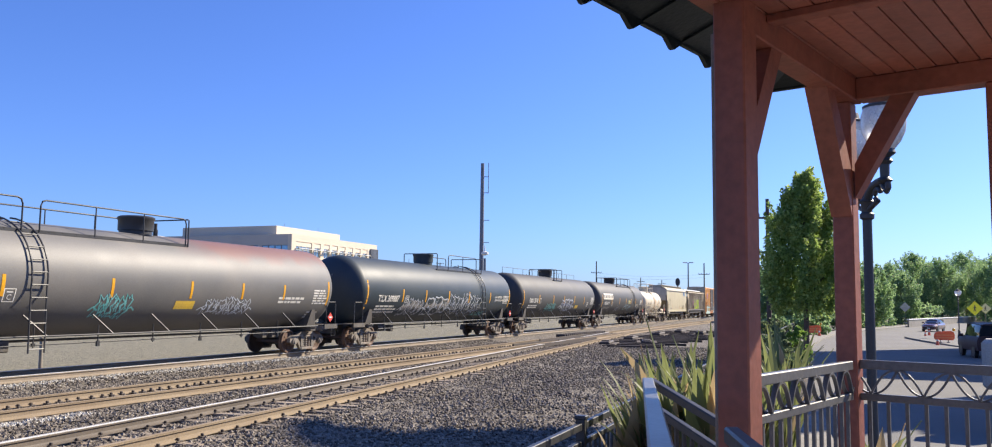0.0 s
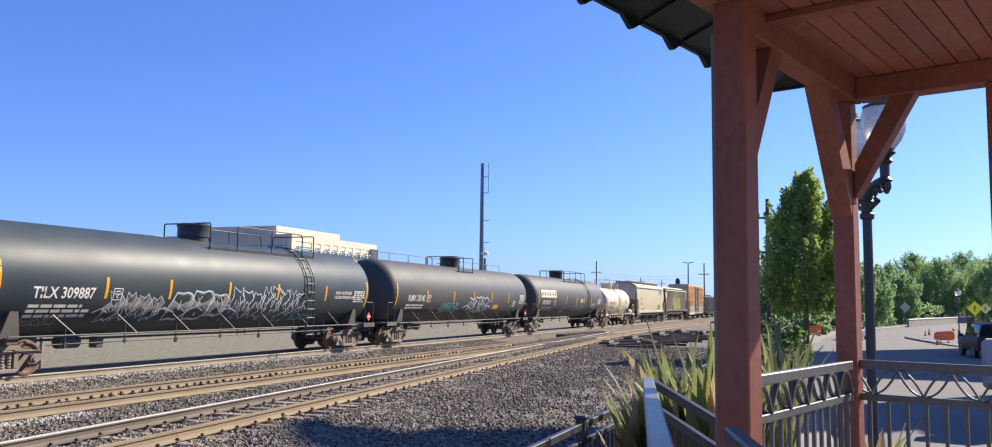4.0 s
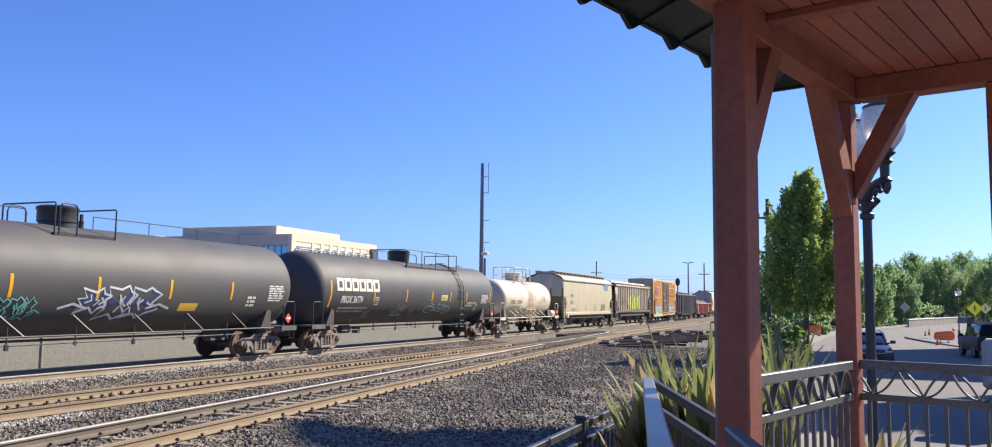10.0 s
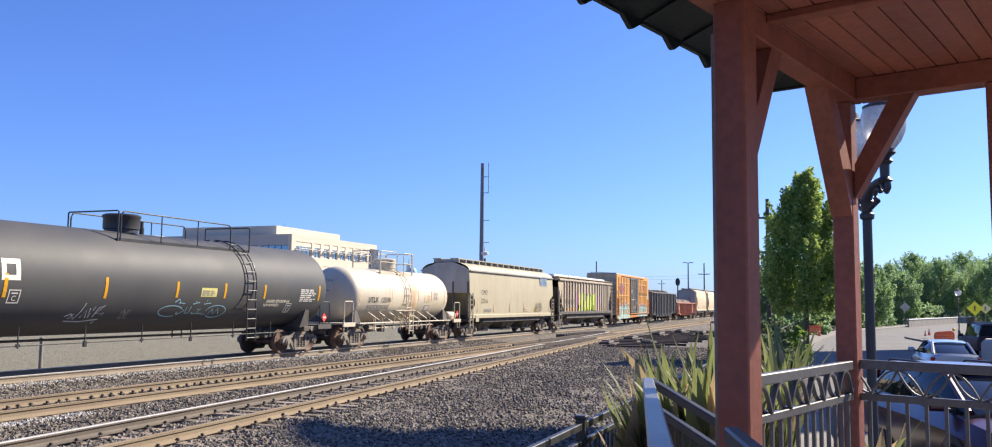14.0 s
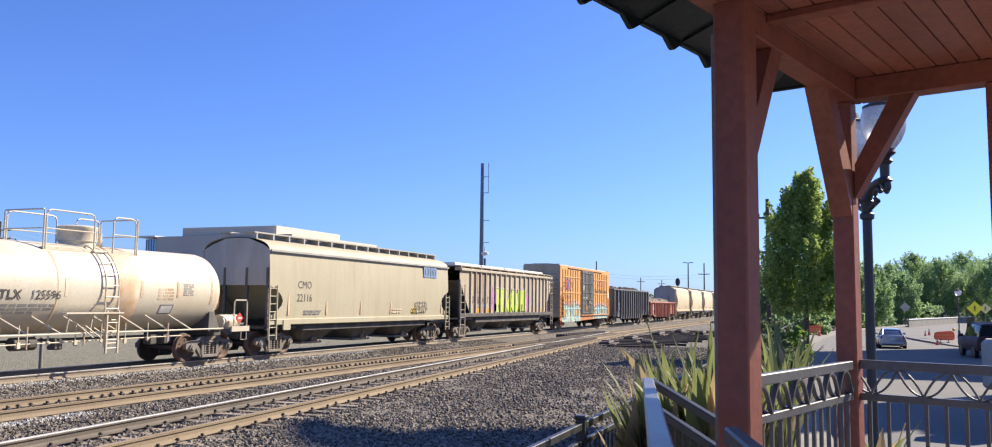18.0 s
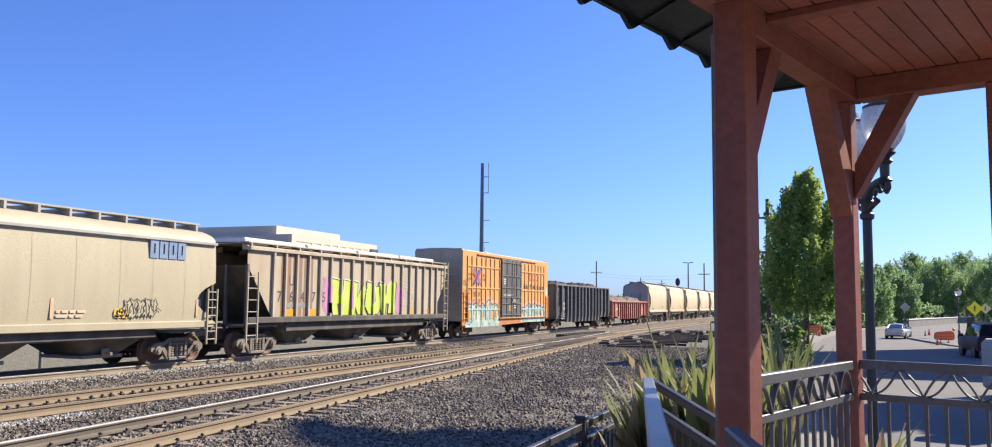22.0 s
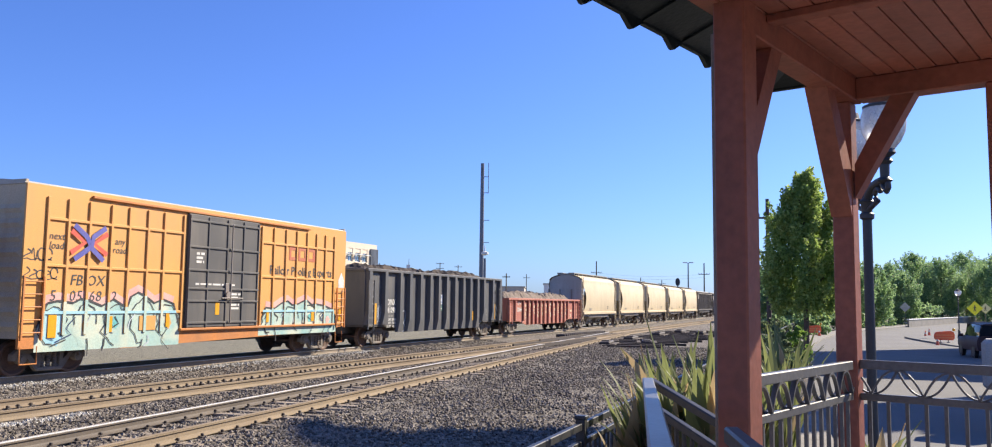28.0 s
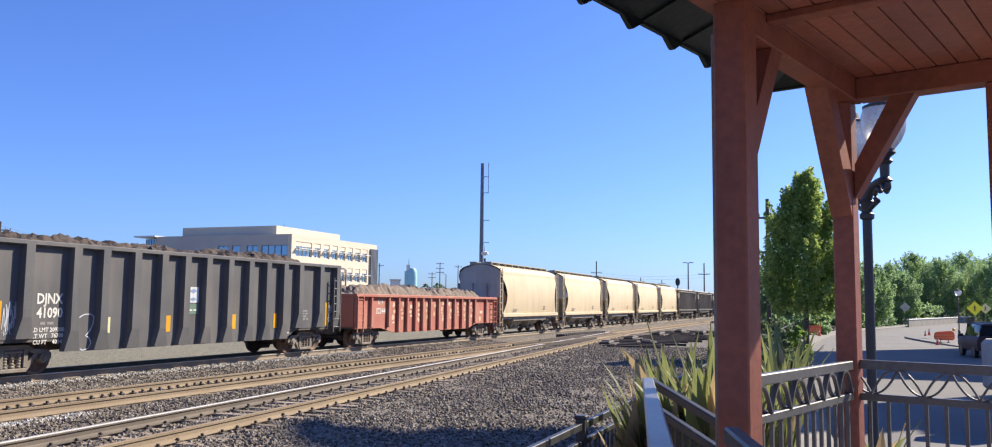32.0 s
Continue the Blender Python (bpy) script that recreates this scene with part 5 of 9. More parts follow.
def hopper_small(x, k):
    half, w, zs, ze, zr = 5.75, 1.6, 1.32, 3.95, 4.5
    car = start_car("tan_covered_hopper", "pale tan round-sided covered hopper car", "hopper car", x, 13.55, 4.75)

    def cut(z):
        return 0.0 if z > 3.75 else 0.75 * math.sin(math.pi * min(1.0, (3.75 - z) / 2.6)) + (0.1 if z < 1.5 else 0)
    part("body", hopper_shell(w, zs, ze, zr, 0.14, half, cut), CREAM_WARM, car, smooth=40)
    for e in (-1, 1):
        g = Geo()
        xs = sorted((e * (half - 0.04), e * (half - 0.12)))
        poly = [(-w + 0.2, 2.4), (-w + 0.2, ze), (-1.1, ze + 0.3), (-0.4, zr - 0.06), (0.4, zr - 0.06), (1.1, ze + 0.3), (w - 0.2, ze), (w - 0.2, 2.4)]
        n = len(poly)
        g.add([(xs[0], y, z) for y, z in poly] + [(xs[1], y, z) for y, z in poly], [tuple(range(n)), tuple(range(n, 2 * n))] + [(i, (i + 1) % n, n + (i + 1) % n, n + i) for i in range(n)])
        part("end_sheet", g, GREY_ROOF, car)
    part("side_sill", hopper_under(car, half, w, zs, 4.75, 2, STEEL_GREY, STEEL_GREY, CREAM_WARM, 3.2), CREAM_WARM, car)
    roof_walk(half, zr, GREY_ROOF, car, 10, -0.5, 0.15)
    for e in (-1, 1):
        part("ladder", ladder(e * (half + 0.1), 0.45, 0.6, ze + 0.3, -w + 0.1, 9), CREAM_WARM, car)
    put = on_side(w - 0.04)
    part("stencil_bars", bars(put, -3.6, -2.4, 2.2, 2.7, 2, 60 + k), LETTER_GREY, car)
    part("stencil_bars", bars(put, -3.8, -2.8, 1.5, 1.7, 2, 70 + k), LETTER_GREY, car)
    part("stencil_bars", bars(put, 2.4, 2.9, 1.6, 1.9, 2, 80 + k), LETTER_DARK, car)


def box_car():
    half, w, zs, ze = 7.76, 1.5, 0.74, 5.0
    car = start_car("orange_box_car", "tall faded orange-yellow box car with a black sliding door", "box car", 60.8, 17.6, 6.4)
    put = on_side(w)
    g = Geo()
    for s in (-1, 1):
        y0, y1 = sorted((s * w, s * (w - 0.06)))
        g.prism([(-half, 1.02), (-half, ze), (half, ze), (half, 1.02)], y0, y1)
    part("side_wall", g, ORANGE, car)
    for e in (-1, 1):
        g = Geo()
        xs = sorted((e * half, e * (half - 0.08)))
        g.box(xs[0], xs[1], -w + 0.06, w - 0.06, 1.0, ze + 0.1)
        part("end_wall", g, BROWN_HOPPER, car, "brown-shaded corrugated end wall")
        for i in range(9):
            g = Geo()
            z = 1.3 + i * 0.38
            x1 = e * (half + 0.05)
            g.add([(e * half, -w + 0.1, z - 0.12), (e * half, w - 0.1, z - 0.12), (x1, w - 0.2, z), (x1, -w + 0.2, z), (e * half, -w + 0.1, z + 0.12), (e * half, w - 0.1, z + 0.12)], [(0, 1, 2, 3), (3, 2, 5, 4), (0, 3, 4), (1, 5, 2)])
            part("end_corrugation", g, BROWN_HOPPER, car)
    g = Geo()
    poly = [(-w + 0.05, ze), (-w + 0.08, ze + 0.05), (-0.6, ze + 0.13), (0.6, ze + 0.13), (w - 0.08, ze + 0.05), (w - 0.05, ze), (w - 0.1, ze - 0.02), (-w + 0.1, ze - 0.02)]
    n = len(poly)
    g.add([(-half - 0.03, y, z) for y, z in poly] + [(half + 0.03, y, z) for y, z in poly], [tuple(range(n)), tuple(range(n, 2 * n))] + [(i, (i + 1) % n, n + (i + 1) % n, n + i) for i in range(n)])
    part("roof", g, GREY_ROOF, car, "grey sheet roof")
    # sills
    g = Geo()
    for s in (-1, 1):
        y0, y1 = sorted((s * (w + 0.01), s * (w - 0.08)))
        g.prism([(-half, 0.74), (-half, 1.02), (half, 1.02), (half, 0.98), (4.9, 0.98), (4.6, 0.8), (-4.4, 0.62), (-4.6, 0.74)], y0, y1)
    part("side_sill", g, ORANGE_LOW, car)
    g = Geo()
    g.box(-half, half, -0.4, 0.4, 0.6, 1.0)
    g.box(-half + 0.1, half - 0.1, -w + 0.1, w - 0.1, 0.98, 1.04)
    part("underframe", g, UNDER, car)
    # posts and belts
    posts = [-7.1, -6.44, -5.73, -4.95, -4.29, -3.55, -2.87, -2.02]
    posts2 = [2.0, 2.72, 3.48, 4.18, 4.87, 5.53, 6.18, 6.85]
    for xx in posts + posts2:
        for s in (-1, 1):
            y0, y1 = sorted((s * w, s * (w + 0.05)))
            part("side_post", Geo().box(xx - 0.05, xx + 0.05, y0, y1, 1.05, 4.72, 0.015), ORANGE, car)
    for a, b in ((-7.15, -1.97), (1.95, 6.9)):
        for z in (1.66, 2.9, 4.14):
            for s in (-1, 1):
                y0, y1 = sorted((s * w, s * (w + 0.045)))
                part("side_belt", Geo().box(a, b, y0, y1, z - 0.04, z + 0.04, 0.012), ORANGE, car)
    g = Geo()
    g.box(-5.7, 5.0, -w - 0.08, -w, 4.82, 4.9, 0.015)
    g.box(-2.1, 6.9, -w - 0.12, -w, 1.06, 1.14, 0.015)
    part("door_track", g, ORANGE_LOW, car)
    # door
    door = part("door", Geo().box(-1.88, 1.72, -w - 0.1, -w + 0.02, 1.15, 4.8, 0.02), DOOR_BLACK, car, "dull black sliding door")
    g = Geo()
    for z in (1.3, 2.0, 2.4, 3.0, 3.75, 4.6):
        g.box(-1.88, 1.72, -w - 0.14, -w - 0.1, z - 0.035, z + 0.035, 0.01)
    for xx in (-1.83, -0.95, 0.0, 0.85, 1.67):
        g.box(xx - 0.035, xx + 0.035, -w - 0.135, -w - 0.1, 1.15, 4.75, 0.01)
    part("door_rib", g, DOOR_BLACK, door)
    g = Geo()
    g.tube([(0.15, -w - 0.19, 1.25), (0.15, -w - 0.19, 4.6)], 0.025)
    g.tube([(-0.3, -w - 0.19, 2.1), (0.8, -w - 0.19, 2.1)], 0.025)
    g.cyl((0.05, -w - 0.2, 2.2), (0.05, -w - 0.13, 2.2), 0.13, n=12)
    g.box(-0.1, 0.2, -w - 0.17, -w - 0.1, 2.25, 2.6, 0.02)
    part("door_latch", g, STEEL_GREY, door)
    part("door_notice", bars(on_side(w + 0.1), -1.5, -1.1, 3.2, 3.6, 3, 90), LETTER_WHITE, door)
    part("door_notice", bars(on_side(w + 0.1), -1.5, 0.5, 2.5, 2.6, 1, 91), LETTER_WHITE, door)
    part("door_notice", bars(on_side(w + 0.1), 0.3, 0.85, 1.7, 2.3, 5, 92), LETTER_WHITE, door)
    part("door_reflector", patch(on_side(w + 0.1), -0.5, -0.3, 1.55, 2.0), REFLECT, door)
    # ladders and steps
    for xx, z1 in ((-half + 0.3, 2.6), (half - 0.42, 2.6)):
        part("ladder", ladder(xx, 0.6, 0.95, z1, -w - 0.08, 5), ORANGE_LOW, car)
        g = Geo().tube([(xx - 0.25, -w, 0.8), (xx - 0.25, -w - 0.02, 0.35), (xx + 0.25, -w - 0.02, 0.35), (xx + 0.25, -w, 0.8)], 0.025)
        part("stirrup_step", g, ORANGE_LOW, car)
    put5 = on_side(w + 0.004)
    lt = letters(put5, "next", -6.78, 3.6, 0.2, slant=0.15)
    lt2 = letters(put5, "load", -6.78, 3.35, 0.2, slant=0.15)
    part("slogan", lt.add(lt2.v, lt2.f), LETTER_DARK, car)
    lt = letters(put5, "any", -4.62, 3.6, 0.2, slant=0.15)
    lt2 = letters(put5, "road", -4.62, 3.35, 0.2, slant=0.15)
    part("slogan", lt.add(lt2.v, lt2.f), LETTER_DARK, car)
    up = on_side(w + 0.052)
    for j, (pts, mt) in enumerate(([[(-0.62, 0.3), (-0.16, 0.0), (-0.62, -0.3)], LOGO_RED], [[(0.62, 0.3), (0.16, 0.0), (0.62, -0.3)], LOGO_RED], [[(-0.54, 0.46), (-0.1, 0.16), (0.1, -0.16), (0.5, -0.47)], LOGO_BLUE], [[(0.54, 0.46), (0.12, 0.18), (0.06, -0.1), (-0.5, -0.47)], LOGO_BLUE])):
        part("cross_logo_stroke", stroke(up, [(a - 5.74, b + 3.57) for a, b in pts], 0.15, 0.004 + 0.003 * j), mt, car, "part of a blue and red crossed logo")
    part("car_mark", letters(put5, "FB OX", -5.7, 2.4, 0.3, slant=0.15), LETTER_DARK, car)
    for text, x in (("5", -6.82), ("05", -6.08), ("68", -5.42), ("2", -4.76)):
        part("car_number", letters(put5, text, x, 1.97, 0.3, slant=0.15, spread=1.1), LETTER_DARK, car)
    block_logo(put5, 3.7, 5.5, 3.58, 4.1, 3, LOGO_RUST, car)
    part("slogan", letters(put5, "Railcar Pooling Experts", 4.6, 3.02, 0.33, bold=0.006, width=0.98), LETTER_DARK, car)
    # sprayed letters over posts and panels: pale bubble shapes with dark edges, and a salmon haze round them
    tops = ([(-7.3, 1.2), (-7.1, 1.66), (-6.96, 1.91), (-6.65, 1.97), (-6.15, 1.92), (-5.9, 2.03), (-5.63, 1.99), (-5.17, 1.84), (-4.75, 2.03), (-4.23, 1.78), (-4.09, 2.12), (-3.83, 2.24), (-3.53, 2.13), (-3.17, 1.93), (-2.8, 2.04), (-2.35, 1.91), (-2.05, 1.2)],
            [(1.95, 1.06), (2.34, 1.79), (2.85, 1.75), (3.3, 1.95), (3.68, 2.03), (4.0, 1.88), (4.34, 1.92), (4.9, 2.09), (5.3, 1.9), (5.62, 1.92), (6.2, 1.86), (6.88, 1.69), (7.1, 1.02)])
    for top, low, n, sd in ((tops[0], 0.64, 5, 7), (tops[1], 0.78, 4, 8)):
        rng = random.Random(sd)
        x0, x1 = top[0][0], top[-1][0]

        def crest(x):
            for p, q in zip(top, top[1:]):
                if p[0] <= x <= q[0]:
                    return p[1] + (q[1] - p[1]) * (x - p[0]) / (q[0] - p[0])
            return low + 0.3
        m = 2 * len(top)
        g = Geo()
        for i in range(m):
            a, b = x0 + (x1 - x0) * i / m, x0 + (x1 - x0) * (i + 1) / m
            g.add([put(a, low, 0.012), put(b, low, 0.012), put(b, crest(b), 0.012), put(a, crest(a), 0.012)], [(0, 1, 2, 3)])
        part("graffiti", g, TAG_CYAN, car, "pale cyan sprayed lettering")
        part("graffiti", stroke(put, [(x, z + 0.11) for x, z in top[1:-1]], 0.24, 0.004), TAG_SALMON, car, "salmon sprayed haze")
        part("graffiti_edge", stroke(put, top, 0.06, 0.026), TAG_BLACK, car)
        # each letter: a jagged inner outline, a lighter heart, drips of darker paint
        step = (x1 - x0) / n
        for i in range(n):
            cx = x0 + step * (i + 0.5)
            zt, zl = crest(cx) - 0.08, low + 0.1
            pts = []
            for q in range(16):
                a = 2 * math.pi * q / 16
                k = 0.46 if q % 2 else 0.37
                pts.append((cx + step * k * (1 + rng.uniform(-0.15, 0.15)) * math.cos(a), (zt + zl) / 2 + (zt - zl) * 0.5 * (1 + rng.uniform(-0.2, 0.08)) * math.sin(a)))
            part("graffiti_letter", Geo().add([put(a, b, 0.016) for a, b in pts], [tuple(range(16))]), rng.choice((TAG_SKY, TAG_CYAN, TAG_CYAN, TAG_PALE if sd == 8 else TAG_SKY)), car)
            part("graffiti_edge", stroke(put, pts[:rng.choice((9, 11, 13))], rng.uniform(0.025, 0.05), 0.03), TAG_BLACK, car)
            hole = [(cx + step * 0.13 * math.cos(q * 1.05) * rng.uniform(0.5, 1.2), (zt + zl) / 2 + 0.22 * math.sin(q * 1.05) * rng.uniform(0.5, 1.2)) for q in range(6)]
            part("graffiti_letter", Geo().add([put(a, b, 0.021) for a, b in hole], [tuple(range(6))]), rng.choice((ORANGE, TAG_CYAN, TAG_TEAL, TAG_SALMON)), car)
            for j in range(3):
                a, z = cx + step * rng.uniform(-0.4, 0.4), rng.uniform(zl + 0.1, zt)
                part("graffiti_edge", stroke(put, [(a, z), (a + rng.uniform(-0.25, 0.25), z - 0.2), (a + rng.uniform(-0.3, 0.3), z - rng.uniform(0.25, 0.5))], rng.uniform(0.02, 0.045), 0.032), rng.choice((TAG_BLACK, TAG_BLACK, TAG_BLUE, TAG_WHITE)), car)
        for xx in posts + posts2:
            if x0 < xx < x1:
                part("painted_post", patch(on_side(w + 0.05), xx - 0.05, xx + 0.05, 1.06, crest(xx), 0.004, 1), TAG_CYAN, car)
        part("painted_belt", patch(on_side(w + 0.045), max(x0 + 0.2, -7.15), min(x1 - 0.2, 6.9), 1.62, 1.70, 0.004, 1), TAG_SKY, car)
    part("graffiti", scribble(put, -7.75, -6.9, 3.0, 3.35, 93, 0.03, 4), LETTER_DARK, car)
    part("graffiti", scribble(put, -7.75, -6.7, 2.5, 2.85, 94, 0.03, 5), LETTER_DARK, car)
    for xx, ww, z0, z1 in ((-6.8, 0.13, 1.0, 1.6), (-4.85, 0.07, 1.1, 1.55), (-2.6, 0.07, 1.2, 1.62), (2.45, 0.07, 1.25, 1.7), (5.35, 0.09, 1.25, 1.7), (7.35, 0.09, 1.25, 1.7)):
        part("reflector", patch(put, xx - ww, xx + ww, z0, z1, 0.038), REFLECT, car)
    part("bare_patch", patch(put, -3.75, -3.1, 1.12, 1.55, 0.036), ORANGE, car, "orange paint left bare in the graffiti")
    g = Geo().add([put(7.25, 2.6, 0.01), put(7.65, 2.6, 0.01), put(7.68, 2.9, 0.01), put(7.45, 3.25, 0.01), put(7.22, 2.9, 0.01)], [(0, 1, 2, 3, 4)])
    part("panel_sign", g, LETTER_WHITE, car)


def heap(x0, x1, w, z0, hgt, seed, mat, name, parent, label):
    rng = random.Random(seed)
    nx, ny = int((x1 - x0) * 6), 14
    vs, fs = [], []
    for i in range(nx + 1):
        for j in range(ny + 1):
            x, y = x0 + (x1 - x0) * i / nx, -w + 2 * w * j / ny
            e = min(1.0, 4 * min(j, ny - j) / ny) * min(1.0, 3.0 * min(i, nx - i) / nx * 3)
            big = 0.5 + 0.5 * noise.noise(Vector((x * 0.5, y * 0.6, seed)))
            z = z0 + hgt * e * (0.35 + 0.75 * big) + 0.14 * noise.noise(Vector((x * 3.1, y * 3.1, seed + 3))) * e + rng.uniform(-0.05, 0.05)
            vs.append((x + rng.uniform(-0.04, 0.04), y, z))
    k = ny + 1
    for i in range(nx):
        for j in range(ny):
            fs.append((i * k + j, i * k + j + 1, (i + 1) * k + j + 1, (i + 1) * k + j))
    return part(name, Geo().add(vs, fs), mat, parent, label)


def gondola_black():
    half, w, zs, ze = 8.33, 1.5, 0.6, 3.5
    car = start_car("black_gondola", "black high-sided gondola heaped with dark scrap", "gondola car", 78.75, 17.86, 6.55)
    g = Geo()
    for s in (-1, 1):
        y0, y1 = sorted((s * (w - 0.1), s * (w - 0.16)))
        g.prism([(-half, 0.98), (-half, ze), (half, ze), (half, 0.98), (5.5, 0.98), (4.7, zs), (-4.7, zs), (-5.5, 0.98)], y0, y1)
    part("side_wall", g, GON_BLACK, car)
    for e in (-1, 1):
        xs = sorted((e * half, e * (half - 0.1)))
        part("end_wall", Geo().box(xs[0], xs[1], -w + 0.16, w - 0.16, 0.98, ze), GON_BLACK, car)
    g = Geo()
    g.box(-half, half, -w + 0.12, w - 0.12, 0.9, 1.0)
    g.box(-half - 0.2, half + 0.2, -0.35, 0.35, 0.6, 0.95)
    part("floor_frame", g, UNDER, car)
    for xx in (-8.1, -6.65, -5.16, -4.16, -2.99, -1.88, -0.87, 0.14, 1.24, 2.35, 3.36, 4.41, 5.43, 6.86, 8.1):
        for s in (-1, 1):
            g = Geo()
            ya, yb = s * (w - 0.1), s * (w + 0.09)
            z0 = 1.0 if abs(xx) > 5.2 else zs + 0.02
            vs = [(xx - 0.17, ya, ze - 0.08), (xx + 0.17, ya, ze - 0.08), (xx + 0.13, yb, ze - 0.08), (xx - 0.13, yb, ze - 0.08),
                  (xx - 0.17, ya, z0 + 0.55), (xx + 0.17, ya, z0 + 0.55), (xx + 0.13, yb, z0 + 0.55), (xx - 0.13, yb, z0 + 0.55),
                  (xx - 0.3, ya, z0), (xx + 0.3, ya, z0), (xx + 0.26, yb - s * 0.05, z0), (xx - 0.26, yb - s * 0.05, z0)]
            g.add(vs, [(0, 1, 2, 3), (2, 3, 7, 6), (1, 2, 6, 5), (3, 0, 4, 7), (6, 7, 11, 10), (5, 6, 10, 9), (7, 4, 8, 11), (8, 9, 10, 11)])
            part("side_rib", g, GON_BLACK, car)
    g = Geo()
    for s in (-1, 1):
        g.box(-half, half, s * (w - 0.03) - 0.09, s * (w - 0.03) + 0.09, ze - 0.1, ze + 0.03, 0.02)
    for e in (-1, 1):
        g.box(e * half - 0.08, e * half + 0.08, -w + 0.1, w - 0.1, ze - 0.1, ze + 0.03, 0.02)
    part("top_rail", g, GON_BLACK, car)
    for e in (-1, 1):
        part("ladder", ladder(e * (half - 0.3), 0.5, 0.8, ze - 0.5, -w - 0.07, 7), GON_BLACK, car)
    heap(-half + 0.2, half - 0.2, w - 0.18, ze - 0.3, 0.75, 11, SCRAP, "scrap_load", car, "dark shredded scrap metal load")
    put2 = on_side(w - 0.1)
    part("car_mark", letters(put2, "DJNX", -5.84, 1.9, 0.27, bold=0.01, width=0.86), LETTER_WHITE, car)
    part("car_number", letters(put2, "41090", -5.82, 1.53, 0.27, bold=0.01, width=0.86), LETTER_WHITE, car)
    lt = letters(put2, "LD LMT 209300", -5.84, 1.16, 0.11, bold=0.004)
    for k, tx in enumerate(("LT WT   76700", "CU FT    4014")):
        q = letters(put2, tx, -5.84, 1.0 - 0.16 * k, 0.11, bold=0.004)
        lt.add(q.v, q.f)
    part("stencil_data", lt, LETTER_WHITE, car)
    part("stencil_bars", bars(put2, -6.1, -5.6, 1.32, 1.44, 1, 94), LETTER_GREY, car)
    part("graffiti", scribble(put2, -7.2, -6.82, 1.05, 1.98, 95, 0.022, 7), TAG_WHITE, car, "white graffiti tag")
    part("graffiti", scribble(put2, 7.62, 7.9, 1.15, 1.95, 98, 0.02, 5), TAG_WHITE, car, "white graffiti tag")
    part("graffiti", stroke(put2, [(-4.86, 1.52), (-4.7, 1.6), (-4.48, 1.61), (-4.36, 1.54), (-4.38, 1.34), (-4.5, 1.12), (-4.62, 1.02), (-4.5, 0.96), (-4.42, 0.82), (-4.5, 0.66), (-4.7, 0.62), (-4.86, 0.7), (-4.92, 0.8)], 0.035, 0.008), TAG_WHITE, car, "white curling graffiti stroke")
    for xx, z0, z1 in ((-7.35, 1.02, 1.96), (-1.47, 1.04, 1.54), (1.68, 1.05, 1.55), (4.04, 1.03, 1.56), (7.51, 1.04, 1.97)):
        part("reflector", patch(put2, xx - 0.1, xx + 0.1, z0, z1, 0.01), REFLECT, car)
    part("faded_reflector", patch(put2, -3.85, -3.77, 1.07, 1.52, 0.01), SIGN_PALE, car)
    part("owner_sign", patch(put2, -0.64, -0.14, 1.94, 2.45, 0.01), PLATE, car, "white and blue owner's sign")
    g = Geo()
    for z0, z1 in ((2.0, 2.12), (2.24, 2.4)):
        g.add([put2(-0.56, (z0 + z1) / 2, 0.016), put2(-0.39, z0, 0.016), put2(-0.22, (z0 + z1) / 2, 0.016), put2(-0.39, z1, 0.016)], [(0, 1, 2, 3)])
    part("owner_sign_diamond", g, FADED_BLUE, car)
    sign = part("green_sign", patch(put2, -0.65, -0.13, 1.58, 1.9, 0.01), surf("green_panel_paint", (0.12, 0.2, 0.15), (0.14, 0.22, 0.17), 3, 0.5, bump=0), car)
    part("sign_writing", bars(put2, -0.6, -0.18, 1.67, 1.74, 1, 99, 0.016), LETTER_WHITE, sign)
    part("stencil_bars", bars(put2, 5.76, 6.2, 1.28, 1.7, 4, 96), LETTER_GREY, car)
    part("stencil_bars", bars(put2, 4.72, 5.0, 0.78, 0.88, 1, 93), LETTER_WHITE, car)


def tag_remains(put, x, w, z0, z1, seed):
    """What is left of a letter: a few ragged blots down one panel."""
    rng = random.Random(seed)
    g = Geo()
    z = z0
    while z < z1:
        h = rng.uniform(0.1, 0.32)
        c = x + rng.uniform(-0.4, 0.4) * w
        n = 9
        ring = [(c + w * rng.uniform(0.25, 0.7) * math.cos(2 * math.pi * i / n), z + h / 2 + h * rng.uniform(0.3, 0.6) * math.sin(2 * math.pi * i / n)) for i in range(n)]
        g.add([put(a, b, 0.006) for a, b in ring], [tuple(range(n))])
        z += h * rng.uniform(0.9, 1.5)
    return g


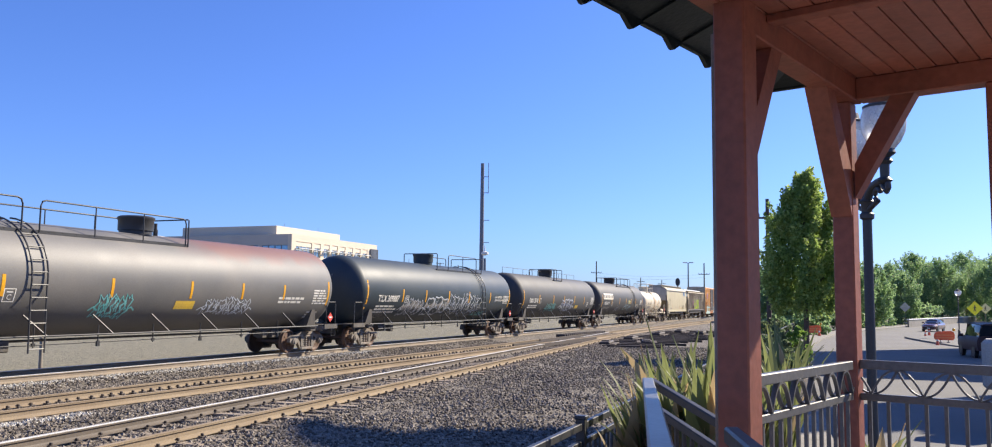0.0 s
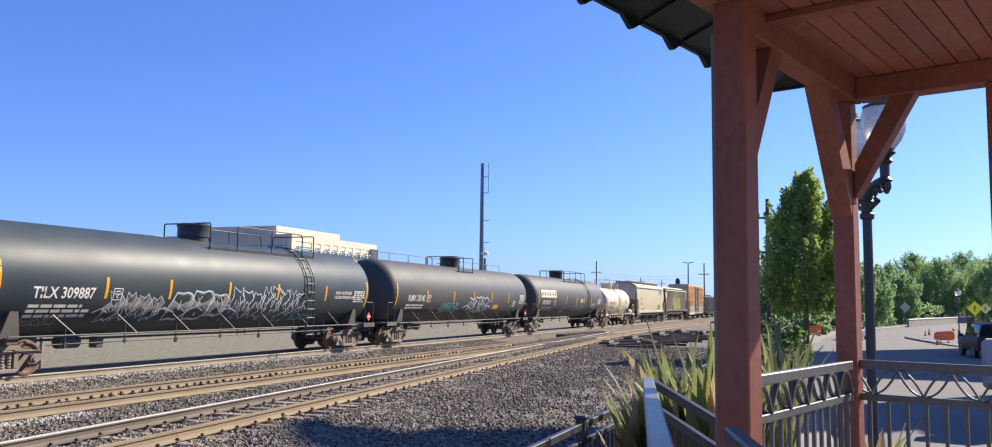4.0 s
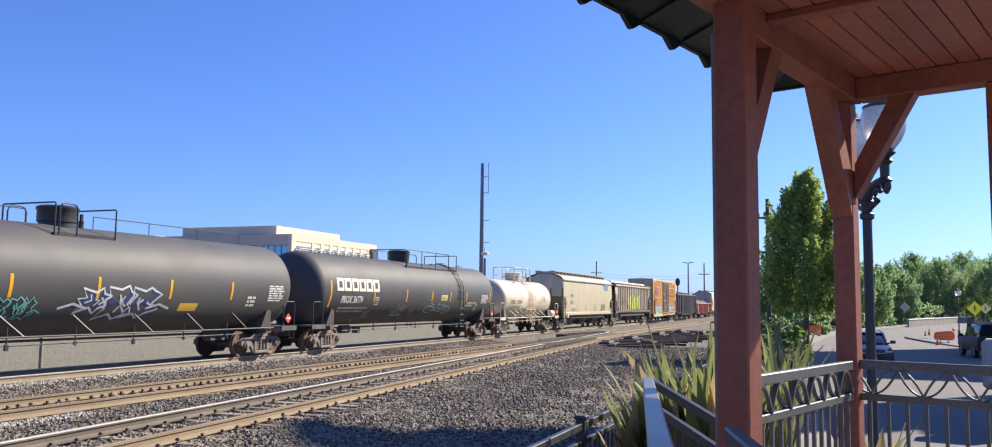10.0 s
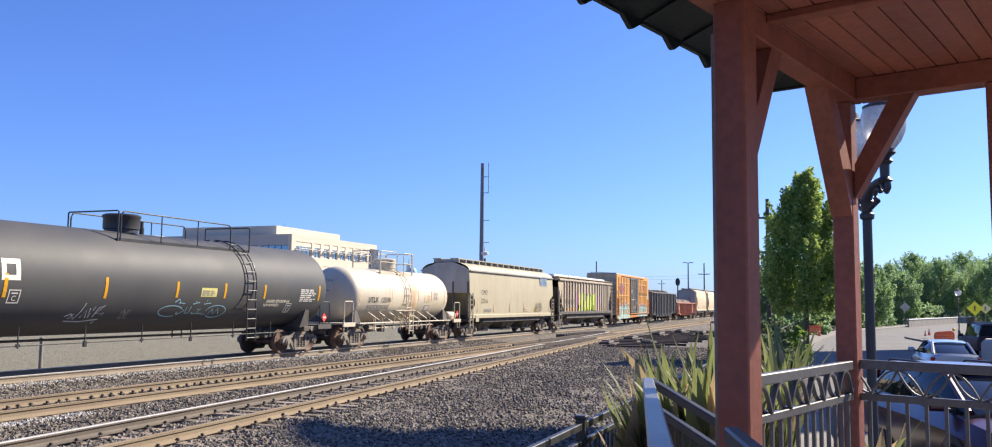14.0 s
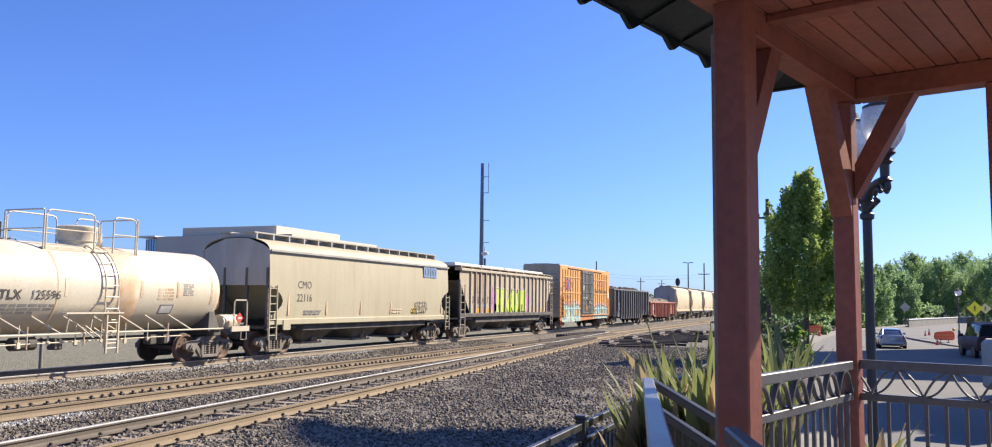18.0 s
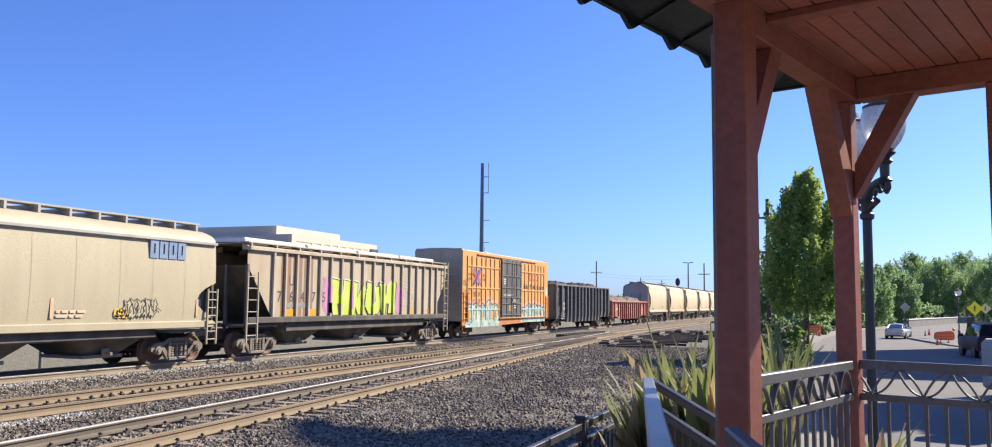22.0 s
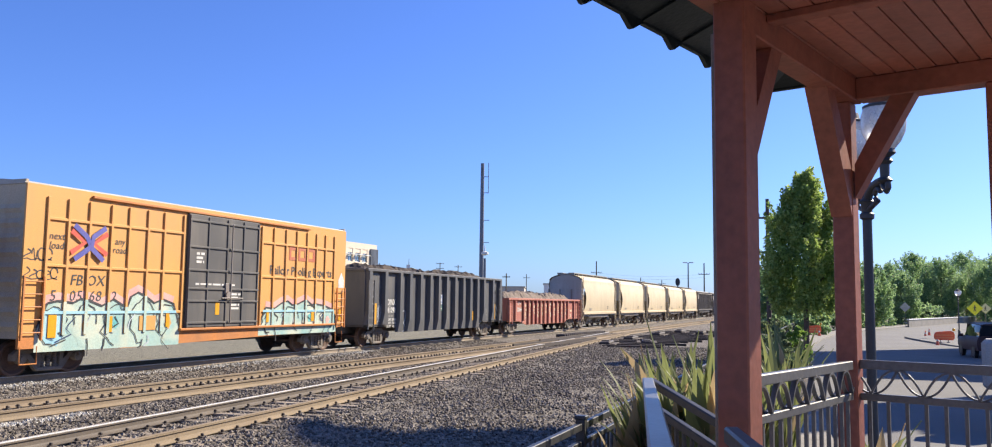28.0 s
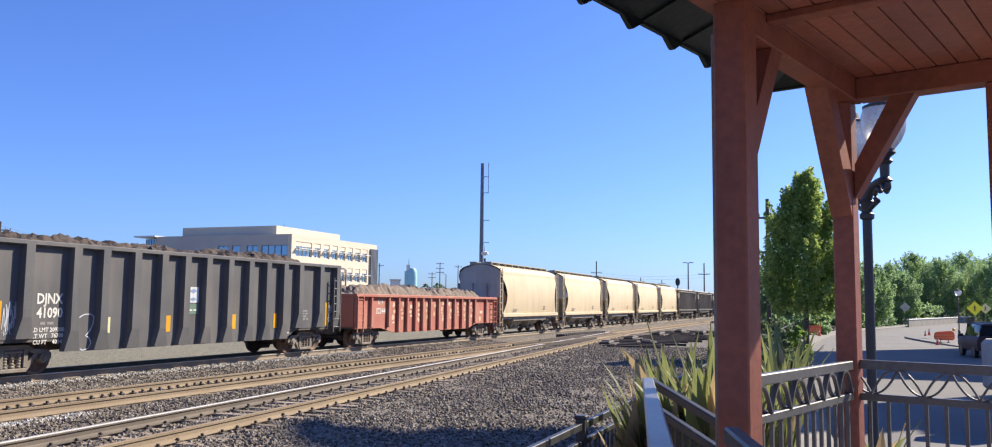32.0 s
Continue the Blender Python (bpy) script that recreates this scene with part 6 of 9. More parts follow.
def gondola_red():
    half, w, zs, ze = 8.42, 1.45, 0.58, 2.36
    car = start_car("red_gondola", "faded oxide-red low gondola heaped with brown scrap", "gondola car", 96.89, 18.04, 6.75)
    g = Geo()
    for s in (-1, 1):
        y0, y1 = sorted((s * (w - 0.1), s * (w - 0.16)))
        g.prism([(-half, 0.84), (-half, ze), (half, ze), (half, 0.84), (5.4, 0.84), (4.2, zs), (-4.6, zs), (-6.0, 0.84)], y0, y1)
    part("side_wall", g, GON_RED, car)
    for e in (-1, 1):
        xs = sorted((e * half, e * (half - 0.1)))
        part("end_wall", Geo().box(xs[0], xs[1], -w + 0.16, w - 0.16, 0.9, ze), GON_RED, car)
    g = Geo()
    g.box(-half, half, -w + 0.12, w - 0.12, 0.84, 0.92)
    g.box(-half - 0.2, half + 0.2, -0.35, 0.35, 0.6, 0.9)
    part("floor_frame", g, UNDER, car)
    ribs = (-8.3, -6.97, -5.34, -4.36, -3.48, -2.6, -1.76, -0.86, 0.12, 1.14, 2.15, 3.17, 4.15, 5.07, 6.81, 8.3)
    for xx in ribs:
        z0 = 0.86 if abs(xx) > 5.0 else zs + 0.02
        for s in (-1, 1):
            y0, y1 = sorted((s * (w - 0.1), s * (w + 0.03)))
            part("side_rib", Geo().box(xx - 0.09, xx + 0.09, y0, y1, z0, ze - 0.1, 0.03), GON_RED, car)
    g = Geo()
    for s in (-1, 1):
        g.box(-half, half, s * (w - 0.03) - 0.09, s * (w - 0.03) + 0.09, ze - 0.12, ze + 0.02, 0.02)
    part("top_rail", g, GON_RED, car)
    for e in (-1, 1):
        part("ladder", ladder(e * (half - 0.35), 0.5, 0.7, ze - 0.1, -w - 0.06, 5), GON_RED, car)
    heap(-half + 0.2, half - 0.2, w - 0.18, ze - 0.2, 0.84, 12, SCRAP_TAN, "scrap_load", car, "brown-grey shredded scrap load")
    put = on_side(w - 0.1)
    part("car_number", letters(put, "32344", -6.0, 1.5, 0.26, bold=0.008), LETTER_WHITE, car)
    part("car_mark", letters(put, "U  P", -6.02, 1.92, 0.19, bold=0.006), LETTER_WHITE, car)
    for k, (a, b) in enumerate(zip(ribs[2:13], ribs[3:14])):
        part("faded_lettering", tag_remains(put, (a + b) / 2 + 0.1, 0.26, 1.0 + 0.15 * (k % 3), 1.95, 100 + k), RUST_BAND, car, "worn tan lettering remains")
    part("faded_lettering", tag_remains(put, 6.1, 0.4, 0.95, 1.5, 115), RUST_BAND, car, "worn tan lettering remains")


tank_grey()
tank_blue()
tank_black()
tank_logo()
tank_white()
hopper_cream()
hopper_ribbed("ribbed_hopper", "rust-streaked brown ribbed hopper car with lime green graffiti", 42.54, 18.72, 7.2, 8.4, BROWN_HOPPER, RIB_GREY, FRAME_WHITE, UNDER, True)
box_car()
gondola_black()
gondola_red()
for k in range(5):
    hopper_small(105.1 + 13.55 * (k + 0.5), k)
d0 = hopper_ribbed("dark_ribbed_hopper", "soot-dark ribbed hopper car far down the train", 172.85 + 9.4, 18.8, 7.2, 8.5, DARK_HOPPER, DARK_HOPPER, GREY_ROOF, UNDER, False, False)
for k in range(1, 9):
    xk = 172.85 + 18.8 * (k + 0.5)
    CARS.append((copy_thing(d0, pose(xk, TRACK_Y, 0)), xk))

# ---- ground and tracks ----
TRACK2_Y = 14.72
SLOPE = 0.079


def track1_y(x):
    return 10.23 + SLOPE * (x - 8.87)



def lot_z(x):
    """The lot falls gently away from the platform."""
    return -0.2 - 0.0105 * min(x, 75.0)



def ground_z(x, y):
    """Height of the ground sheet: ballast crown by the tracks, a shoulder down to the fence, the yard beyond."""
    if y < 2.0:
        return -1.5
    if y < 3.0:
        return -1.5 + 0.88 * (y - 2.0)
    if y < 6.5:
        return -0.62 + 0.32 * (y - 3.0) / 3.5
    if y < 22.5:
        z = -0.30
        for mid, half, crown in ((track1_y(x), 1.55, -0.222), (TRACK2_Y, 1.9, -0.20), (TRACK_Y, 1.7, -0.195)):
            d = abs(y - mid)
            if d < half + 0.6:
                z = max(z, crown - max(0.0, d - half) * 0.18)
        return z
    if y < 23.4:
        return -0.30 - 0.24 * (y - 22.5) / 0.9
    return -0.54


def build_ground():
    xs = [-900, -300, -60, -20] + [x * 0.5 for x in range(-10, 161)] + [90, 110, 140, 200, 300, 500, 900, 1600, 2600]
    ys = [-1500, -600, -200, -60, -20, 0, 2.0, 2.5] + [3 + 0.25 * i for i in range(96)] + [32, 40, 60, 90, 140, 250, 500, 900, 1600]
    vs = [(x, y, ground_z(x, y) + (0.035 * noise.noise(Vector((x * 0.9, y * 0.9, 0))) + 0.03 * noise.noise(Vector((x * 0.25, y * 0.3, 4))) if -5 < x < 80 and 3 < y < 26 else 0)) for x in xs for y in ys]
    k = len(ys)
    fs = [(i * k + j, (i + 1) * k + j, (i + 1) * k + j + 1, i * k + j + 1) for i in range(len(xs) - 1) for j in range(k - 1)]
    me = flat_mesh("ground", vs, fs, GROUND)
    me.shade_smooth()
    tagged(new("ground", me), "grey ballast and tan gravel railway ground", "ground", kind="structure")


build_ground()


def rail_profile():
    h = 0.178
    half = [(0.07, -h), (0.07, -h + 0.012), (0.02, -h + 0.03), (0.012, -h + 0.06), (0.012, -0.045), (0.036, -0.035), (0.036, -0.006), (0.03, 0.0)]
    return half + [(-y, z) for y, z in reversed(half)]


def build_rail(name, x0, y0, x1, y1, mat, label, bright=True):
    """A rail between two points; the running surface is a part of its own."""
    prof = rail_profile()
    d = Vector((x1 - x0, y1 - y0, 0))
    ang = math.atan2(d.y, d.x)
    ob = thing(name, label, "rail", "rails of the tracks", "structure", pose(x0, y0, 0, 0, 0, math.degrees(ang)))
    n = len(prof)
    L = d.length
    g = Geo().add([(0, y, z) for y, z in prof] + [(L, y, z) for y, z in prof], [tuple(range(n)), tuple(range(n, 2 * n))] + [(i, (i + 1) % n, n + (i + 1) % n, n + i) for i in range(n)])
    part("rail_body", g, mat, ob)
    # bright heads get the pale colour that stands in for reflected sky
    part("rail_head", Geo().box(0, L, -0.0385, 0.0385, -0.014, 0.004, 0.003), RAIL_TOP if bright else mat, ob, "polished running surface")
    return ob


for s in (-0.7525, 0.7525):
    build_rail("rail", -60, TRACK_Y + s, 900, TRACK_Y + s, RAIL_DULL, "dull brown steel rail under the train", True)
    build_rail("rail", -60, TRACK2_Y + s, 900, TRACK2_Y + s, RAIL_SIDE, "tan rusty steel rail of the middle track", False)
    build_rail("rail", -20, track1_y(-20) + s, 62, track1_y(62) + s, RAIL_SIDE if s < 0 else RAIL_DARK, "bright-topped rail of the crossover track", s > 0)

TIE_GEO = Geo().box(-0.115, 0.115, -1.3, 1.3, -0.36, -0.182, 0.015)
TIE_MESH = TIE_GEO.mesh("tie", TIE)
CLIP_GEO = Geo()
for s in (-0.7525, 0.7525):
    for e in (-1, 1):
        CLIP_GEO.box(-0.075, 0.075, s + e * 0.10 - 0.035, s + e * 0.10 + 0.035, -0.182, -0.158, 0.006)
        CLIP_GEO.box(-0.022, 0.022, s + e * 0.08 - 0.025, s + e * 0.08 + 0.025, -0.16, -0.115, 0.008)
CLIP_MESH = CLIP_GEO.mesh("tie_plate", CLIP)
CLIP_FAR = Geo()
for e in (-0.15, 0.15):
    CLIP_FAR.box(e - 0.055, e + 0.055, 0.6, 0.69, -0.182, -0.14, 0.012)
    CLIP_FAR.box(e - 0.028, e + 0.028, 0.635, 0.7, -0.142, -0.1, 0.012)
CLIP_FAR_MESH = CLIP_FAR.mesh("tie_plate", CLIP)


def build_ties(label, count, x0, pitch, fy, turn, clips=CLIP_MESH):
    bed = thing("tie_row", label, "railway ties", "ties of the tracks", "structure")
    rng = random.Random(int(x0 * 10) + count)
    for i in range(count):
        x = x0 + i * pitch + rng.uniform(-0.04, 0.04)
        m = pose(x, fy(x) + rng.uniform(-0.06, 0.06), rng.uniform(-0.02, 0.01), 0, 0, turn + rng.uniform(-1.5, 1.5))
        t = part("tie", TIE_MESH, None, bed, m=m)
        if clips:
            part("tie_plate", clips, None, t)
    return bed


build_ties("weathered timber ties of the crossover track", 110, 2.0, 0.52, track1_y, math.degrees(math.atan(SLOPE)))
build_ties("grey timber ties of the middle track", 100, 4.0, 0.6, lambda x: TRACK2_Y, 0, CLIP_FAR_MESH)
build_ties("dusty timber ties under the train", 60, 8.0, 0.6, lambda x: TRACK_Y, 0, None)
# long switch timbers and point rails where the crossover joins
sw = thing("switch_timbers", "long dark switch timbers with guard rails", "railway switch", kind="structure")
for i in range(17):
    part("switch_timber", Geo().box(-0.14, 0.14, -2.9, 2.9, -0.4, -0.17, 0.015), POLE_WOOD, sw, m=pose(46 + i * 1.9, 11.2 - 0.06 * i + 0.5 * math.sin(i * 2.3), 0, 0, 0, 4))
for a, b in ((40, 52), (46, 60)):
    for s in (-0.55, 0.55):
        g = Geo().box(a, b, -0.04, 0.04, -0.15, 0.02)
        part("guard_rail", g, CLIP, sw, m=pose(0, TRACK2_Y + s - (0.6 if a == 40 else 0), 0))
# toothed frog casting, cranks and covers of the switch
comb = thing("switch_frog", "dark toothed switch frog casting between the rails", "railway switch", m=pose(56.7, 15.75, 0, 0, 0, -3))
part("casting", Geo().box(-4.5, 4.5, -0.2, 0.2, -0.2, 0.03, 0.03), CLIP, comb)
for i in range(22):
    part("chock", Geo().box(-0.1, 0.1, -0.3, 0.3, -0.16, 0.1, 0.02), CLIP, comb, m=pose(-4.3 + i * 0.41, 0, 0))


def switch_machine(x, y, w, h, a):
    m = thing("switch_machine", "dark iron switch machine on long timbers", "switch machine", "switch machines", m=pose(x, y, -0.25, 0, 0, a))
    h *= 0.6
    part("case", Geo().box(-w, w, -0.3, 0.3, 0, h, 0.05), CLIP, m)
    part("cover", Geo().box(-w * 0.5, w * 0.3, -0.22, 0.22, h, h + 0.06, 0.03), CLIP, m)
    part("crank_rod", Geo().cyl((w, 0, 0.12), (w + 0.9, 0.5, 0.12), 0.04, n=6), CLIP, m)
    for y in (-0.48, 0.48):
        part("timber", Geo().box(-w - 0.15, w + 0.15, y - 0.12, y + 0.12, -0.1, 0.1, 0.015), POLE_WOOD, m)


SWITCHES = ((48.0, 11.9, 1.3, 0.34, 8), (55.4, 12.1, 1.3, 0.36, 4), (64.0, 11.9, 1.5, 0.4, 3), (71.5, 11.5, 1.5, 0.4, 2), (51.0, 10.2, 1.2, 0.3, 12), (70.0, 7.0, 1.6, 0.7, 6), (76.0, 8.5, 1.8, 0.6, 3), (67.0, 9.2, 1.4, 0.5, 3))
for row in SWITCHES:
    switch_machine(*row)


def build_stones():
    """Loose ballast stones round the nearest tracks."""
    rng = np.random.RandomState(3)
    base = np.array([(1, 0, 0), (-0.9, 0.2, 0.1), (0, 1, 0), (0.1, -1, 0.1), (0.1, 0, 0.85), (0, 0.1, -0.6)])
    tri = np.array([(0, 2, 4), (2, 1, 4), (1, 3, 4), (3, 0, 4), (2, 0, 5), (1, 2, 5), (3, 1, 5), (0, 3, 5)])
    n = 95000
    x = 8.0 + 40 * rng.rand(n) ** 1.7
    y = 3.6 + rng.rand(n) * 16.0
    # a pale spill of stones beside the farthest track
    m0 = 3500
    x[:m0] = 14.0 + 20 * rng.rand(m0)
    y[:m0] = 19.22 + 0.2 * rng.randn(m0)
    x[m0:m0 + 500], y[m0:m0 + 500] = 10.6 + 2.2 * rng.rand(500), 13.2 + 0.5 * rng.rand(500)
    dc = np.minimum(np.abs(np.abs(y - (10.23 + SLOPE * (x - 8.87))) - 0.7525), np.minimum(np.abs(np.abs(y - TRACK2_Y) - 0.7525), np.abs(np.abs(y - TRACK_Y) - 0.7525)))
    keep = dc > np.where(np.abs(y - TRACK2_Y) < 1.3, 0.3, 0.17)
    pale = (np.arange(n) < m0 + 500)[keep]
    x, y = x[keep], y[keep]
    n = len(x)
    z = np.array([ground_z(a, b) for a, b in zip(x, y)]) + rng.uniform(-0.01, 0.035, n)
    sz = rng.uniform(0.022, 0.05, n)
    ang = rng.rand(n) * 6.28
    v = base[None] * (0.7 + 0.6 * rng.rand(n, 6, 1)) * sz[:, None, None]
    c, s = np.cos(ang)[:, None], np.sin(ang)[:, None]
    vx, vy = v[:, :, 0] * c - v[:, :, 1] * s, v[:, :, 0] * s + v[:, :, 1] * c
    P = np.stack([vx + x[:, None], vy + y[:, None], v[:, :, 2] + z[:, None]], 2).reshape(-1, 3)
    F = (tri[None] + 6 * np.arange(n)[:, None, None]).reshape(-1, 3)
    m = bpy.data.materials.new("crushed_stone")
    m.use_nodes = True
    nd, k = m.node_tree.nodes, m.node_tree.links
    ge = nd.new("ShaderNodeNewGeometry")
    rp = nd.new("ShaderNodeValToRGB")
    e = rp.color_ramp.elements
    e[0].color, e[1].color = (0.068, 0.057, 0.046, 1), (0.34, 0.295, 0.233, 1)
    e.new(0.45).color = (0.16, 0.135, 0.108, 1)
    e.new(0.85).color = (0.245, 0.21, 0.168, 1)
    k.new(ge.outputs["Random Per Island"], rp.inputs["Fac"])
    k.new(rp.outputs["Color"], nd["Principled BSDF"].inputs["Base Color"])
    nd["Principled BSDF"].inputs["Roughness"].default_value = 0.9
    sel = np.repeat(pale, 8)
    me = flat_mesh("ballast_stones", P.tolist(), F[~sel].tolist(), m)
    tagged(new("ballast_stones", me), "loose grey crushed ballast stones", "ballast", kind="stuff")
    me = flat_mesh("pale_stones", P.tolist(), F[sel].tolist(), surf("pale_crushed_stone", (0.5, 0.48, 0.42), (0.36, 0.34, 0.3), 9.0, 0.9, bump=0.3))
    tagged(new("pale_stones", me), "pale dusty stones along the track bed", "ballast", kind="stuff")


build_stones()


# ---- parking lot side ----
def slab(name, poly, z0, z1, mat, label, cat, kind="structure"):
    n = len(poly)
    g = Geo().add([(x, y, z0) for x, y in poly] + [(x, y, z1) for x, y in poly], [tuple(range(n)), tuple(range(n, 2 * n))] + [(i, (i + 1) % n, n + (i + 1) % n, n + i) for i in range(n)])
    return solo(name, g, mat, label, cat, kind=kind)


def sloped(name, rows, dz, mat, label, cat):
    """A sheet with thickness that follows the fall of the lot; rows: (x, y low, y high)."""
    vs = [(x, y, lot_z(x) + d) for x, y0, y1 in rows for d in (dz, -0.5) for y in (y0, y1)]
    fs = []
    for i in range(len(rows) - 1):
        a, b = 4 * i, 4 * i + 4
        fs += [(a, a + 1, b + 1, b), (a + 2, b + 2, b + 3, a + 3), (a, b, b + 2, a + 2), (a + 1, a + 3, b + 3, b + 1)]
    fs += [(0, 2, 3, 1), tuple(4 * (len(rows) - 1) + k for k in (0, 1, 3, 2))]
    return solo(name, Geo().add(vs, fs), mat, label, cat, kind="structure")


sloped("parking_lot", [(-30, -60, -5.5), (3.0, -200, -4.0), (6.5, -200, -1.7), (12, -200, -0.2), (30, -200, 0.6), (60.7, -200, 1.4), (84, -200, 0.6), (102.7, -200, -1.24), (122.6, -200, -5.35), (146, -200, -11), (253, -200, -39), (420, -260, -85)], 0.0, ASPHALT, "sun-bleached grey asphalt lot and road", "road")
sloped("pavement", [(12, -0.2, 1.6), (30, 0.6, 2.3), (60.7, 1.4, 2.7), (84, 0.6, 2.5), (102.7, -1.24, 1.2), (122.6, -5.35, -3.0), (146, -11, -8.6), (253, -39, -35)], 0.14, PAVING, "worn grey pavement with a kerb", "pavement")
sloped("traffic_island", [(72, -26, -10.2), (74.8, -26, -9.1), (84, -26, -7.9), (92, -26, -7.1), (94.8, -26, -7.0), (98, -26, -9.2), (103, -26, -12.5), (116, -26, -17)], 0.15, ASPHALT, "kerbed grey traffic island", "kerb")
rw = thing("road_wall", "low tan wall with a white cap beside the road", "wall", kind="structure", m=pose(146.5, -11.4, lot_z(127) + 0.1, 0, 0, -14.6))
part("wall_body", Geo().box(0, 110, -0.12, 0.12, -0.5, 1.0, 0.02), PAVING, rw)
part("wall_cap", Geo().box(-0.1, 110.1, -0.2, 0.2, 1.0, 1.16, 0.03), FRAME_WHITE, rw, "white coping")


# unseen blocks added beyond the lot to cast shadows on lot and ballast
def shade_caster(x0, x1, y0, y1, h, label):
    b = thing("lot_building", label, "building", "buildings beside the lot", m=pose((x0 + x1) / 2, (y0 + y1) / 2, lot_z(x0)))
    w, d = (x1 - x0) / 2, (y1 - y0) / 2
    part("wall", Geo().box(-w, w, -d, d, -0.3, h - 0.3), BUILDING_GREY, b)
    part("roof", Geo().box(-w - 0.2, w + 0.2, -d - 0.2, d + 0.2, h - 0.3, h, 0.03), GREY_ROOF, b)
    return b


shade_caster(53.3, 77.3, -31, -13.2, 17.0, "unseen plain grey block added to shade the lot")
tall = shade_caster(35.9, 38.8, -14, -11.6, 22.6, "tall unseen grey block with a slanting bar, added to shade the ballast")
# bar shaped to throw the slanting shadow edge on the ballast
part("shadow_bar", Geo().prism([(-0.15, 22.2), (1.25, 22.95), (3.55, 24.6), (4.8, 25.7), (4.35, 25.95), (2.95, 25.35), (-0.15, 23.6)], 0.5, 1.1), GREY_ROOF, tall)
shade_caster(31.9, 36.7, -14, -11.6, 12.0, "low unseen grey block added for shade on the lot")
shade_caster(20.8, 29.1, -14, -11.6, 11.5, "second low unseen grey block added for shade on the lot")


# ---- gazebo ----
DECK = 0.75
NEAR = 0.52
# railing grid, drawn larger, is scaled about the camera's eye to fit its view
EYE_POINT = Vector((0.0, 0.0, 2.0565))
SHRINK = Matrix.Translation(EYE_POINT) @ Matrix.Scale(NEAR, 4) @ Matrix.Translation(-EYE_POINT)


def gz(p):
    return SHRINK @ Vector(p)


slab("deck", [(-5, 3.0), (3.4, 1.0), (5.3, 0.1), (5.2, -0.4), (4.4, -3.2), (-5, -4.5)], -0.9, DECK, CONCRETE, "pale concrete gazebo floor", "floor")
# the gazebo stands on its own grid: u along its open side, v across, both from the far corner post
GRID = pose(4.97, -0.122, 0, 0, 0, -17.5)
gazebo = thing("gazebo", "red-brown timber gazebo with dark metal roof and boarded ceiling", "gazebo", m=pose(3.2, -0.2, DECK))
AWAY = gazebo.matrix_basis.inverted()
BEAM_Z, BEAM_TOP, EAVE_Z = 3.17, 3.29, 3.41
U_EAVE, V_EAVE, V_RIDGE, U_BACK = 0.44, 0.60, -1.45, -7.2
POST = 0.066


def wood(name, geo, mat, m=None, label="", smooth=None):
    return part(name, geo.moved(AWAY @ GRID @ (m or Matrix.Identity(4))), mat, gazebo, label, smooth)


def roof_z(u, v):
    """Underside of the hipped roof."""
    return EAVE_Z + 0.012 + 0.36 * max(0.0, min(V_EAVE - v, U_EAVE - u, v - 2 * V_RIDGE + V_EAVE))


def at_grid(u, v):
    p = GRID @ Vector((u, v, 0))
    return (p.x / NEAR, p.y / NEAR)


for cu, cv, q in ((-1.52, 0.0, POST), (0.0, 0.026, 0.054), (0.0, -0.74, POST), (-6.6, 0.0, POST), (-6.6, -2.9, POST), (0.0, -2.9, POST), (-1.52, -2.9, POST)):
    wood("column", Geo().box(cu - q, cu + q, cv - q, cv + q, DECK + 0.001, BEAM_Z if cu > -1 else BEAM_TOP + 0.25, 0.007), REDWOOD)
    wood("column_foot", Geo().box(cu - q - 0.02, cu + q + 0.02, cv - q - 0.02, cv + q + 0.02, DECK + 0.001, DECK + 0.05, 0.005), IRON)
wood("corner_trim", Geo().box(-1.57, -1.545, POST + 0.001, POST + 0.017, DECK + 0.05, BEAM_Z, 0.003), STEEL_GREY, None, "thin grey corner trim")
for box in ((-1.453, 0.06, -0.06, 0.06), (-6.7, 0.06, -2.96, -2.84), (-0.06, 0.06, -2.84, -0.06), (-6.66, -6.54, -2.84, -0.06)):
    wood("beam", Geo().box(*box, BEAM_Z, BEAM_TOP, 0.006), REDWOOD)


wood("ceiling_batten", Geo().box(-1.33, -1.25, -2.84, -0.061, BEAM_TOP - 0.035, BEAM_TOP, 0.004), REDWOOD)


def brace(cu, cv, turn, low, high, near, far, w=0.1):
    """A knee brace from a post up to the beam; low and high: its foot on the post, near and far: its head along the beam."""
    g = Geo().prism([(POST - 0.01, low), (POST - 0.01, high), (near, BEAM_Z + 0.01), (far, BEAM_Z + 0.01)], -w / 2, w / 2)
    wood("knee_brace", g, REDWOOD, pose(cu, cv, 0, 0, 0, turn))


brace(-1.52, 0.0, 0, 2.60, 2.80, 0.28, 0.40)
brace(-0.012, 0.026, 180, 2.54, 2.80, 0.31, 0.44, 0.11)
brace(0.0, 0.014, -90, 2.64, 2.82, 0.25, 0.37)
brace(0.0, -2.9, 90, 2.66, 2.84, 0.25, 0.37)


def roof_strip(name, along, cross, lift, thick, mat, label):
    """A sheet from the eave up to the hip or ridge, lying on the slope; along: its two edges, cross: a function to u and v."""
    a, b = along
    vs, fs = [], []
    n = 8
    for i in range(n + 1):
        for e in (a, b):
            u, v = cross(e, i / n)
            z = roof_z(u, v) + lift
            vs += [(u, v, z), (u, v, z + thick)]
    for i in range(n):
        o = 4 * i
        fs += [(o, o + 4, o + 6, o + 2), (o + 1, o + 3, o + 7, o + 5), (o, o + 1, o + 5, o + 4), (o + 2, o + 6, o + 7, o + 3)]
    fs += [(0, 2, 3, 1), (4 * n, 4 * n + 1, 4 * n + 3, 4 * n + 2)]
    wood(name, Geo().add(vs, fs), mat, None, label)


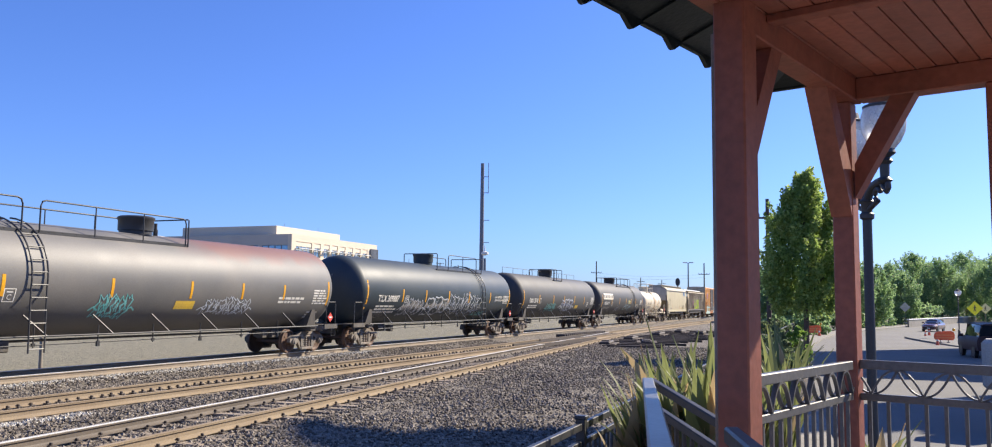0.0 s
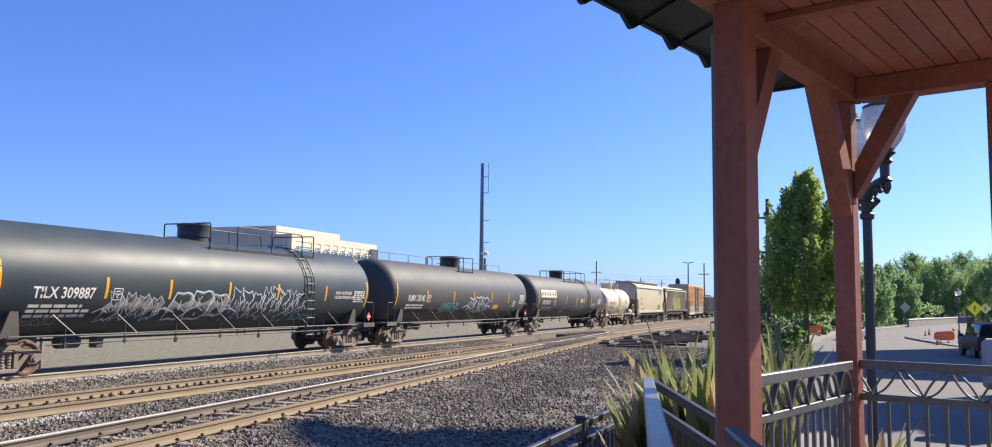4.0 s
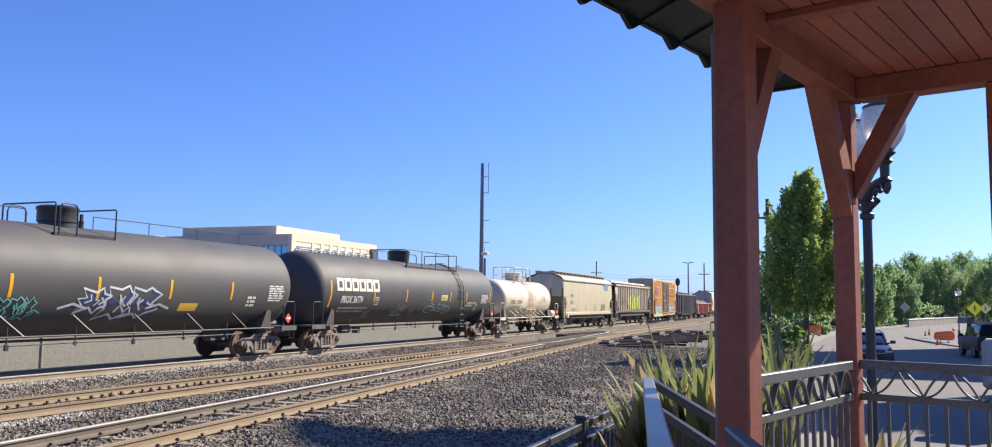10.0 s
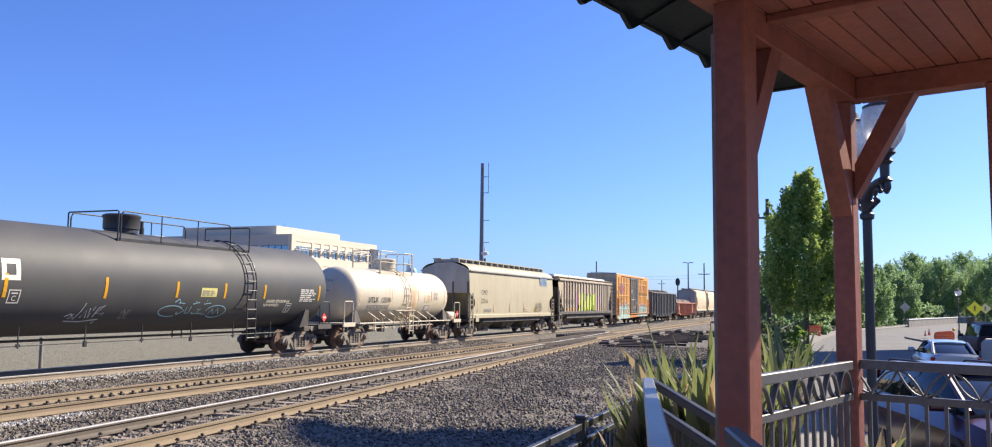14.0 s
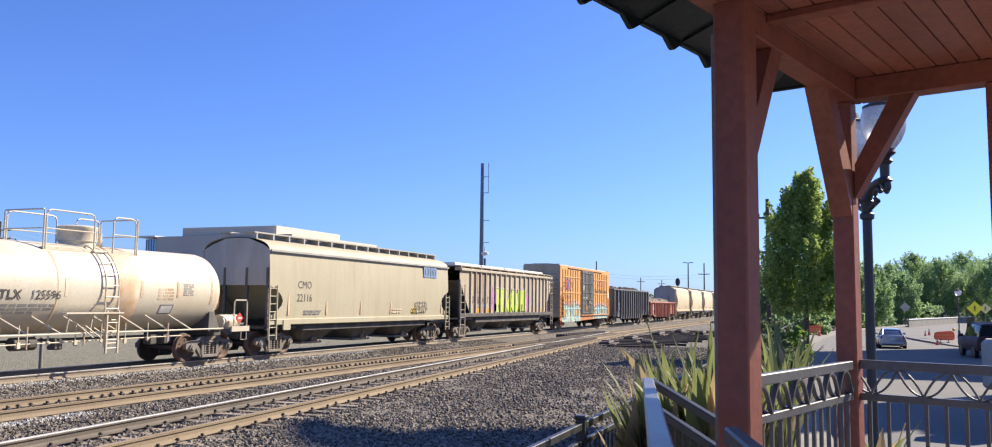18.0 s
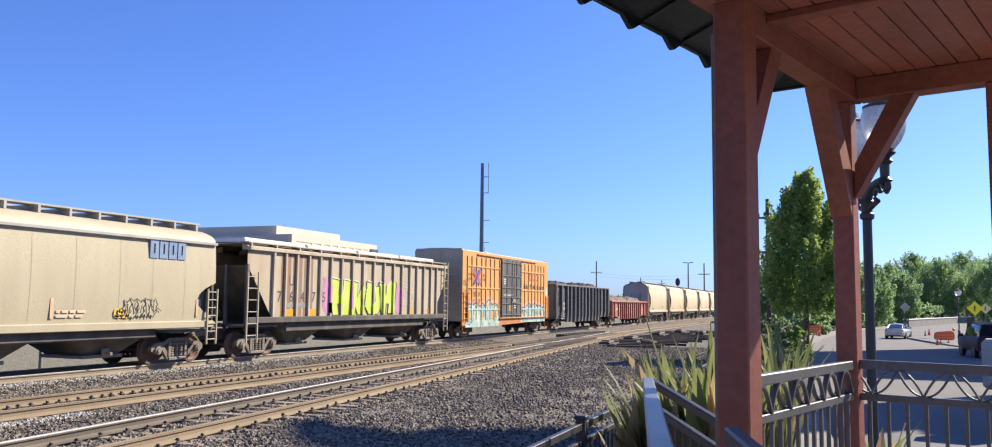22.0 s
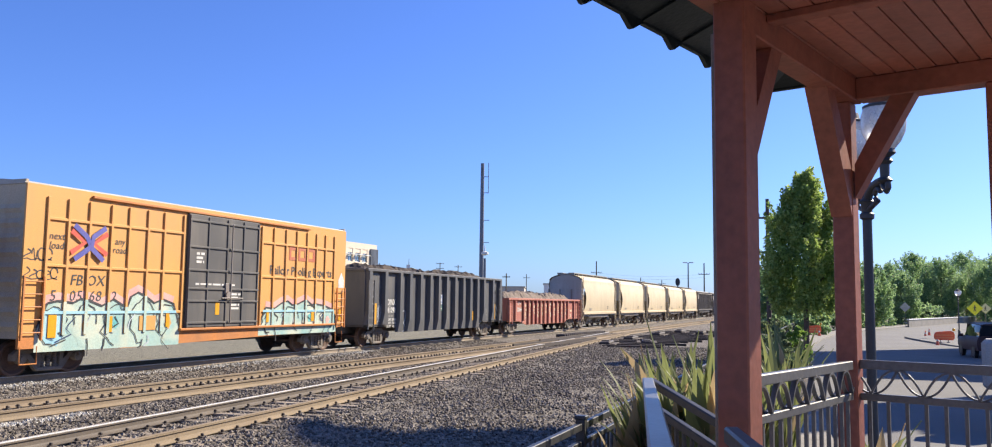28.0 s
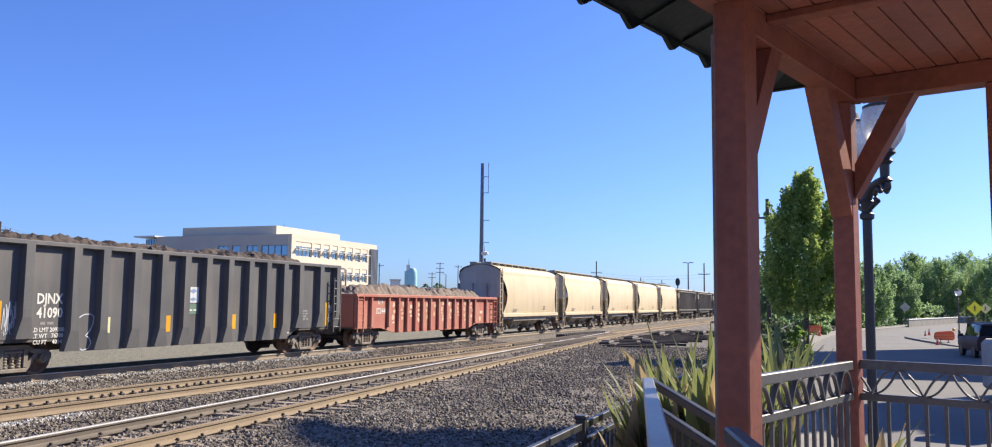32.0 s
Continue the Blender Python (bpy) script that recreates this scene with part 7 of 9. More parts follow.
def build_roof():
    half = V_EAVE - V_RIDGE
    pitch = 0.419
    n = int((U_EAVE - U_BACK) / pitch) + 1
    for i in range(n):
        u1 = min(U_EAVE, -0.388 + 2 * pitch - pitch * i)
        u0 = max(U_BACK, -0.388 + pitch - pitch * i)
        if u1 - u0 < 0.05:
            continue
        for side in (1, -1):
            def cross(u, t):
                reach = min(half, U_EAVE - u)
                return u, V_RIDGE + side * (half - reach * t)
            roof_strip("roof_sheet", (u0 + 0.002, u1 - 0.002), cross, 0.0, 0.02, TEAL_ROOF, "dark blue-green metal roof strip")
        # rolled end of the sheet, turned down at the eave
        e = u0
        roll = [(e + 0.002, EAVE_Z), (e + 0.002, EAVE_Z + 0.055), (u1 - 0.002, EAVE_Z + 0.055), (u1 - 0.002, EAVE_Z)]
        if u1 - u0 > 0.4:
            roll = [(e + 0.002, EAVE_Z + 0.055), (u1 - 0.002, EAVE_Z + 0.055), (u1 - 0.002, EAVE_Z), (e + 0.332, EAVE_Z - 0.048), (e + 0.312, EAVE_Z - 0.048), (e + 0.24, EAVE_Z), (e + 0.002, EAVE_Z)]
        wood("roof_roll_end", Geo().prism(roll, V_EAVE - 0.012, V_EAVE + 0.012), TEAL_ROOF)
        if u1 - u0 > 0.4:
            # standing seam that runs up the underside
            g = Geo()
            vs = []
            for v in (V_EAVE - 0.02, V_EAVE - min(half, U_EAVE - e) * 0.9):
                z = roof_z(e, v)
                vs += [(e - 0.012, v, z - 0.012), (e + 0.012, v, z - 0.012), (e + 0.012, v, z), (e - 0.012, v, z)]
            wood("roof_seam", g.add(vs, [(0, 1, 2, 3), (4, 5, 6, 7), (0, 1, 5, 4), (1, 2, 6, 5), (2, 3, 7, 6), (3, 0, 4, 7)]), TEAL_ROOF)
    k = int(2 * half / pitch)
    for i in range(k):
        v0, v1 = V_EAVE - 2 * half * (i + 1) / k, V_EAVE - 2 * half * i / k

        def hip(v, t):
            reach = min(V_EAVE - v, v - 2 * V_RIDGE + V_EAVE)
            return U_EAVE - reach * t, v
        roof_strip("roof_sheet", (v0 + 0.002, v1 - 0.002), hip, 0.0, 0.02, TEAL_ROOF, "dark blue-green metal roof strip")
    wood("fascia", Geo().box(U_EAVE - 0.01, U_EAVE + 0.015, V_EAVE - 2 * half, V_EAVE - 0.013, EAVE_Z, EAVE_Z + 0.055, 0.004), TEAL_ROOF)
    wood("back_gable", Geo().add([(U_BACK, V_EAVE, EAVE_Z), (U_BACK, V_EAVE - 2 * half, EAVE_Z), (U_BACK, V_RIDGE, roof_z(U_BACK, V_RIDGE)), (U_BACK - 0.03, V_EAVE, EAVE_Z), (U_BACK - 0.03, V_EAVE - 2 * half, EAVE_Z), (U_BACK - 0.03, V_RIDGE, roof_z(U_BACK, V_RIDGE))],
                                  [(0, 1, 2), (3, 4, 5), (0, 1, 4, 3), (1, 2, 5, 4), (2, 0, 3, 5)]), REDWOOD)
    # tongue-and-groove ceiling above the beams
    for i in range(31):
        v = 0.133 - 0.0985 * (i + 1)
        wood("ceiling_board", Geo().box(-6.6, 0.05, v + 0.003, v + 0.0955, BEAM_TOP + 0.001, BEAM_TOP + 0.02, 0.004), SOFFIT)


build_roof()


def fence_run(name, label, p0, p1, z_top, gap, foot, count, period, mat, near=True, rail_w=0.07, phase=0.3):
    """Railing: flat top rail, second rail, lens-shaped bars between them, balusters below."""
    a, b = Vector((*p0, 0)), Vector((*p1, 0))
    d = b - a
    L = d.length
    m = pose(a.x, a.y, 0, 0, 0, math.degrees(math.atan2(d.y, d.x)))
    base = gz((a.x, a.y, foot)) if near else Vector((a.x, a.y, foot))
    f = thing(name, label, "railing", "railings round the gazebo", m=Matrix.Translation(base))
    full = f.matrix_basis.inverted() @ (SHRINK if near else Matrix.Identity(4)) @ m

    def bit(n, g):
        return part(n, g.moved(full), mat, f)
    bit("top_rail", Geo().box(0, L, -rail_w / 2, rail_w / 2, z_top - 0.09, z_top, 0.008))
    bit("lower_rail", Geo().box(0, L, -0.03, 0.03, z_top - gap - 0.07, z_top - gap, 0.006))
    bit("foot_rail", Geo().box(0, L, -0.025, 0.025, foot + 0.06, foot + 0.11, 0.006))
    for i in range(count):
        x = L * (i + 0.5) / count
        bit("baluster", Geo().box(x - 0.016, x + 0.016, -0.016, 0.016, foot + 0.1, z_top - gap - 0.06))
    if period:
        z0, z1 = z_top - gap, z_top - 0.09
        for i in range(-1, int(L / period) + 2):
            for way in (0, 1):
                c = period * (i + 0.5 * way + phase)
                pts = []
                for k in range(17):
                    t = -1 + k / 8
                    x = c + t * period * 0.5
                    h = 1 - abs(t) ** 2.2
                    if 0 <= x <= L:
                        pts.append((x, z0 + (z1 - z0) * (h if way == 0 else 1 - h)))
                if len(pts) < 2:
                    continue
                g = Geo()
                vs, fs = [], []
                for q, (x, z) in enumerate(pts):
                    pa, pb = pts[max(0, q - 1)], pts[min(len(pts) - 1, q + 1)]
                    dx, dz = pb[0] - pa[0], pb[1] - pa[1]
                    e = math.hypot(dx, dz)
                    nx, nz = -dz / e * 0.009, dx / e * 0.009
                    yo = 0.02 * (way * 2 - 1)
                    vs += [(x - nx, yo - 0.018, z - nz), (x + nx, yo - 0.018, z + nz), (x + nx, yo + 0.018, z + nz), (x - nx, yo + 0.018, z - nz)]
                for q in range(len(pts) - 1):
                    o = 4 * q
                    fs += [(o + j, o + (j + 1) % 4, o + 4 + (j + 1) % 4, o + 4 + j) for j in range(4)]
                bit("arched_bar", g.add(vs, fs))
    return f


fence_run("iron_railing", "charcoal iron railing with lens-shaped bars between two posts", at_grid(-1.454, 0), at_grid(-0.085, 0), 1.513, 0.319, -0.46, 13, 0.432, IRON, phase=0.528)
fence_run("iron_railing", "charcoal iron railing with lens-shaped bars facing the lot", at_grid(0, -0.028), at_grid(0, -2.83), 1.52, 0.335, -0.46, 31, 0.4846, IRON, phase=0.72)
# level rails beside the ramp
def sloped_railing(label, a, b, gap, foot, count):
    """Two rails that slope together, with close balusters."""
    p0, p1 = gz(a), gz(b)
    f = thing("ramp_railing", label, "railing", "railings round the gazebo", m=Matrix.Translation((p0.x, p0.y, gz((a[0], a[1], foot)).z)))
    here = f.matrix_basis.inverted()
    d = p1 - p0
    ang = math.degrees(math.atan2(d.y, d.x))
    lie = Matrix.Translation(p0) @ pose(0, 0, 0, 0, -math.degrees(math.atan2(d.z, math.hypot(d.x, d.y))), ang)
    for name, drop in (("top_rail", 0.0), ("lower_rail", -gap * NEAR)):
        part(name, Geo().box(0, d.length, -0.02, 0.02, drop - 0.045, drop, 0.006).moved(here @ lie), IRON_BLACK, f)
    for i in range(count):
        q = p0 + d * ((i + 0.5) / count)
        part("baluster", Geo().box(-0.009, 0.009, -0.009, 0.009, gz((0, 0, foot)).z - q.z, -gap * NEAR - 0.03).moved(here @ Matrix.Translation(q) @ pose(0, 0, 0, 0, 0, ang)), IRON_BLACK, f)


sloped_railing("dark iron ramp railing with close balusters", (9.24, 1.80, 1.27), (7.98, 0.76, 0.94), 0.25, -0.6, 11)
sloped_railing("short dark iron handrail end beside the ramp", (4.48, 0.47, 1.45), (3.3, 0.20, 1.50), 0.3, -0.6, 3)


def ramp_rail():
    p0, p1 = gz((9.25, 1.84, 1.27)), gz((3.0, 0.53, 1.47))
    d = p1 - p0
    ang = math.degrees(math.atan2(d.y, d.x))
    tilt = -math.degrees(math.atan2(d.z, math.hypot(d.x, d.y)))
    f = thing("ramp_handrail", "smooth blue-grey painted handrail beside the ramp", "handrail", m=Matrix.Translation(p0) @ pose(0, 0, 0, 0, tilt, ang))
    part("top_rail", Geo().box(0, d.length, -0.03, 0.03, -0.03, 0, 0.006), IRON, f)
    for i in range(5):
        x = d.length * (i + 0.02) / 4.3
        part("baluster", Geo().box(x - 0.01, x + 0.01, -0.01, 0.01, -1.4, -0.025), IRON_BLACK, f)


ramp_rail()
fence_run("iron_railing", "black iron fence between tracks and planting", (5.0, 2.95), (10.5, 2.95), 0.56, 0.22, -0.5, 46, 0, IRON_BLACK, False)
for k in range(5):
    fence_run("iron_railing", "black iron fence between tracks and planting", (10.65 + 15 * k, 2.95 + 0.02 * k), (25.5 + 15 * k, 2.97 + 0.02 * k), 0.56, 0.22, -0.5, 60, 0, IRON_BLACK, False)
for k in range(-1, 6):
    g = Geo().box(-0.06, 0.06, -0.06, 0.06, -0.65, 0.62, 0.008)
    g.box(-0.075, 0.075, -0.075, 0.075, 0.60, 0.65, 0.01)
    solo("fence_post", g, IRON_BLACK, "black iron fence post with flat cap", "fence post", "fence posts", m=pose(10.58 + (15 * k if k > 0 else 2.8 * k), 2.95, 0))


def lamp_globe(p, h, r, x, y, stem):
    """An acorn globe with its cap, on a turned stem."""
    part("globe_collar", Geo().lathe([(h - stem, 0.05), (h - stem + 0.03, 0.085), (h - stem + 0.07, 0.05), (h - 0.47, 0.055), (h - 0.43, 0.095), (h - 0.39, 0.06), (h - 0.34, 0.125), (h - 0.29, 0.11)], 18, (x, y, 0)), IRON_BLACK, p, smooth=40)
    part("globe", Geo().lathe([(h - 0.30, r * 0.44), (h - 0.21, r * 0.74), (h - 0.1, r * 0.94), (h + 0.0, r), (h + 0.1, r * 0.97), (h + 0.19, r * 0.86)], 28, (x, y, 0)), FROST, p, "frosted white acorn globe", smooth=60)
    part("globe_cap", Geo().lathe([(h + 0.18, r * 0.89), (h + 0.21, r * 0.9), (h + 0.24, r * 0.62), (h + 0.31, r * 0.55), (h + 0.35, r * 0.2), (h + 0.41, 0.03), (h + 0.45, 0.0)], 24, (x, y, 0)), IRON_BLACK, p, smooth=40)


def lamp_post(x, y, z0, h, top):
    p = thing("street_lamp", "black cast-iron lamp post with frosted acorn globes" if top > 0.7 else "black cast-iron lamp post with one frosted acorn globe", "street lamp", "street lamps", m=pose(x, y, z0))
    part("post", Geo().lathe([(0, 0.17), (0.25, 0.17), (0.3, 0.13), (0.7, 0.11), (0.75, 0.13), (0.8, 0.062), (1.4, 0.055), (h - top - 0.24, 0.053), (h - top - 0.22, 0.08), (h - top - 0.17, 0.082), (h - top - 0.15, 0.06), (h - top - 0.05, 0.066), (h - top - 0.02, 0.088), (h - top + 0.02, 0.05)], 20), IRON_BLACK, p, smooth=40)
    return p


def twin_lamp(x, y, z0, h, gx, gy, r):
    """Two globes on scrolled arms either side of the post."""
    p = lamp_post(x, y, z0, h, 0.82)
    for s in (-1, 1):
        def at(f, z):
            return (s * gx * f, s * gy * f, h + z)
        part("arm", Geo().sweep([at(0.0, -0.88), at(0.12, -0.76), at(0.35, -0.68), at(0.7, -0.65), at(1.0, -0.64)], 0.052), IRON_BLACK, p, smooth=50)
        part("scroll", Geo().sweep([at(0.05, -0.95)] + [at(0.62 - 0.16 * math.sin(0.55 * i), -0.79 - 0.07 * math.cos(0.55 * i)) for i in range(9)], 0.03), IRON_BLACK, p, smooth=50)
        part("arm_leaf", Geo().sweep([at(0.8, -0.66), at(0.95, -0.72), at(1.08, -0.78), at(1.16, -0.74), at(1.14, -0.68)], 0.034), IRON_BLACK, p, smooth=50)
        lamp_globe(p, h, r, s * gx, s * gy, 0.68)


twin_lamp(10.9, -0.447, -0.45, 4.59, 0.41, 0.18, 0.243)
lamp_globe(lamp_post(94.9, -11.9, lot_z(94.9) + 0.15, 4.4, 0.66), 4.4, 0.32, 0, 0, 0.66)

# ---- plants ----


def leaf_cloud(n, pick, size, seed, mat, name, parent=None, label=""):
    """Many small leaves as two-triangle blades; pick gives each one's place."""
    rng = np.random.RandomState(seed)
    P = pick(rng, n)
    n = len(P)
    a = rng.normal(size=(n, 3))
    a /= np.linalg.norm(a, axis=1)[:, None]
    b = rng.normal(size=(n, 3))
    b -= a * (a * b).sum(1)[:, None]
    b /= np.linalg.norm(b, axis=1)[:, None]
    s = size * rng.uniform(0.6, 1.3, n)[:, None]
    v = np.stack([P - a * s, P + b * s * 0.55, P + a * s, P - b * s * 0.55], 1).reshape(-1, 3)
    f = np.arange(4 * n).reshape(-1, 4)
    me = flat_mesh(name, v.tolist(), f.tolist(), mat)
    ob = new(name, me)
    if parent:
        ob.parent = parent
    if label:
        ob["label"] = label
    return ob


def crown(rx, z0, z1, shape, lumps, ragged=0.0):
    """Places of leaves: clumps on limbs inside an uneven outline."""
    def pick(rng, n):
        k = lumps
        t = rng.rand(k) ** 0.9
        rad = np.array([shape(q) for q in t]) * rx
        ang = rng.rand(k) * 6.283
        rr = rad * (0.35 + 0.65 * rng.rand(k) ** 0.5)
        C = np.stack([rr * np.cos(ang), rr * np.sin(ang), z0 + (z1 - z0) * t], 1)
        R = rx * rng.uniform(0.12, 0.27, k)
        which = rng.randint(0, k, n)
        d = rng.normal(size=(n, 3))
        d /= np.linalg.norm(d, axis=1)[:, None]
        if ragged:
            # long clumps that point up and out, as on ascending limbs
            out = np.stack([np.cos(ang), np.sin(ang), np.full(k, 2.2)], 1) / 2.4
            C[:, :2] *= (1 + ragged * rng.uniform(-0.5, 0.55, k))[:, None]
            along = rng.uniform(-1, 1, n) * rx * (0.12 + 0.3 * rng.rand(k)[which])
            C = C[which] + out[which] * along[:, None]
            slim = (1 - 0.75 * np.clip(along / (rx * 0.42), 0, 1))[:, None]
            return C + d * (0.8 * R[which] * rng.rand(n) ** 0.5)[:, None] * slim
        return C[which] + d * (R[which] * rng.rand(n) ** 0.45)[:, None] * np.array([1, 1, 0.8])
    return pick


def tree(name, label, x, y, z, h, rx, z0, shape, n, leaf, mat, lumps, seed, limbs=9):
    t = thing(name, label, "tree", "trees by the lot", m=pose(x, y, z))
    rng = random.Random(seed)
    g = Geo()
    r = h * 0.014 + 0.03
    pts = [(0, 0, -0.1), (0.03 * h * 0.2, 0, h * 0.25), (0, 0.02 * h * 0.3, h * 0.55), (0.02, 0, h * 0.92)]
    for i, (p, q) in enumerate(zip(pts, pts[1:])):
        g.cyl(p, q, r * (1 - 0.28 * i), r * (1 - 0.28 * (i + 1)), n=10)
    part("trunk", g, BARK, t, smooth=50)
    for i in range(limbs):
        a = rng.uniform(0, 6.28)
        zz = z0 + (h - z0) * (0.05 + 0.75 * i / limbs)
        e = rx * 0.75 * shape((zz - z0) / (h - z0))
        gg = Geo()
        m = Vector((e * 0.5 * math.cos(a), e * 0.5 * math.sin(a), zz + e * 0.5))
        gg.cyl((0, 0, zz - 0.2), m, r * 0.45, r * 0.3, n=6)
        gg.cyl(m, (e * math.cos(a), e * math.sin(a), zz + e * 0.9), r * 0.3, r * 0.12, n=6)
        part("limb", gg, BARK, t, smooth=50)
    leaf_cloud(n, crown(rx, z0, h, shape, lumps, 0.35 if shape is columnar else 0.22), leaf, seed, mat, "crown", t)
    return t


def columnar(t):
    return 0.55 + 0.45 * math.sin(math.pi * min(1, t * 1.3 + 0.18)) if t < 0.6 else max(0.07, 0.98 * (1 - (t - 0.55) / 0.46) ** 1.1)


def rounded(t):
    return math.sqrt(max(0.02, 1 - (2 * t - 0.9) ** 2))


tree("street_tree", "tall narrow green street tree beside the pavement", 42.0, 0.98, lot_z(42), 8.55, 1.95, 2.7, columnar, 50000, 0.08, LEAF, 330, 5, 14)
rng = random.Random(9)
for i, (u, d, h) in enumerate(((4.0, 120, 7.5), (1.2, 112, 8.0), (-0.8, 128, 9.5), (-3.4, 205, 14.2), (-4.8, 222, 17.5), (-6.3, 215, 15.5), (-7.6, 225, 18.0), (-9.2, 215, 16.2), (-10.8, 230, 17.0), (-12.6, 220, 16.0), (-4.1, 190, 11.0), (-5.6, 230, 16.0), (-8.4, 240, 17.0), (2.6, 92, 5.5), (-2.2, 140, 9.0))):
    x, y = d * math.cos(radians(u)), d * math.sin(radians(u))
    h *= 0.83 if u < -3 else 1.0
    tree("park_tree", "dark green broad tree beyond the road", x, y, lot_z(x) - 0.2, h, h * 0.42, h * 0.12, rounded, 20000, 0.19, LEAF_FAR, 170, 30 + i, 6)
# lower hedge below the trees
for i, (u, d, h, w) in enumerate(((-2.0, 142, 2.2, 4.5), (-3.0, 150, 2.2, 4.5), (0.8, 96, 3.0, 3.5), (2.0, 84, 3.2, 3.0), (3.2, 74, 2.6, 2.6), (-12.0, 205, 5, 12), (-9.5, 235, 5, 12), (-7.0, 215, 5, 12), (-5.0, 190, 4, 10), (-8.2, 230, 5, 12))):
    b = thing("hedge_bush", "dark green shrub below the trees", "bush", "shrubs by the lot", m=pose(d * math.cos(radians(u)), d * math.sin(radians(u)), lot_z(d) - 0.1))
    leaf_cloud(1500, crown(w * 0.5, 0.1, h, rounded, 40), 0.2, 60 + i, LEAF_FAR, "foliage", b)
b = thing("lime_bush", "bright lime-green shrub at the pavement", "bush", "shrubs by the lot", m=pose(38.0, 1.25, lot_z(38)))
leaf_cloud(2600, crown(0.55, 0.1, 1.75, rounded, 40), 0.07, 71, LEAF_LIME, "foliage", b)
for i, (x, y, h) in enumerate(((30, 2.1, 1.5), (26, 2.2, 1.3), (34, 2.3, 1.9), (45, 2.6, 2.2), (50, 2.7, 2.0), (22, 2.2, 1.1), (36, 1.9, 1.3), (40, 2.3, 1.7), (43.5, 1.6, 1.2), (47, 1.5, 1.4), (32, 1.5, 0.8), (54, 2.2, 1.6))):
    b = thing("pavement_shrub", "olive green shrub between fence and pavement", "bush", "shrubs by the lot", m=pose(x, y, lot_z(x)))
    leaf_cloud(1400, crown(0.75, 0.1, h, rounded, 30), 0.07, 80 + i, LEAF_SHRUB, "foliage", b)


def flax(x, y, z, n, h, seed, dry=0.12, lean=0.5):
    """A clump of sword-shaped leaves, each folded along its middle."""
    rng = random.Random(seed)
    c = thing("flax_clump", "upright olive-green flax clump with sword-like leaves", "plant", "flax clumps along the fence", m=pose(x, y, z))
    for i in range(n):
        a = rng.uniform(0, 2 * math.pi)
        L = h * rng.uniform(0.42, 1.08)
        tilt = rng.uniform(0.05, lean) * (0.6 + 0.4 * rng.random())
        w = rng.uniform(0.065, 0.135)
        bx, by = 0.12 * rng.uniform(-1, 1), 0.12 * rng.uniform(-1, 1)
        d = Vector((math.cos(a), math.sin(a), 0))
        sd = Vector((-math.sin(a), math.cos(a), 0))
        vs, fs = [], []
        m = 7
        droop = rng.uniform(0.0, 0.35)
        for k in range(m + 1):
            t = k / m
            ww = w * (0.55 + 1.1 * t) if t < 0.4 else w * max(0.02, (1 - t) / 0.6)
            c0 = Vector((bx, by, 0)) + d * (L * (math.sin(tilt) * t + droop * t ** 3 * 0.6)) + Vector((0, 0, L * (math.cos(tilt) * t - droop * t ** 3 * 0.5)))
            vs += [c0 + sd * ww, c0 + d * -0.012, c0 - sd * ww]
        for k in range(m):
            o = 3 * k
            fs += [(o, o + 1, o + 4, o + 3), (o + 1, o + 2, o + 5, o + 4)]
        part("blade", Geo().add(vs, fs), DRY if rng.random() < dry else FLAX, c)
    return c


for i, (x, y, h, n) in enumerate(((10.6, 1.75, 1.75, 38), (10.3, 1.35, 1.9, 40), (11.3, 2.2, 1.5, 34), (11.6, 1.9, 1.65, 30), (10.9, 1.45, 1.75, 36), (13.0, 0.75, 1.9, 30), (12.4, 0.95, 1.75, 26), (14.2, 0.7, 2.0, 30), (15.5, 0.9, 1.9, 24), (11.7, 2.5, 1.2, 18), (12.6, 2.4, 1.3, 18), (14.0, 2.0, 1.4, 18), (17.0, 0.8, 2.0, 24))):
    flax(x, y, -0.05 if i < 5 else -0.15, n, h, 200 + i)
flax(10.1, -0.45, 0.0, 12, 0.95, 240, 0.6, 0.9)
flax(11.35, 2.55, -0.3, 10, 1.35, 241, 0.9, 0.9)
bent = flax(10.3, 1.9, -0.1, 8, 1.1, 243, 0.4, 0.7)
bent_pts = [(-0.05, -0.05, 0.1), (-0.3, 0.13, 1.28), (-0.26, 0.22, 1.41), (-0.22, 0.33, 1.52), (-0.2, 0.44, 1.64)]
g = Geo().add([(x, y + s * w * 0.77, z - s * w * 0.64) for (x, y, z), w in zip(bent_pts, (0.02, 0.045, 0.045, 0.03, 0.003)) for s in (-1, 1)], [(2 * i, 2 * i + 1, 2 * i + 3, 2 * i + 2) for i in range(4)])
part("blade", g, DRY, bent, "pale dry bent leaf")
flax(11.2, 2.35, -0.2, 22, 1.05, 242, 0.55, 0.75)
slab("planting_bed", [(9.6, 0.5), (9.9, 2.85), (30, 2.85), (30, 0.65), (12, -0.2)], -0.8, -0.3, surf("dark_bark_mulch", (0.05, 0.038, 0.03), (0.09, 0.07, 0.055), 8, 0.95, bump=0.6), "dark bark-mulched planting bed", "planting bed")


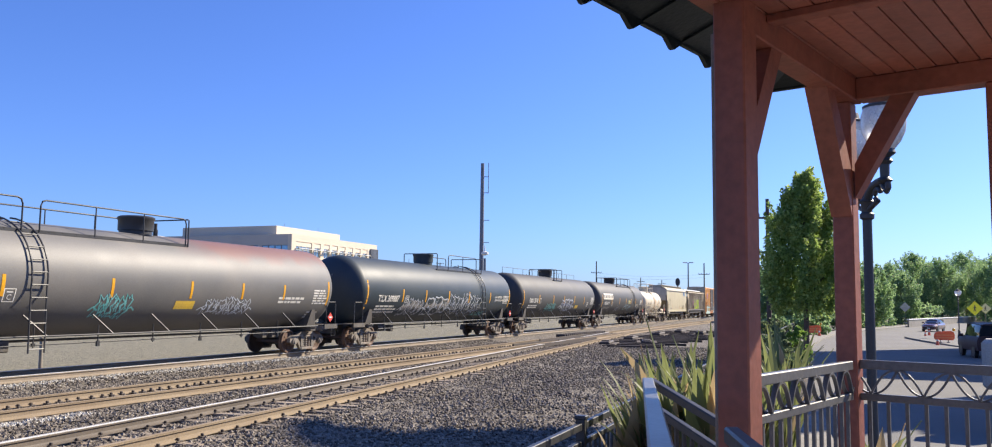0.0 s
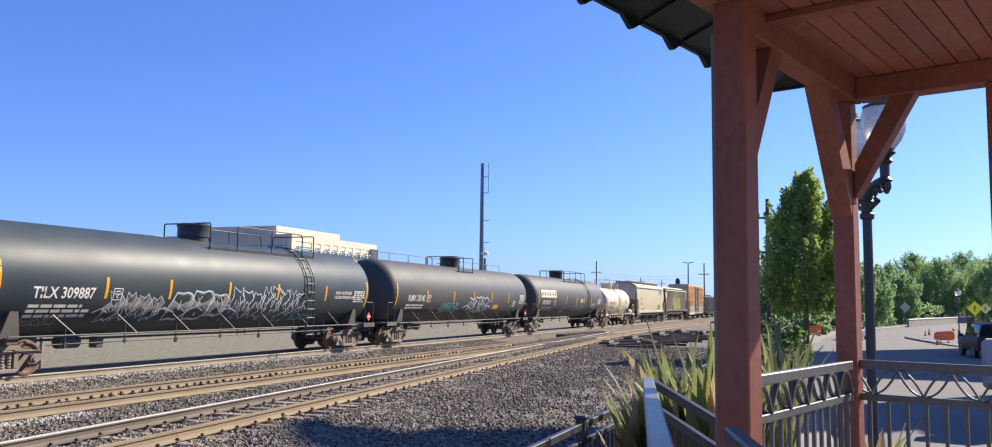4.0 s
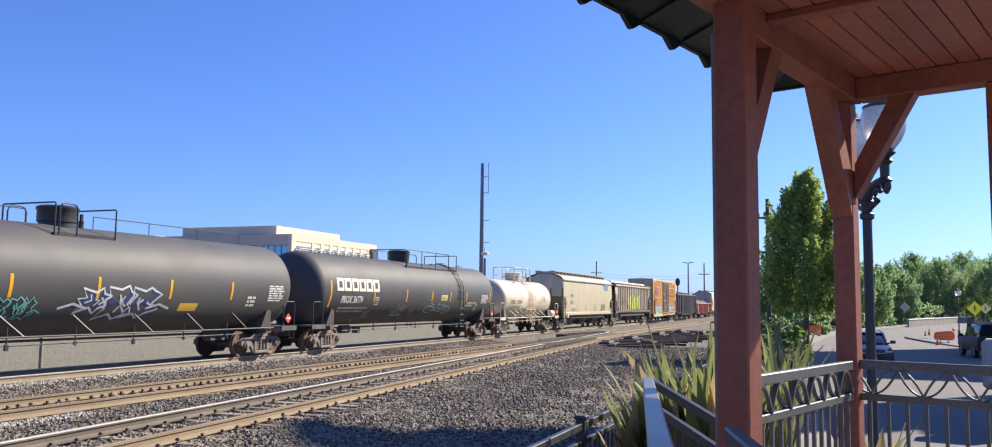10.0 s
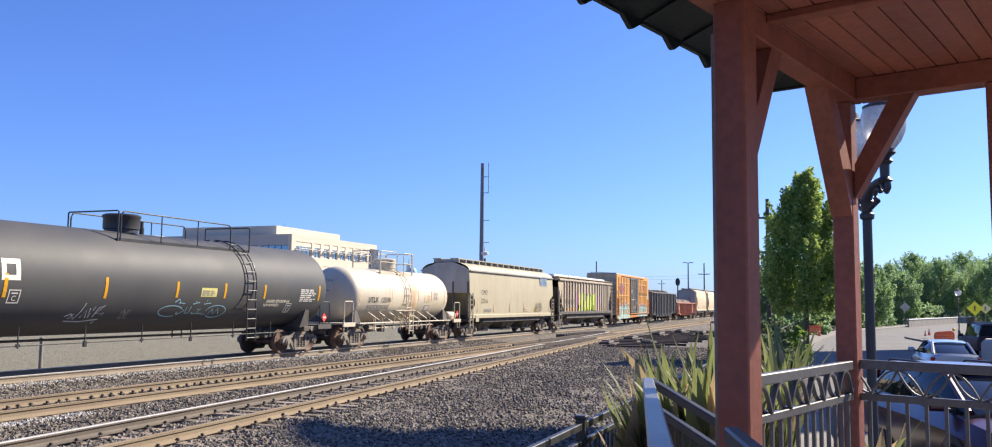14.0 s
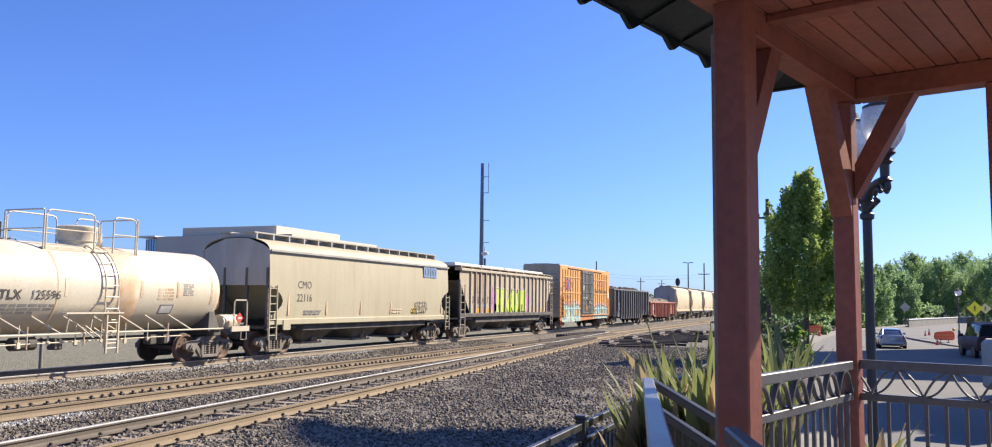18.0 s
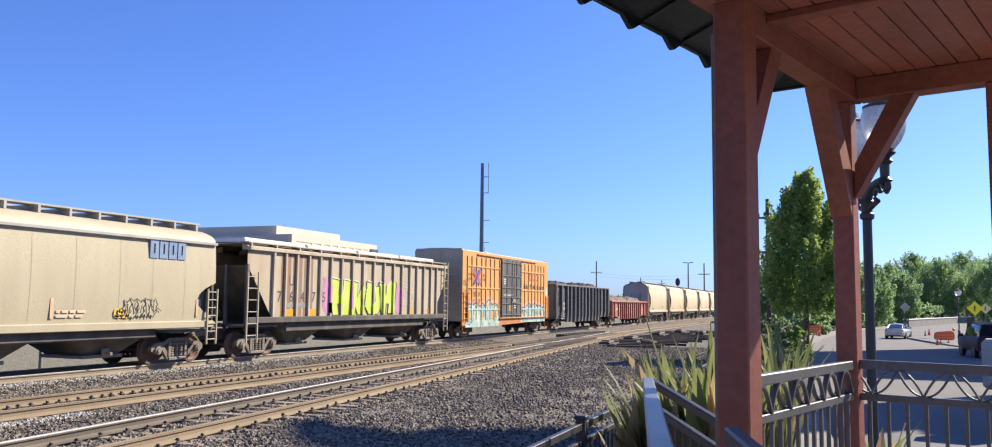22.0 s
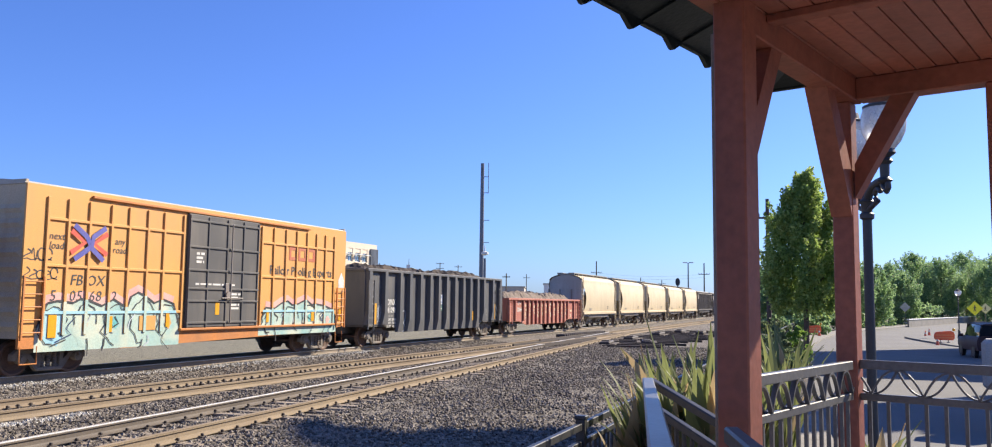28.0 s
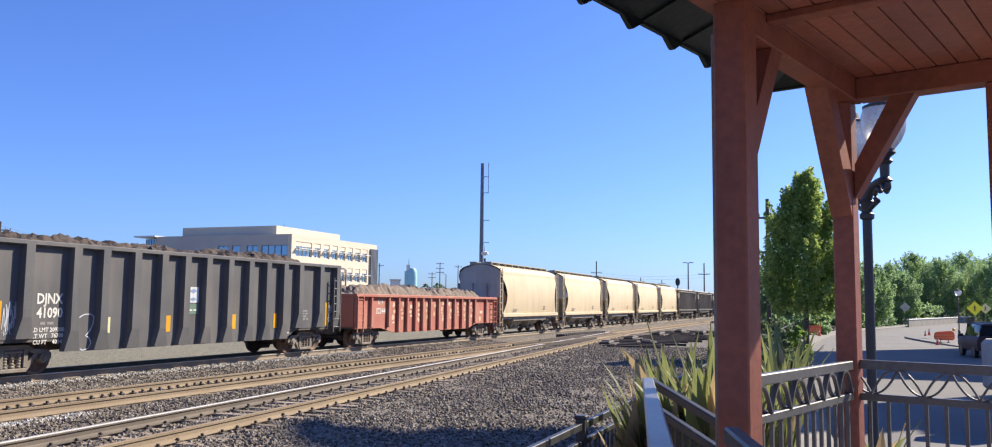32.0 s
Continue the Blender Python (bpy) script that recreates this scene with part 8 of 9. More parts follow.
def dry_grass():
    rng = np.random.RandomState(8)
    n = 3200
    x = 10.1 + 4.2 * rng.rand(n) ** 1.4
    y = 2.55 + 1.5 * rng.rand(n) ** 1.6
    h = rng.uniform(0.1, 0.42, n)
    a = rng.rand(n) * 6.283
    V, F = [], []
    for i in range(n):
        z = -0.62 + 0.32 * (y[i] - 3) / 3.5 if y[i] > 3 else -1.5 + 0.88 * (y[i] - 2.0)
        dx, dy = 0.008 * math.cos(a[i]), 0.008 * math.sin(a[i])
        V += [(x[i] - dx, y[i] - dy, z), (x[i] + dx, y[i] + dy, z), (x[i] + h[i] * 0.4 * math.sin(a[i]), y[i] + h[i] * 0.4 * math.cos(a[i]), z + h[i])]
        F.append((3 * i, 3 * i + 1, 3 * i + 2))
    tagged(new("dry_grass", flat_mesh("dry_grass", V, F, DRY)), "dry straw-coloured grass by the fence", "grass", kind="stuff")


dry_grass()

# ---- beyond the train ----


post = thing("marker_post", "slim grey steel post in the gravel behind the train", "post", m=pose(22.4, 26.0, -0.42))
part("post", Geo().cyl((0, 0, -0.2), (0, 0, 1.02), 0.065, n=12), STEEL_GREY, post, smooth=40)
part("post_cap", Geo().lathe([(1.0, 0.075), (1.05, 0.075), (1.08, 0.04), (1.085, 0.0)], 12), STEEL_GREY, post, smooth=40)


def office():
    b = thing("office_building", "cream office building with rows of white-framed windows", "building", m=pose(157.5, 110, -0.42))
    W, D, H = 38.0, 38.0, 17.1
    rows = [(12.3, 14.6), (7.2, 9.5), (2.2, 4.5)]
    cols = [(1.7, 8.0), (8.95, 11.6), (12.9, 15.4), (16.5, 19.0), (20.1, 22.5), (23.7, 26.1), (27.2, 29.7), (30.7, 33.2)]
    part("wall_south", Geo().box(0, W, 0.5, 1.0, 0, H), BUILDING, b)
    for (z0, z1), (za, zb) in zip(rows, ((15.6, H), (10.5, 12.3), (5.5, 7.2))):
        part("spandrel", Geo().box(0, W, 0, 0.5, za, zb), BUILDING, b)
        part("spandrel", Geo().box(0, W, 0.14, 0.5, z1, za), BUILDING, b)
        edges = [0.0] + [e for c in cols for e in c] + [W]
        for a, c in zip(edges[::2], edges[1::2]):
            part("pier", Geo().box(a, c, 0, 0.14, z0, za), BUILDING, b)
            part("pier", Geo().box(a, c, 0.14, 0.5, z0, z1), BUILDING, b)
        for c0, c1 in cols:
            w = part("window", Geo().box(c0, c1, 0.4, 0.46, z0, z1), OFFICE_GLASS, b)
            fr = Geo()
            n = 5 if c1 - c0 > 4 else 3
            for i in range(n):
                xx = c0 + 0.07 + (c1 - c0 - 0.14) * i / (n - 1)
                fr.box(xx - 0.07, xx + 0.07, 0.3, 0.4, z0, z1)
            for zz in (z0 + 0.08, z0 + (z1 - z0) * 0.62, z1 - 0.08):
                fr.box(c0, c1, 0.32, 0.4, zz - 0.07, zz + 0.07)
            part("frame", fr, FRAME_WHITE, w)
            part("sunshade", Geo().box(c0 - 0.15, c1 + 0.15, -1.0, 0.0, z1 - 0.62, z1 - 0.48), FRAME_WHITE, b)
    part("spandrel", Geo().box(0, W, 0, 0.5, 0, 2.2), BUILDING, b)
    # the west side in a greyer wall colour, with four openings on each floor
    panes = [(0.8, 8.0), (8.9, 12.0), (13.7, 16.0), (17.0, 19.9)]
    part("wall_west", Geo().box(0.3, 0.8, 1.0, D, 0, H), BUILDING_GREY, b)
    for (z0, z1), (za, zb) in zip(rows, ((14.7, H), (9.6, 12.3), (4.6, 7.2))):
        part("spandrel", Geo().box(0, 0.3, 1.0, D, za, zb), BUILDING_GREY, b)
        edges = [1.0] + [e for c in panes for e in c][1:] + [D]
        for a, c in zip(edges[1::2], edges[2::2]):
            part("pier", Geo().box(0, 0.3, a, c, z0, za), BUILDING_GREY, b)
        for a, c in panes:
            w = part("window", Geo().box(0.2, 0.26, max(a, 1.0), c, z0, za), OFFICE_GLASS, b)
            fr = Geo()
            n = max(2, round((c - a) / 1.6) + 1)
            for i in range(n):
                yy = max(a, 1.0) + 0.06 + (c - max(a, 1.0) - 0.12) * i / (n - 1)
                fr.box(0.1, 0.2, yy - 0.06, yy + 0.06, z0, za)
            for zz in (z0 + 0.06, za - 0.06):
                fr.box(0.1, 0.2, max(a, 1.0), c, zz - 0.06, zz + 0.06)
            part("frame", fr, POLE_GREY, w)
    part("spandrel", Geo().box(0, 0.3, 1.0, D, 0, 2.2), BUILDING_GREY, b)
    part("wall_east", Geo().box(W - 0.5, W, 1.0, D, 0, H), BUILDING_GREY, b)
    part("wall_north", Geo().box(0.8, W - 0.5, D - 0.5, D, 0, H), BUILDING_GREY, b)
    part("roof", Geo().box(0.8, W - 0.5, 1.0, D - 0.5, H - 0.6, H - 0.2), GREY_ROOF, b)
    part("penthouse", Geo().box(2.6, 29.4, 6, 32.6, H - 0.2, 19.3), BUILDING, b)
    # glazed stair at the far corner under a projecting slab
    part("corner_glazing", Geo().box(0.2, 9, D + 0.02, 41.3, 0, 16.6), OFFICE_GLASS, b)
    for k in range(5):
        part("mullion", Geo().box(0.08, 0.2, D + 0.1 + 0.75 * k, D + 0.22 + 0.75 * k, 0, 16.6), POLE_GREY, b)
    part("corner_slab", Geo().box(-1.2, 10, D - 0.6, 43.8, 16.95, 17.3), FRAME_WHITE, b)
    for k in range(6):
        part("louvre_fin", Geo().box(34.5 + 0.62 * k, 34.8 + 0.62 * k, -0.5, 0.0, 3, 15.9), POLE_GREY, b)
    for x, y, h in ((14, 12, 1.6), (24, 9, 1.2)):
        part("roof_aerial", Geo().cyl((x, y, 19.3), (x, y, 19.3 + h), 0.04, n=6), POLE_GREY, b)


office()


def tall_pole():
    p = thing("antenna_pole", "tall grey steel pole with side antennas", "pole", m=pose(115.6, 47.5, -0.42))
    part("mast", Geo().cyl((0, 0, 0), (0, 0, 23.1), 0.36, 0.27, n=16), POLE_GREY, p, smooth=40)
    d = Vector((0.37, -0.93, 0))
    for z, L in ((21.1, 0.9), (18.7, 0.9), (14.6, 1.1), (11.3, 1.1)):
        part("antenna_arm", Geo().cyl((0, 0, z), tuple(d * L + Vector((0, 0, z))), 0.05, n=6), POLE_GREY, p)
    q = d * 0.9
    part("whip_antenna", Geo().tube([(q.x, q.y, 18.6), (q.x, q.y, 23.2)], 0.05), POLE_GREY, p)


tall_pole()


def utility_pole(x, y, h, arms, label="dark wooden utility pole with crossarms", r=0.2, span=1.3):
    p = thing("utility_pole", label, "utility pole", "utility poles in the distance", m=pose(x, y, -0.42))
    part("shaft", Geo().cyl((0, 0, 0), (0, 0, h), r, r * 0.7, n=10), POLE_WOOD, p, smooth=40)
    d = Vector((-y, x, 0)).normalized()
    for z in arms:
        a, b = d * span, d * -span
        part("crossarm", Geo().cyl((a.x, a.y, z), (b.x, b.y, z), 0.09, n=6), POLE_WOOD, p)
        for s in (-1, -0.5, 0.5, 1):
            q = d * span * s
            part("insulator", Geo().cyl((q.x, q.y, z), (q.x, q.y, z + 0.35), 0.07, n=6), POLE_GREY, p)
    return p


for x, y, h, arms in ((222.6, 58, 13.9, (10.8,)), (218, 29, 13.0, (10.2,)), (271, 127.05, 16.3, (15.9, 14.2, 12.8)), (292, 129.4, 16.4, (15.7,)), (290, 139.2, 13.6, (13.0, 11.6)), (227, 126.7, 14, (13.2,)), (280.7, 105.8, 12.8, (11.5,)), (320, 112, 14, (12.5,)), (340, 128, 15, (13.6,)), (69.9, 4.35, 10.9, (9.4,)), (86.7, 110, 13.2, (12.0, 10.8)), (300, 62, 12, (10.5,)), (330, 60, 12, (10.5,))):
    utility_pole(x, y, h, arms)


def wires(name, pts, sag, k, label):
    for a, b in zip(pts, pts[1:]):
        a, b = Vector(a), Vector(b)
        q = [a.lerp(b, i / 12) - Vector((0, 0, 4 * sag * (i / 12) * (1 - i / 12))) for i in range(13)]
        for dz in range(k):
            solo(name, Geo().tube([p - Vector((0, 0, 0.75 * dz)) for p in q], 0.016, 4), POLE_GREY, label, "overhead wire", "overhead wires")


wires("overhead_wire", [(86.7, 110, 12.2), (143.4, 139.4, 13.0), (227, 126.7, 13.0)], 1.0, 3, "thin grey overhead wire between poles")
wires("overhead_wire", [(222.6, 58, 10.4), (218, 29, 9.8)], 0.8, 2, "thin grey overhead wire between poles")


def yard_light(x, y, h, double, label):
    p = thing("yard_light", label, "light pole", "yard lights", m=pose(x, y, -0.42))
    part("shaft", Geo().cyl((0, 0, 0), (0, 0, h), 0.18, 0.12, n=10), POLE_GREY, p, smooth=40)
    d = Vector((-y, x, 0)).normalized()
    for s in ((-1, 1) if double else (1,)):
        q = d * (0.5 * s)
        part("bracket", Geo().cyl((0, 0, h), (q.x, q.y, h + 0.1), 0.06, n=6), POLE_GREY, p)
        part("lamp_head", Geo().box(-0.45, 0.45, -0.22, 0.22, -0.1, 0.1, 0.05), FRAME_WHITE, p, m=pose(q.x * 1.3, q.y * 1.3, h + 0.1, 0, 0, math.degrees(math.atan2(d.y, d.x))))


yard_light(178, 26.9, 11.1, True, "grey steel yard light with two lamp heads")
yard_light(94.5, 116.4, 11.4, False, "grey steel street light with one lamp head")
yard_light(238, 109.5, 11.0, False, "grey steel street light with one lamp head")
yard_light(128, 78, 7.9, False, "grey steel street light with one lamp head")
p = thing("yard_camera_pole", "slim grey pole with white dome lamp", "light pole", m=pose(109.3, 44.4, -0.42))
part("shaft", Geo().cyl((0, 0, 0), (0, 0, 8.6), 0.22, 0.16, n=10), POLE_GREY, p)
part("dome", Geo().lathe([(9.0, 0.1), (9.15, 0.5), (9.45, 0.5), (9.6, 0.1), (10.4, 0.05)], 14), FRAME_WHITE, p, smooth=40)


def signal():
    s = thing("railway_signal", "black railway signal with oval target", "railway signal", m=pose(167.8, 27.4, -0.42))
    part("mast", Geo().cyl((0, 0, 0), (0, 0, 6.3), 0.12, n=10), IRON_BLACK, s)
    d = 180 + math.degrees(math.atan2(27.4, 167.8))
    part("target", Geo().lathe([(-0.06, 0.0), (-0.06, 0.75), (0.06, 0.75), (0.06, 0.0)], 20, (0, 0, 0), "x"), IRON_BLACK, s, m=pose(0, 0, 6.9, 0, 0, d) @ Matrix.Diagonal((1, 0.6, 1.05, 1)))
    part("ladder", Geo().tube([(0.3, 0.2, 0), (0.1, 0.1, 6)], 0.04), IRON_BLACK, s)


signal()


def far_block(x, y, w, d, h, mat, label, turn=0, windows=0, roof=GREY_ROOF):
    b = thing("distant_building", label, "building", "buildings in the distance", m=pose(x, y, -0.42, 0, 0, turn))
    part("wall", Geo().box(-w / 2, w / 2, -d / 2, d / 2, 0, h), mat, b)
    part("roof", Geo().box(-w / 2 - 0.4, w / 2 + 0.4, -d / 2 - 0.4, d / 2 + 0.4, h, h + 0.5), roof, b)
    for i in range(windows):
        part("window", Geo().box(-w / 2 + (i + 0.2) * w / windows, -w / 2 + (i + 0.8) * w / windows, -d / 2 - 0.06, -d / 2, h * 0.4, h * 0.75), GLASS_BLUE, b)
    return b


far_block(386, 206, 5.5, 5, 13.2, FRAME_WHITE, "white stepped building in the distance", 28, 2)
far_block(390, 202.5, 5, 6, 10.6, FRAME_WHITE, "white low building in the distance", 28, 2)
far_block(470, 232, 20, 18, 9, BUILDING, "pale low building in the distance", 28, 5)
tw = thing("glass_tower", "pale blue-green glass tower with a white core and a spire", "building", m=pose(712.3, 364.2, -0.5, 0, 0, 27))
part("glass_drum", Geo().lathe([(0, 4.6), (26, 4.6), (30, 4.3), (32.5, 3.6), (34, 2.4), (34.6, 0.0)], 24, (0, -1.6, 0)), TOWER_TEAL, tw, smooth=40)
part("core", Geo().box(-2, 2, 1.0, 5.6, 0, 31), TOWER_TEAL, tw)
part("core_top", Geo().box(-1.8, 1.8, 0.6, 4.0, 31, 37), FRAME_WHITE, tw, "white stepped top")
part("spire", Geo().cyl((0, 1.8, 37), (0, 1.8, 43), 0.35, 0.15, n=8), POLE_GREY, tw)
far_block(377, 140, 34, 14, 9.5, BUILDING_GREY, "grey shed in the distance", 18, 4)
far_block(420, 130, 22, 14, 12.0, FRAME_WHITE, "white shed in the distance", 18, 3)
far_block(98, 116, 4, 5, 8.2, surf("orange_brick_wall", (0.36, 0.16, 0.09), (0.3, 0.14, 0.08), 2, 0.85), "small brick house with tiled roof", 50, 3, TEAL_ROOF)
for i, (x, y, h, w) in enumerate(((400, 196, 11.5, 9), (420, 198, 12.5, 12), (277, 121.5, 9.6, 3.4), (280, 118, 7.8, 3.2), (520, 262, 10, 30), (430, 262, 9, 22), (560, 240, 9, 40), (600, 180, 10, 40), (620, 130, 10, 40), (640, 90, 10, 40), (620, 50, 9, 40), (400, 20, 8, 26), (330, 12, 7, 20))):
    b = thing("far_trees", "dark green tree belt far off", "trees", "far tree belts", m=pose(x, y, -0.5))
    leaf_cloud(900, crown(w * 0.5, -0.2, h, rounded, 40), min(0.9, 0.12 + 0.035 * w), 120 + i, LEAF_SHRUB, "foliage", b)

# ---- lot furniture ----


def cone(x, y, z):
    c = thing("traffic_cone", "orange plastic traffic cone with white band", "traffic cone", "traffic cones", m=pose(x, y, z))
    part("base", Geo().box(-0.18, 0.18, -0.18, 0.18, 0, 0.04, 0.01), SAFETY, c)
    part("body", Geo().lathe([(0.04, 0.14), (0.35, 0.09), (0.36, 0.088), (0.7, 0.03), (0.71, 0.0)], 16), SAFETY, c, smooth=40)
    part("band", Geo().lathe([(0.36, 0.092), (0.5, 0.066)], 16), FRAME_WHITE, c, "white reflective band")


for x, y in ((77.7, -8.15), (98.4, -9.23), (100.8, -9.82), (80.0, 1.78), (90.6, 0.94)):
    cone(x, y, lot_z(x) + (0.15 if y < -9.3 or y > 0.9 else 0))


def barrier(x, y, turn):
    b = thing("work_barrier", "rounded orange plastic road-work barrier with amber lamp", "barrier", "road-work barriers", m=pose(x, y, lot_z(x) + 0.15, 0, 0, turn))
    g = Geo()
    ring = [(-0.62, 0.2), (0.62, 0.2), (0.78, 0.3), (0.8, 0.62), (0.7, 0.84), (0.4, 0.9), (-0.45, 0.98), (-0.72, 0.9), (-0.8, 0.66), (-0.78, 0.3)]
    n = len(ring)
    g.add([(-0.05, y, z) for y, z in ring] + [(0.05, y, z) for y, z in ring], [tuple(range(n)), tuple(range(n, 2 * n))] + [(i, (i + 1) % n, n + (i + 1) % n, n + i) for i in range(n)])
    part("panel", g, SAFETY, b)
    for z in (0.4, 0.62):
        part("panel_band", Geo().box(-0.062, -0.051, -0.7, 0.7, z - 0.06, z + 0.06), SAFETY_PALE, b, "faded reflective band")
    for s in (-0.3, 0.3):
        part("leg", Geo().box(-0.25, 0.25, s - 0.03, s + 0.03, 0, 0.05), STEEL_GREY, b)
        part("leg", Geo().box(-0.03, 0.03, s - 0.03, s + 0.03, 0, 0.4), STEEL_GREY, b)
    part("warning_lamp", Geo().lathe([(0.96, 0.05), (1.0, 0.11), (1.16, 0.11), (1.2, 0.05)], 14, (-0.1, -0.72, 0)), REFLECT, b)


barrier(80.8, -9.0, 10)
barrier(94.0, 1.53, 20)


def diamond_sign(x, y, zc, size, front, label):
    s = thing("warning_sign", label, "road sign", "road signs", m=pose(x, y, lot_z(x), 0, 0, math.degrees(math.atan2(y, x))))
    foot = lot_z(x)
    part("post", Geo().box(0.0, 0.06, -0.03, 0.03, 0, zc - foot + size * 0.5), STEEL_GREY, s)
    part("plate", Geo().box(-0.02, 0.0, -size / 2, size / 2, -size / 2, size / 2, 0.008), (SIGN_YELLOW if size > 1 else SIGN_PALE) if front else SIGN_BACK, s, m=pose(0, 0, zc - foot) @ pose(0, 0, 0, 45))
    if front:
        # plain walking figure made of bars
        g = Geo()
        z = zc - foot

        def bar(a, b, w):
            dy, dz = b[0] - a[0], b[1] - a[1]
            k = math.hypot(dy, dz)
            ny, nz = -dz / k * w / 2, dy / k * w / 2
            g.add([(-0.026, a[0] + ny, z + a[1] + nz), (-0.026, a[0] - ny, z + a[1] - nz), (-0.026, b[0] - ny, z + b[1] - nz), (-0.026, b[0] + ny, z + b[1] + nz)], [(0, 1, 2, 3)])
        q = size / 1.7
        for a, b, w in (((0, 0.28), (0, 0.42), 0.13), ((0.02, -0.1), (0, 0.26), 0.16), ((0.02, -0.1), (0.17, -0.42), 0.09), ((0.02, -0.1), (-0.15, -0.42), 0.09), ((0, 0.2), (0.22, 0.02), 0.07), ((0, 0.2), (-0.2, 0.05), 0.07)):
            bar((a[0] * q * 1.2, a[1] * q * 1.2), (b[0] * q * 1.2, b[1] * q * 1.2), w * q * 1.2)
        part("symbol", g, LETTER_DARK, s)


diamond_sign(108.9, -15.3, 2.05, 1.15, True, "yellow diamond pedestrian crossing sign on a post")
diamond_sign(111, -16.65, 2.05, 0.85, True, "small faded diamond crossing sign on a post")
diamond_sign(146, -11, 2.1, 1.1, False, "bare grey back of a diamond road sign")
# pale cabinet close to the railing
c = thing("utility_cabinet", "pale grey rounded cabinet with yellow label", "cabinet", m=pose(19.8, -3.38, lot_z(19.8) - 0.1, 0, 0, -10))
part("body", Geo().box(-0.35, 0.35, -0.5, 0.5, 0.95, 1.95, 0.08), CONCRETE, c)
part("pedestal", Geo().box(-0.2, 0.2, -0.25, 0.25, 0, 1.0, 0.02), CONCRETE, c)
part("label_panel", Geo().box(-0.358, -0.35, 0.0, 0.32, 1.45, 1.6), YELLOW_LABEL, c, "yellow warning label")

# ---- vehicles ----


def loft(secs, mat, name, parent, smooth=30):
    """A body from cross-sections: each (x, half width low, half width mid, half width top, z low, z mid, z top)."""
    g = Geo()
    vs, k = [], 0
    for x, wl, wm, wt, zl, zm, zt in secs:
        ring = [(-wl, zl), (-wm, zl + (zm - zl) * 0.45), (-wm, zm), (-wt, zt - 0.03), (-wt * 0.75, zt), (0, zt + 0.015)]
        ring = ring + [(-a, b) for a, b in reversed(ring[:-1])]
        k = len(ring)
        vs += [(x, y, z) for y, z in ring]
    fs = []
    for i in range(len(secs) - 1):
        for j in range(k):
            fs.append((i * k + j, i * k + (j + 1) % k, (i + 1) * k + (j + 1) % k, (i + 1) * k + j))
    fs += [tuple(range(k)), tuple(range((len(secs) - 1) * k, len(secs) * k))]
    g.add(vs, fs)
    return part(name, g, mat, parent, smooth=smooth)


def wheel_parts(car, xs, track, r):
    made = []
    for x in xs:
        for s in (-1, 1):
            w = new("wheel")
            w.parent = car
            w.matrix_basis = pose(x, s * track, r)
            part("tyre", Geo().lathe([(-0.1, r * 0.62), (-0.11, r * 0.9), (-0.08, r), (0.08, r), (0.11, r * 0.9), (0.1, r * 0.62)], 24, axis="y"), RUBBER, w, smooth=40)
            g = Geo().lathe([(s * 0.02, 0.0), (s * 0.05, 0.05), (s * 0.045, r * 0.5), (s * 0.09, r * 0.62), (s * 0.07, r * 0.66), (-s * 0.08, r * 0.64)], 20, axis="y")
            for i in range(5):
                a = i * 2 * math.pi / 5
                g.box(0.03, r * 0.6, -0.03, 0.03, -0.035, 0.035, m=Matrix.Rotation(a, 4, "Y") @ pose(0, s * 0.07, 0))
            part("rim", g, ALLOY, w, smooth=40)
            made.append((w, x, s * track, r))
    return made


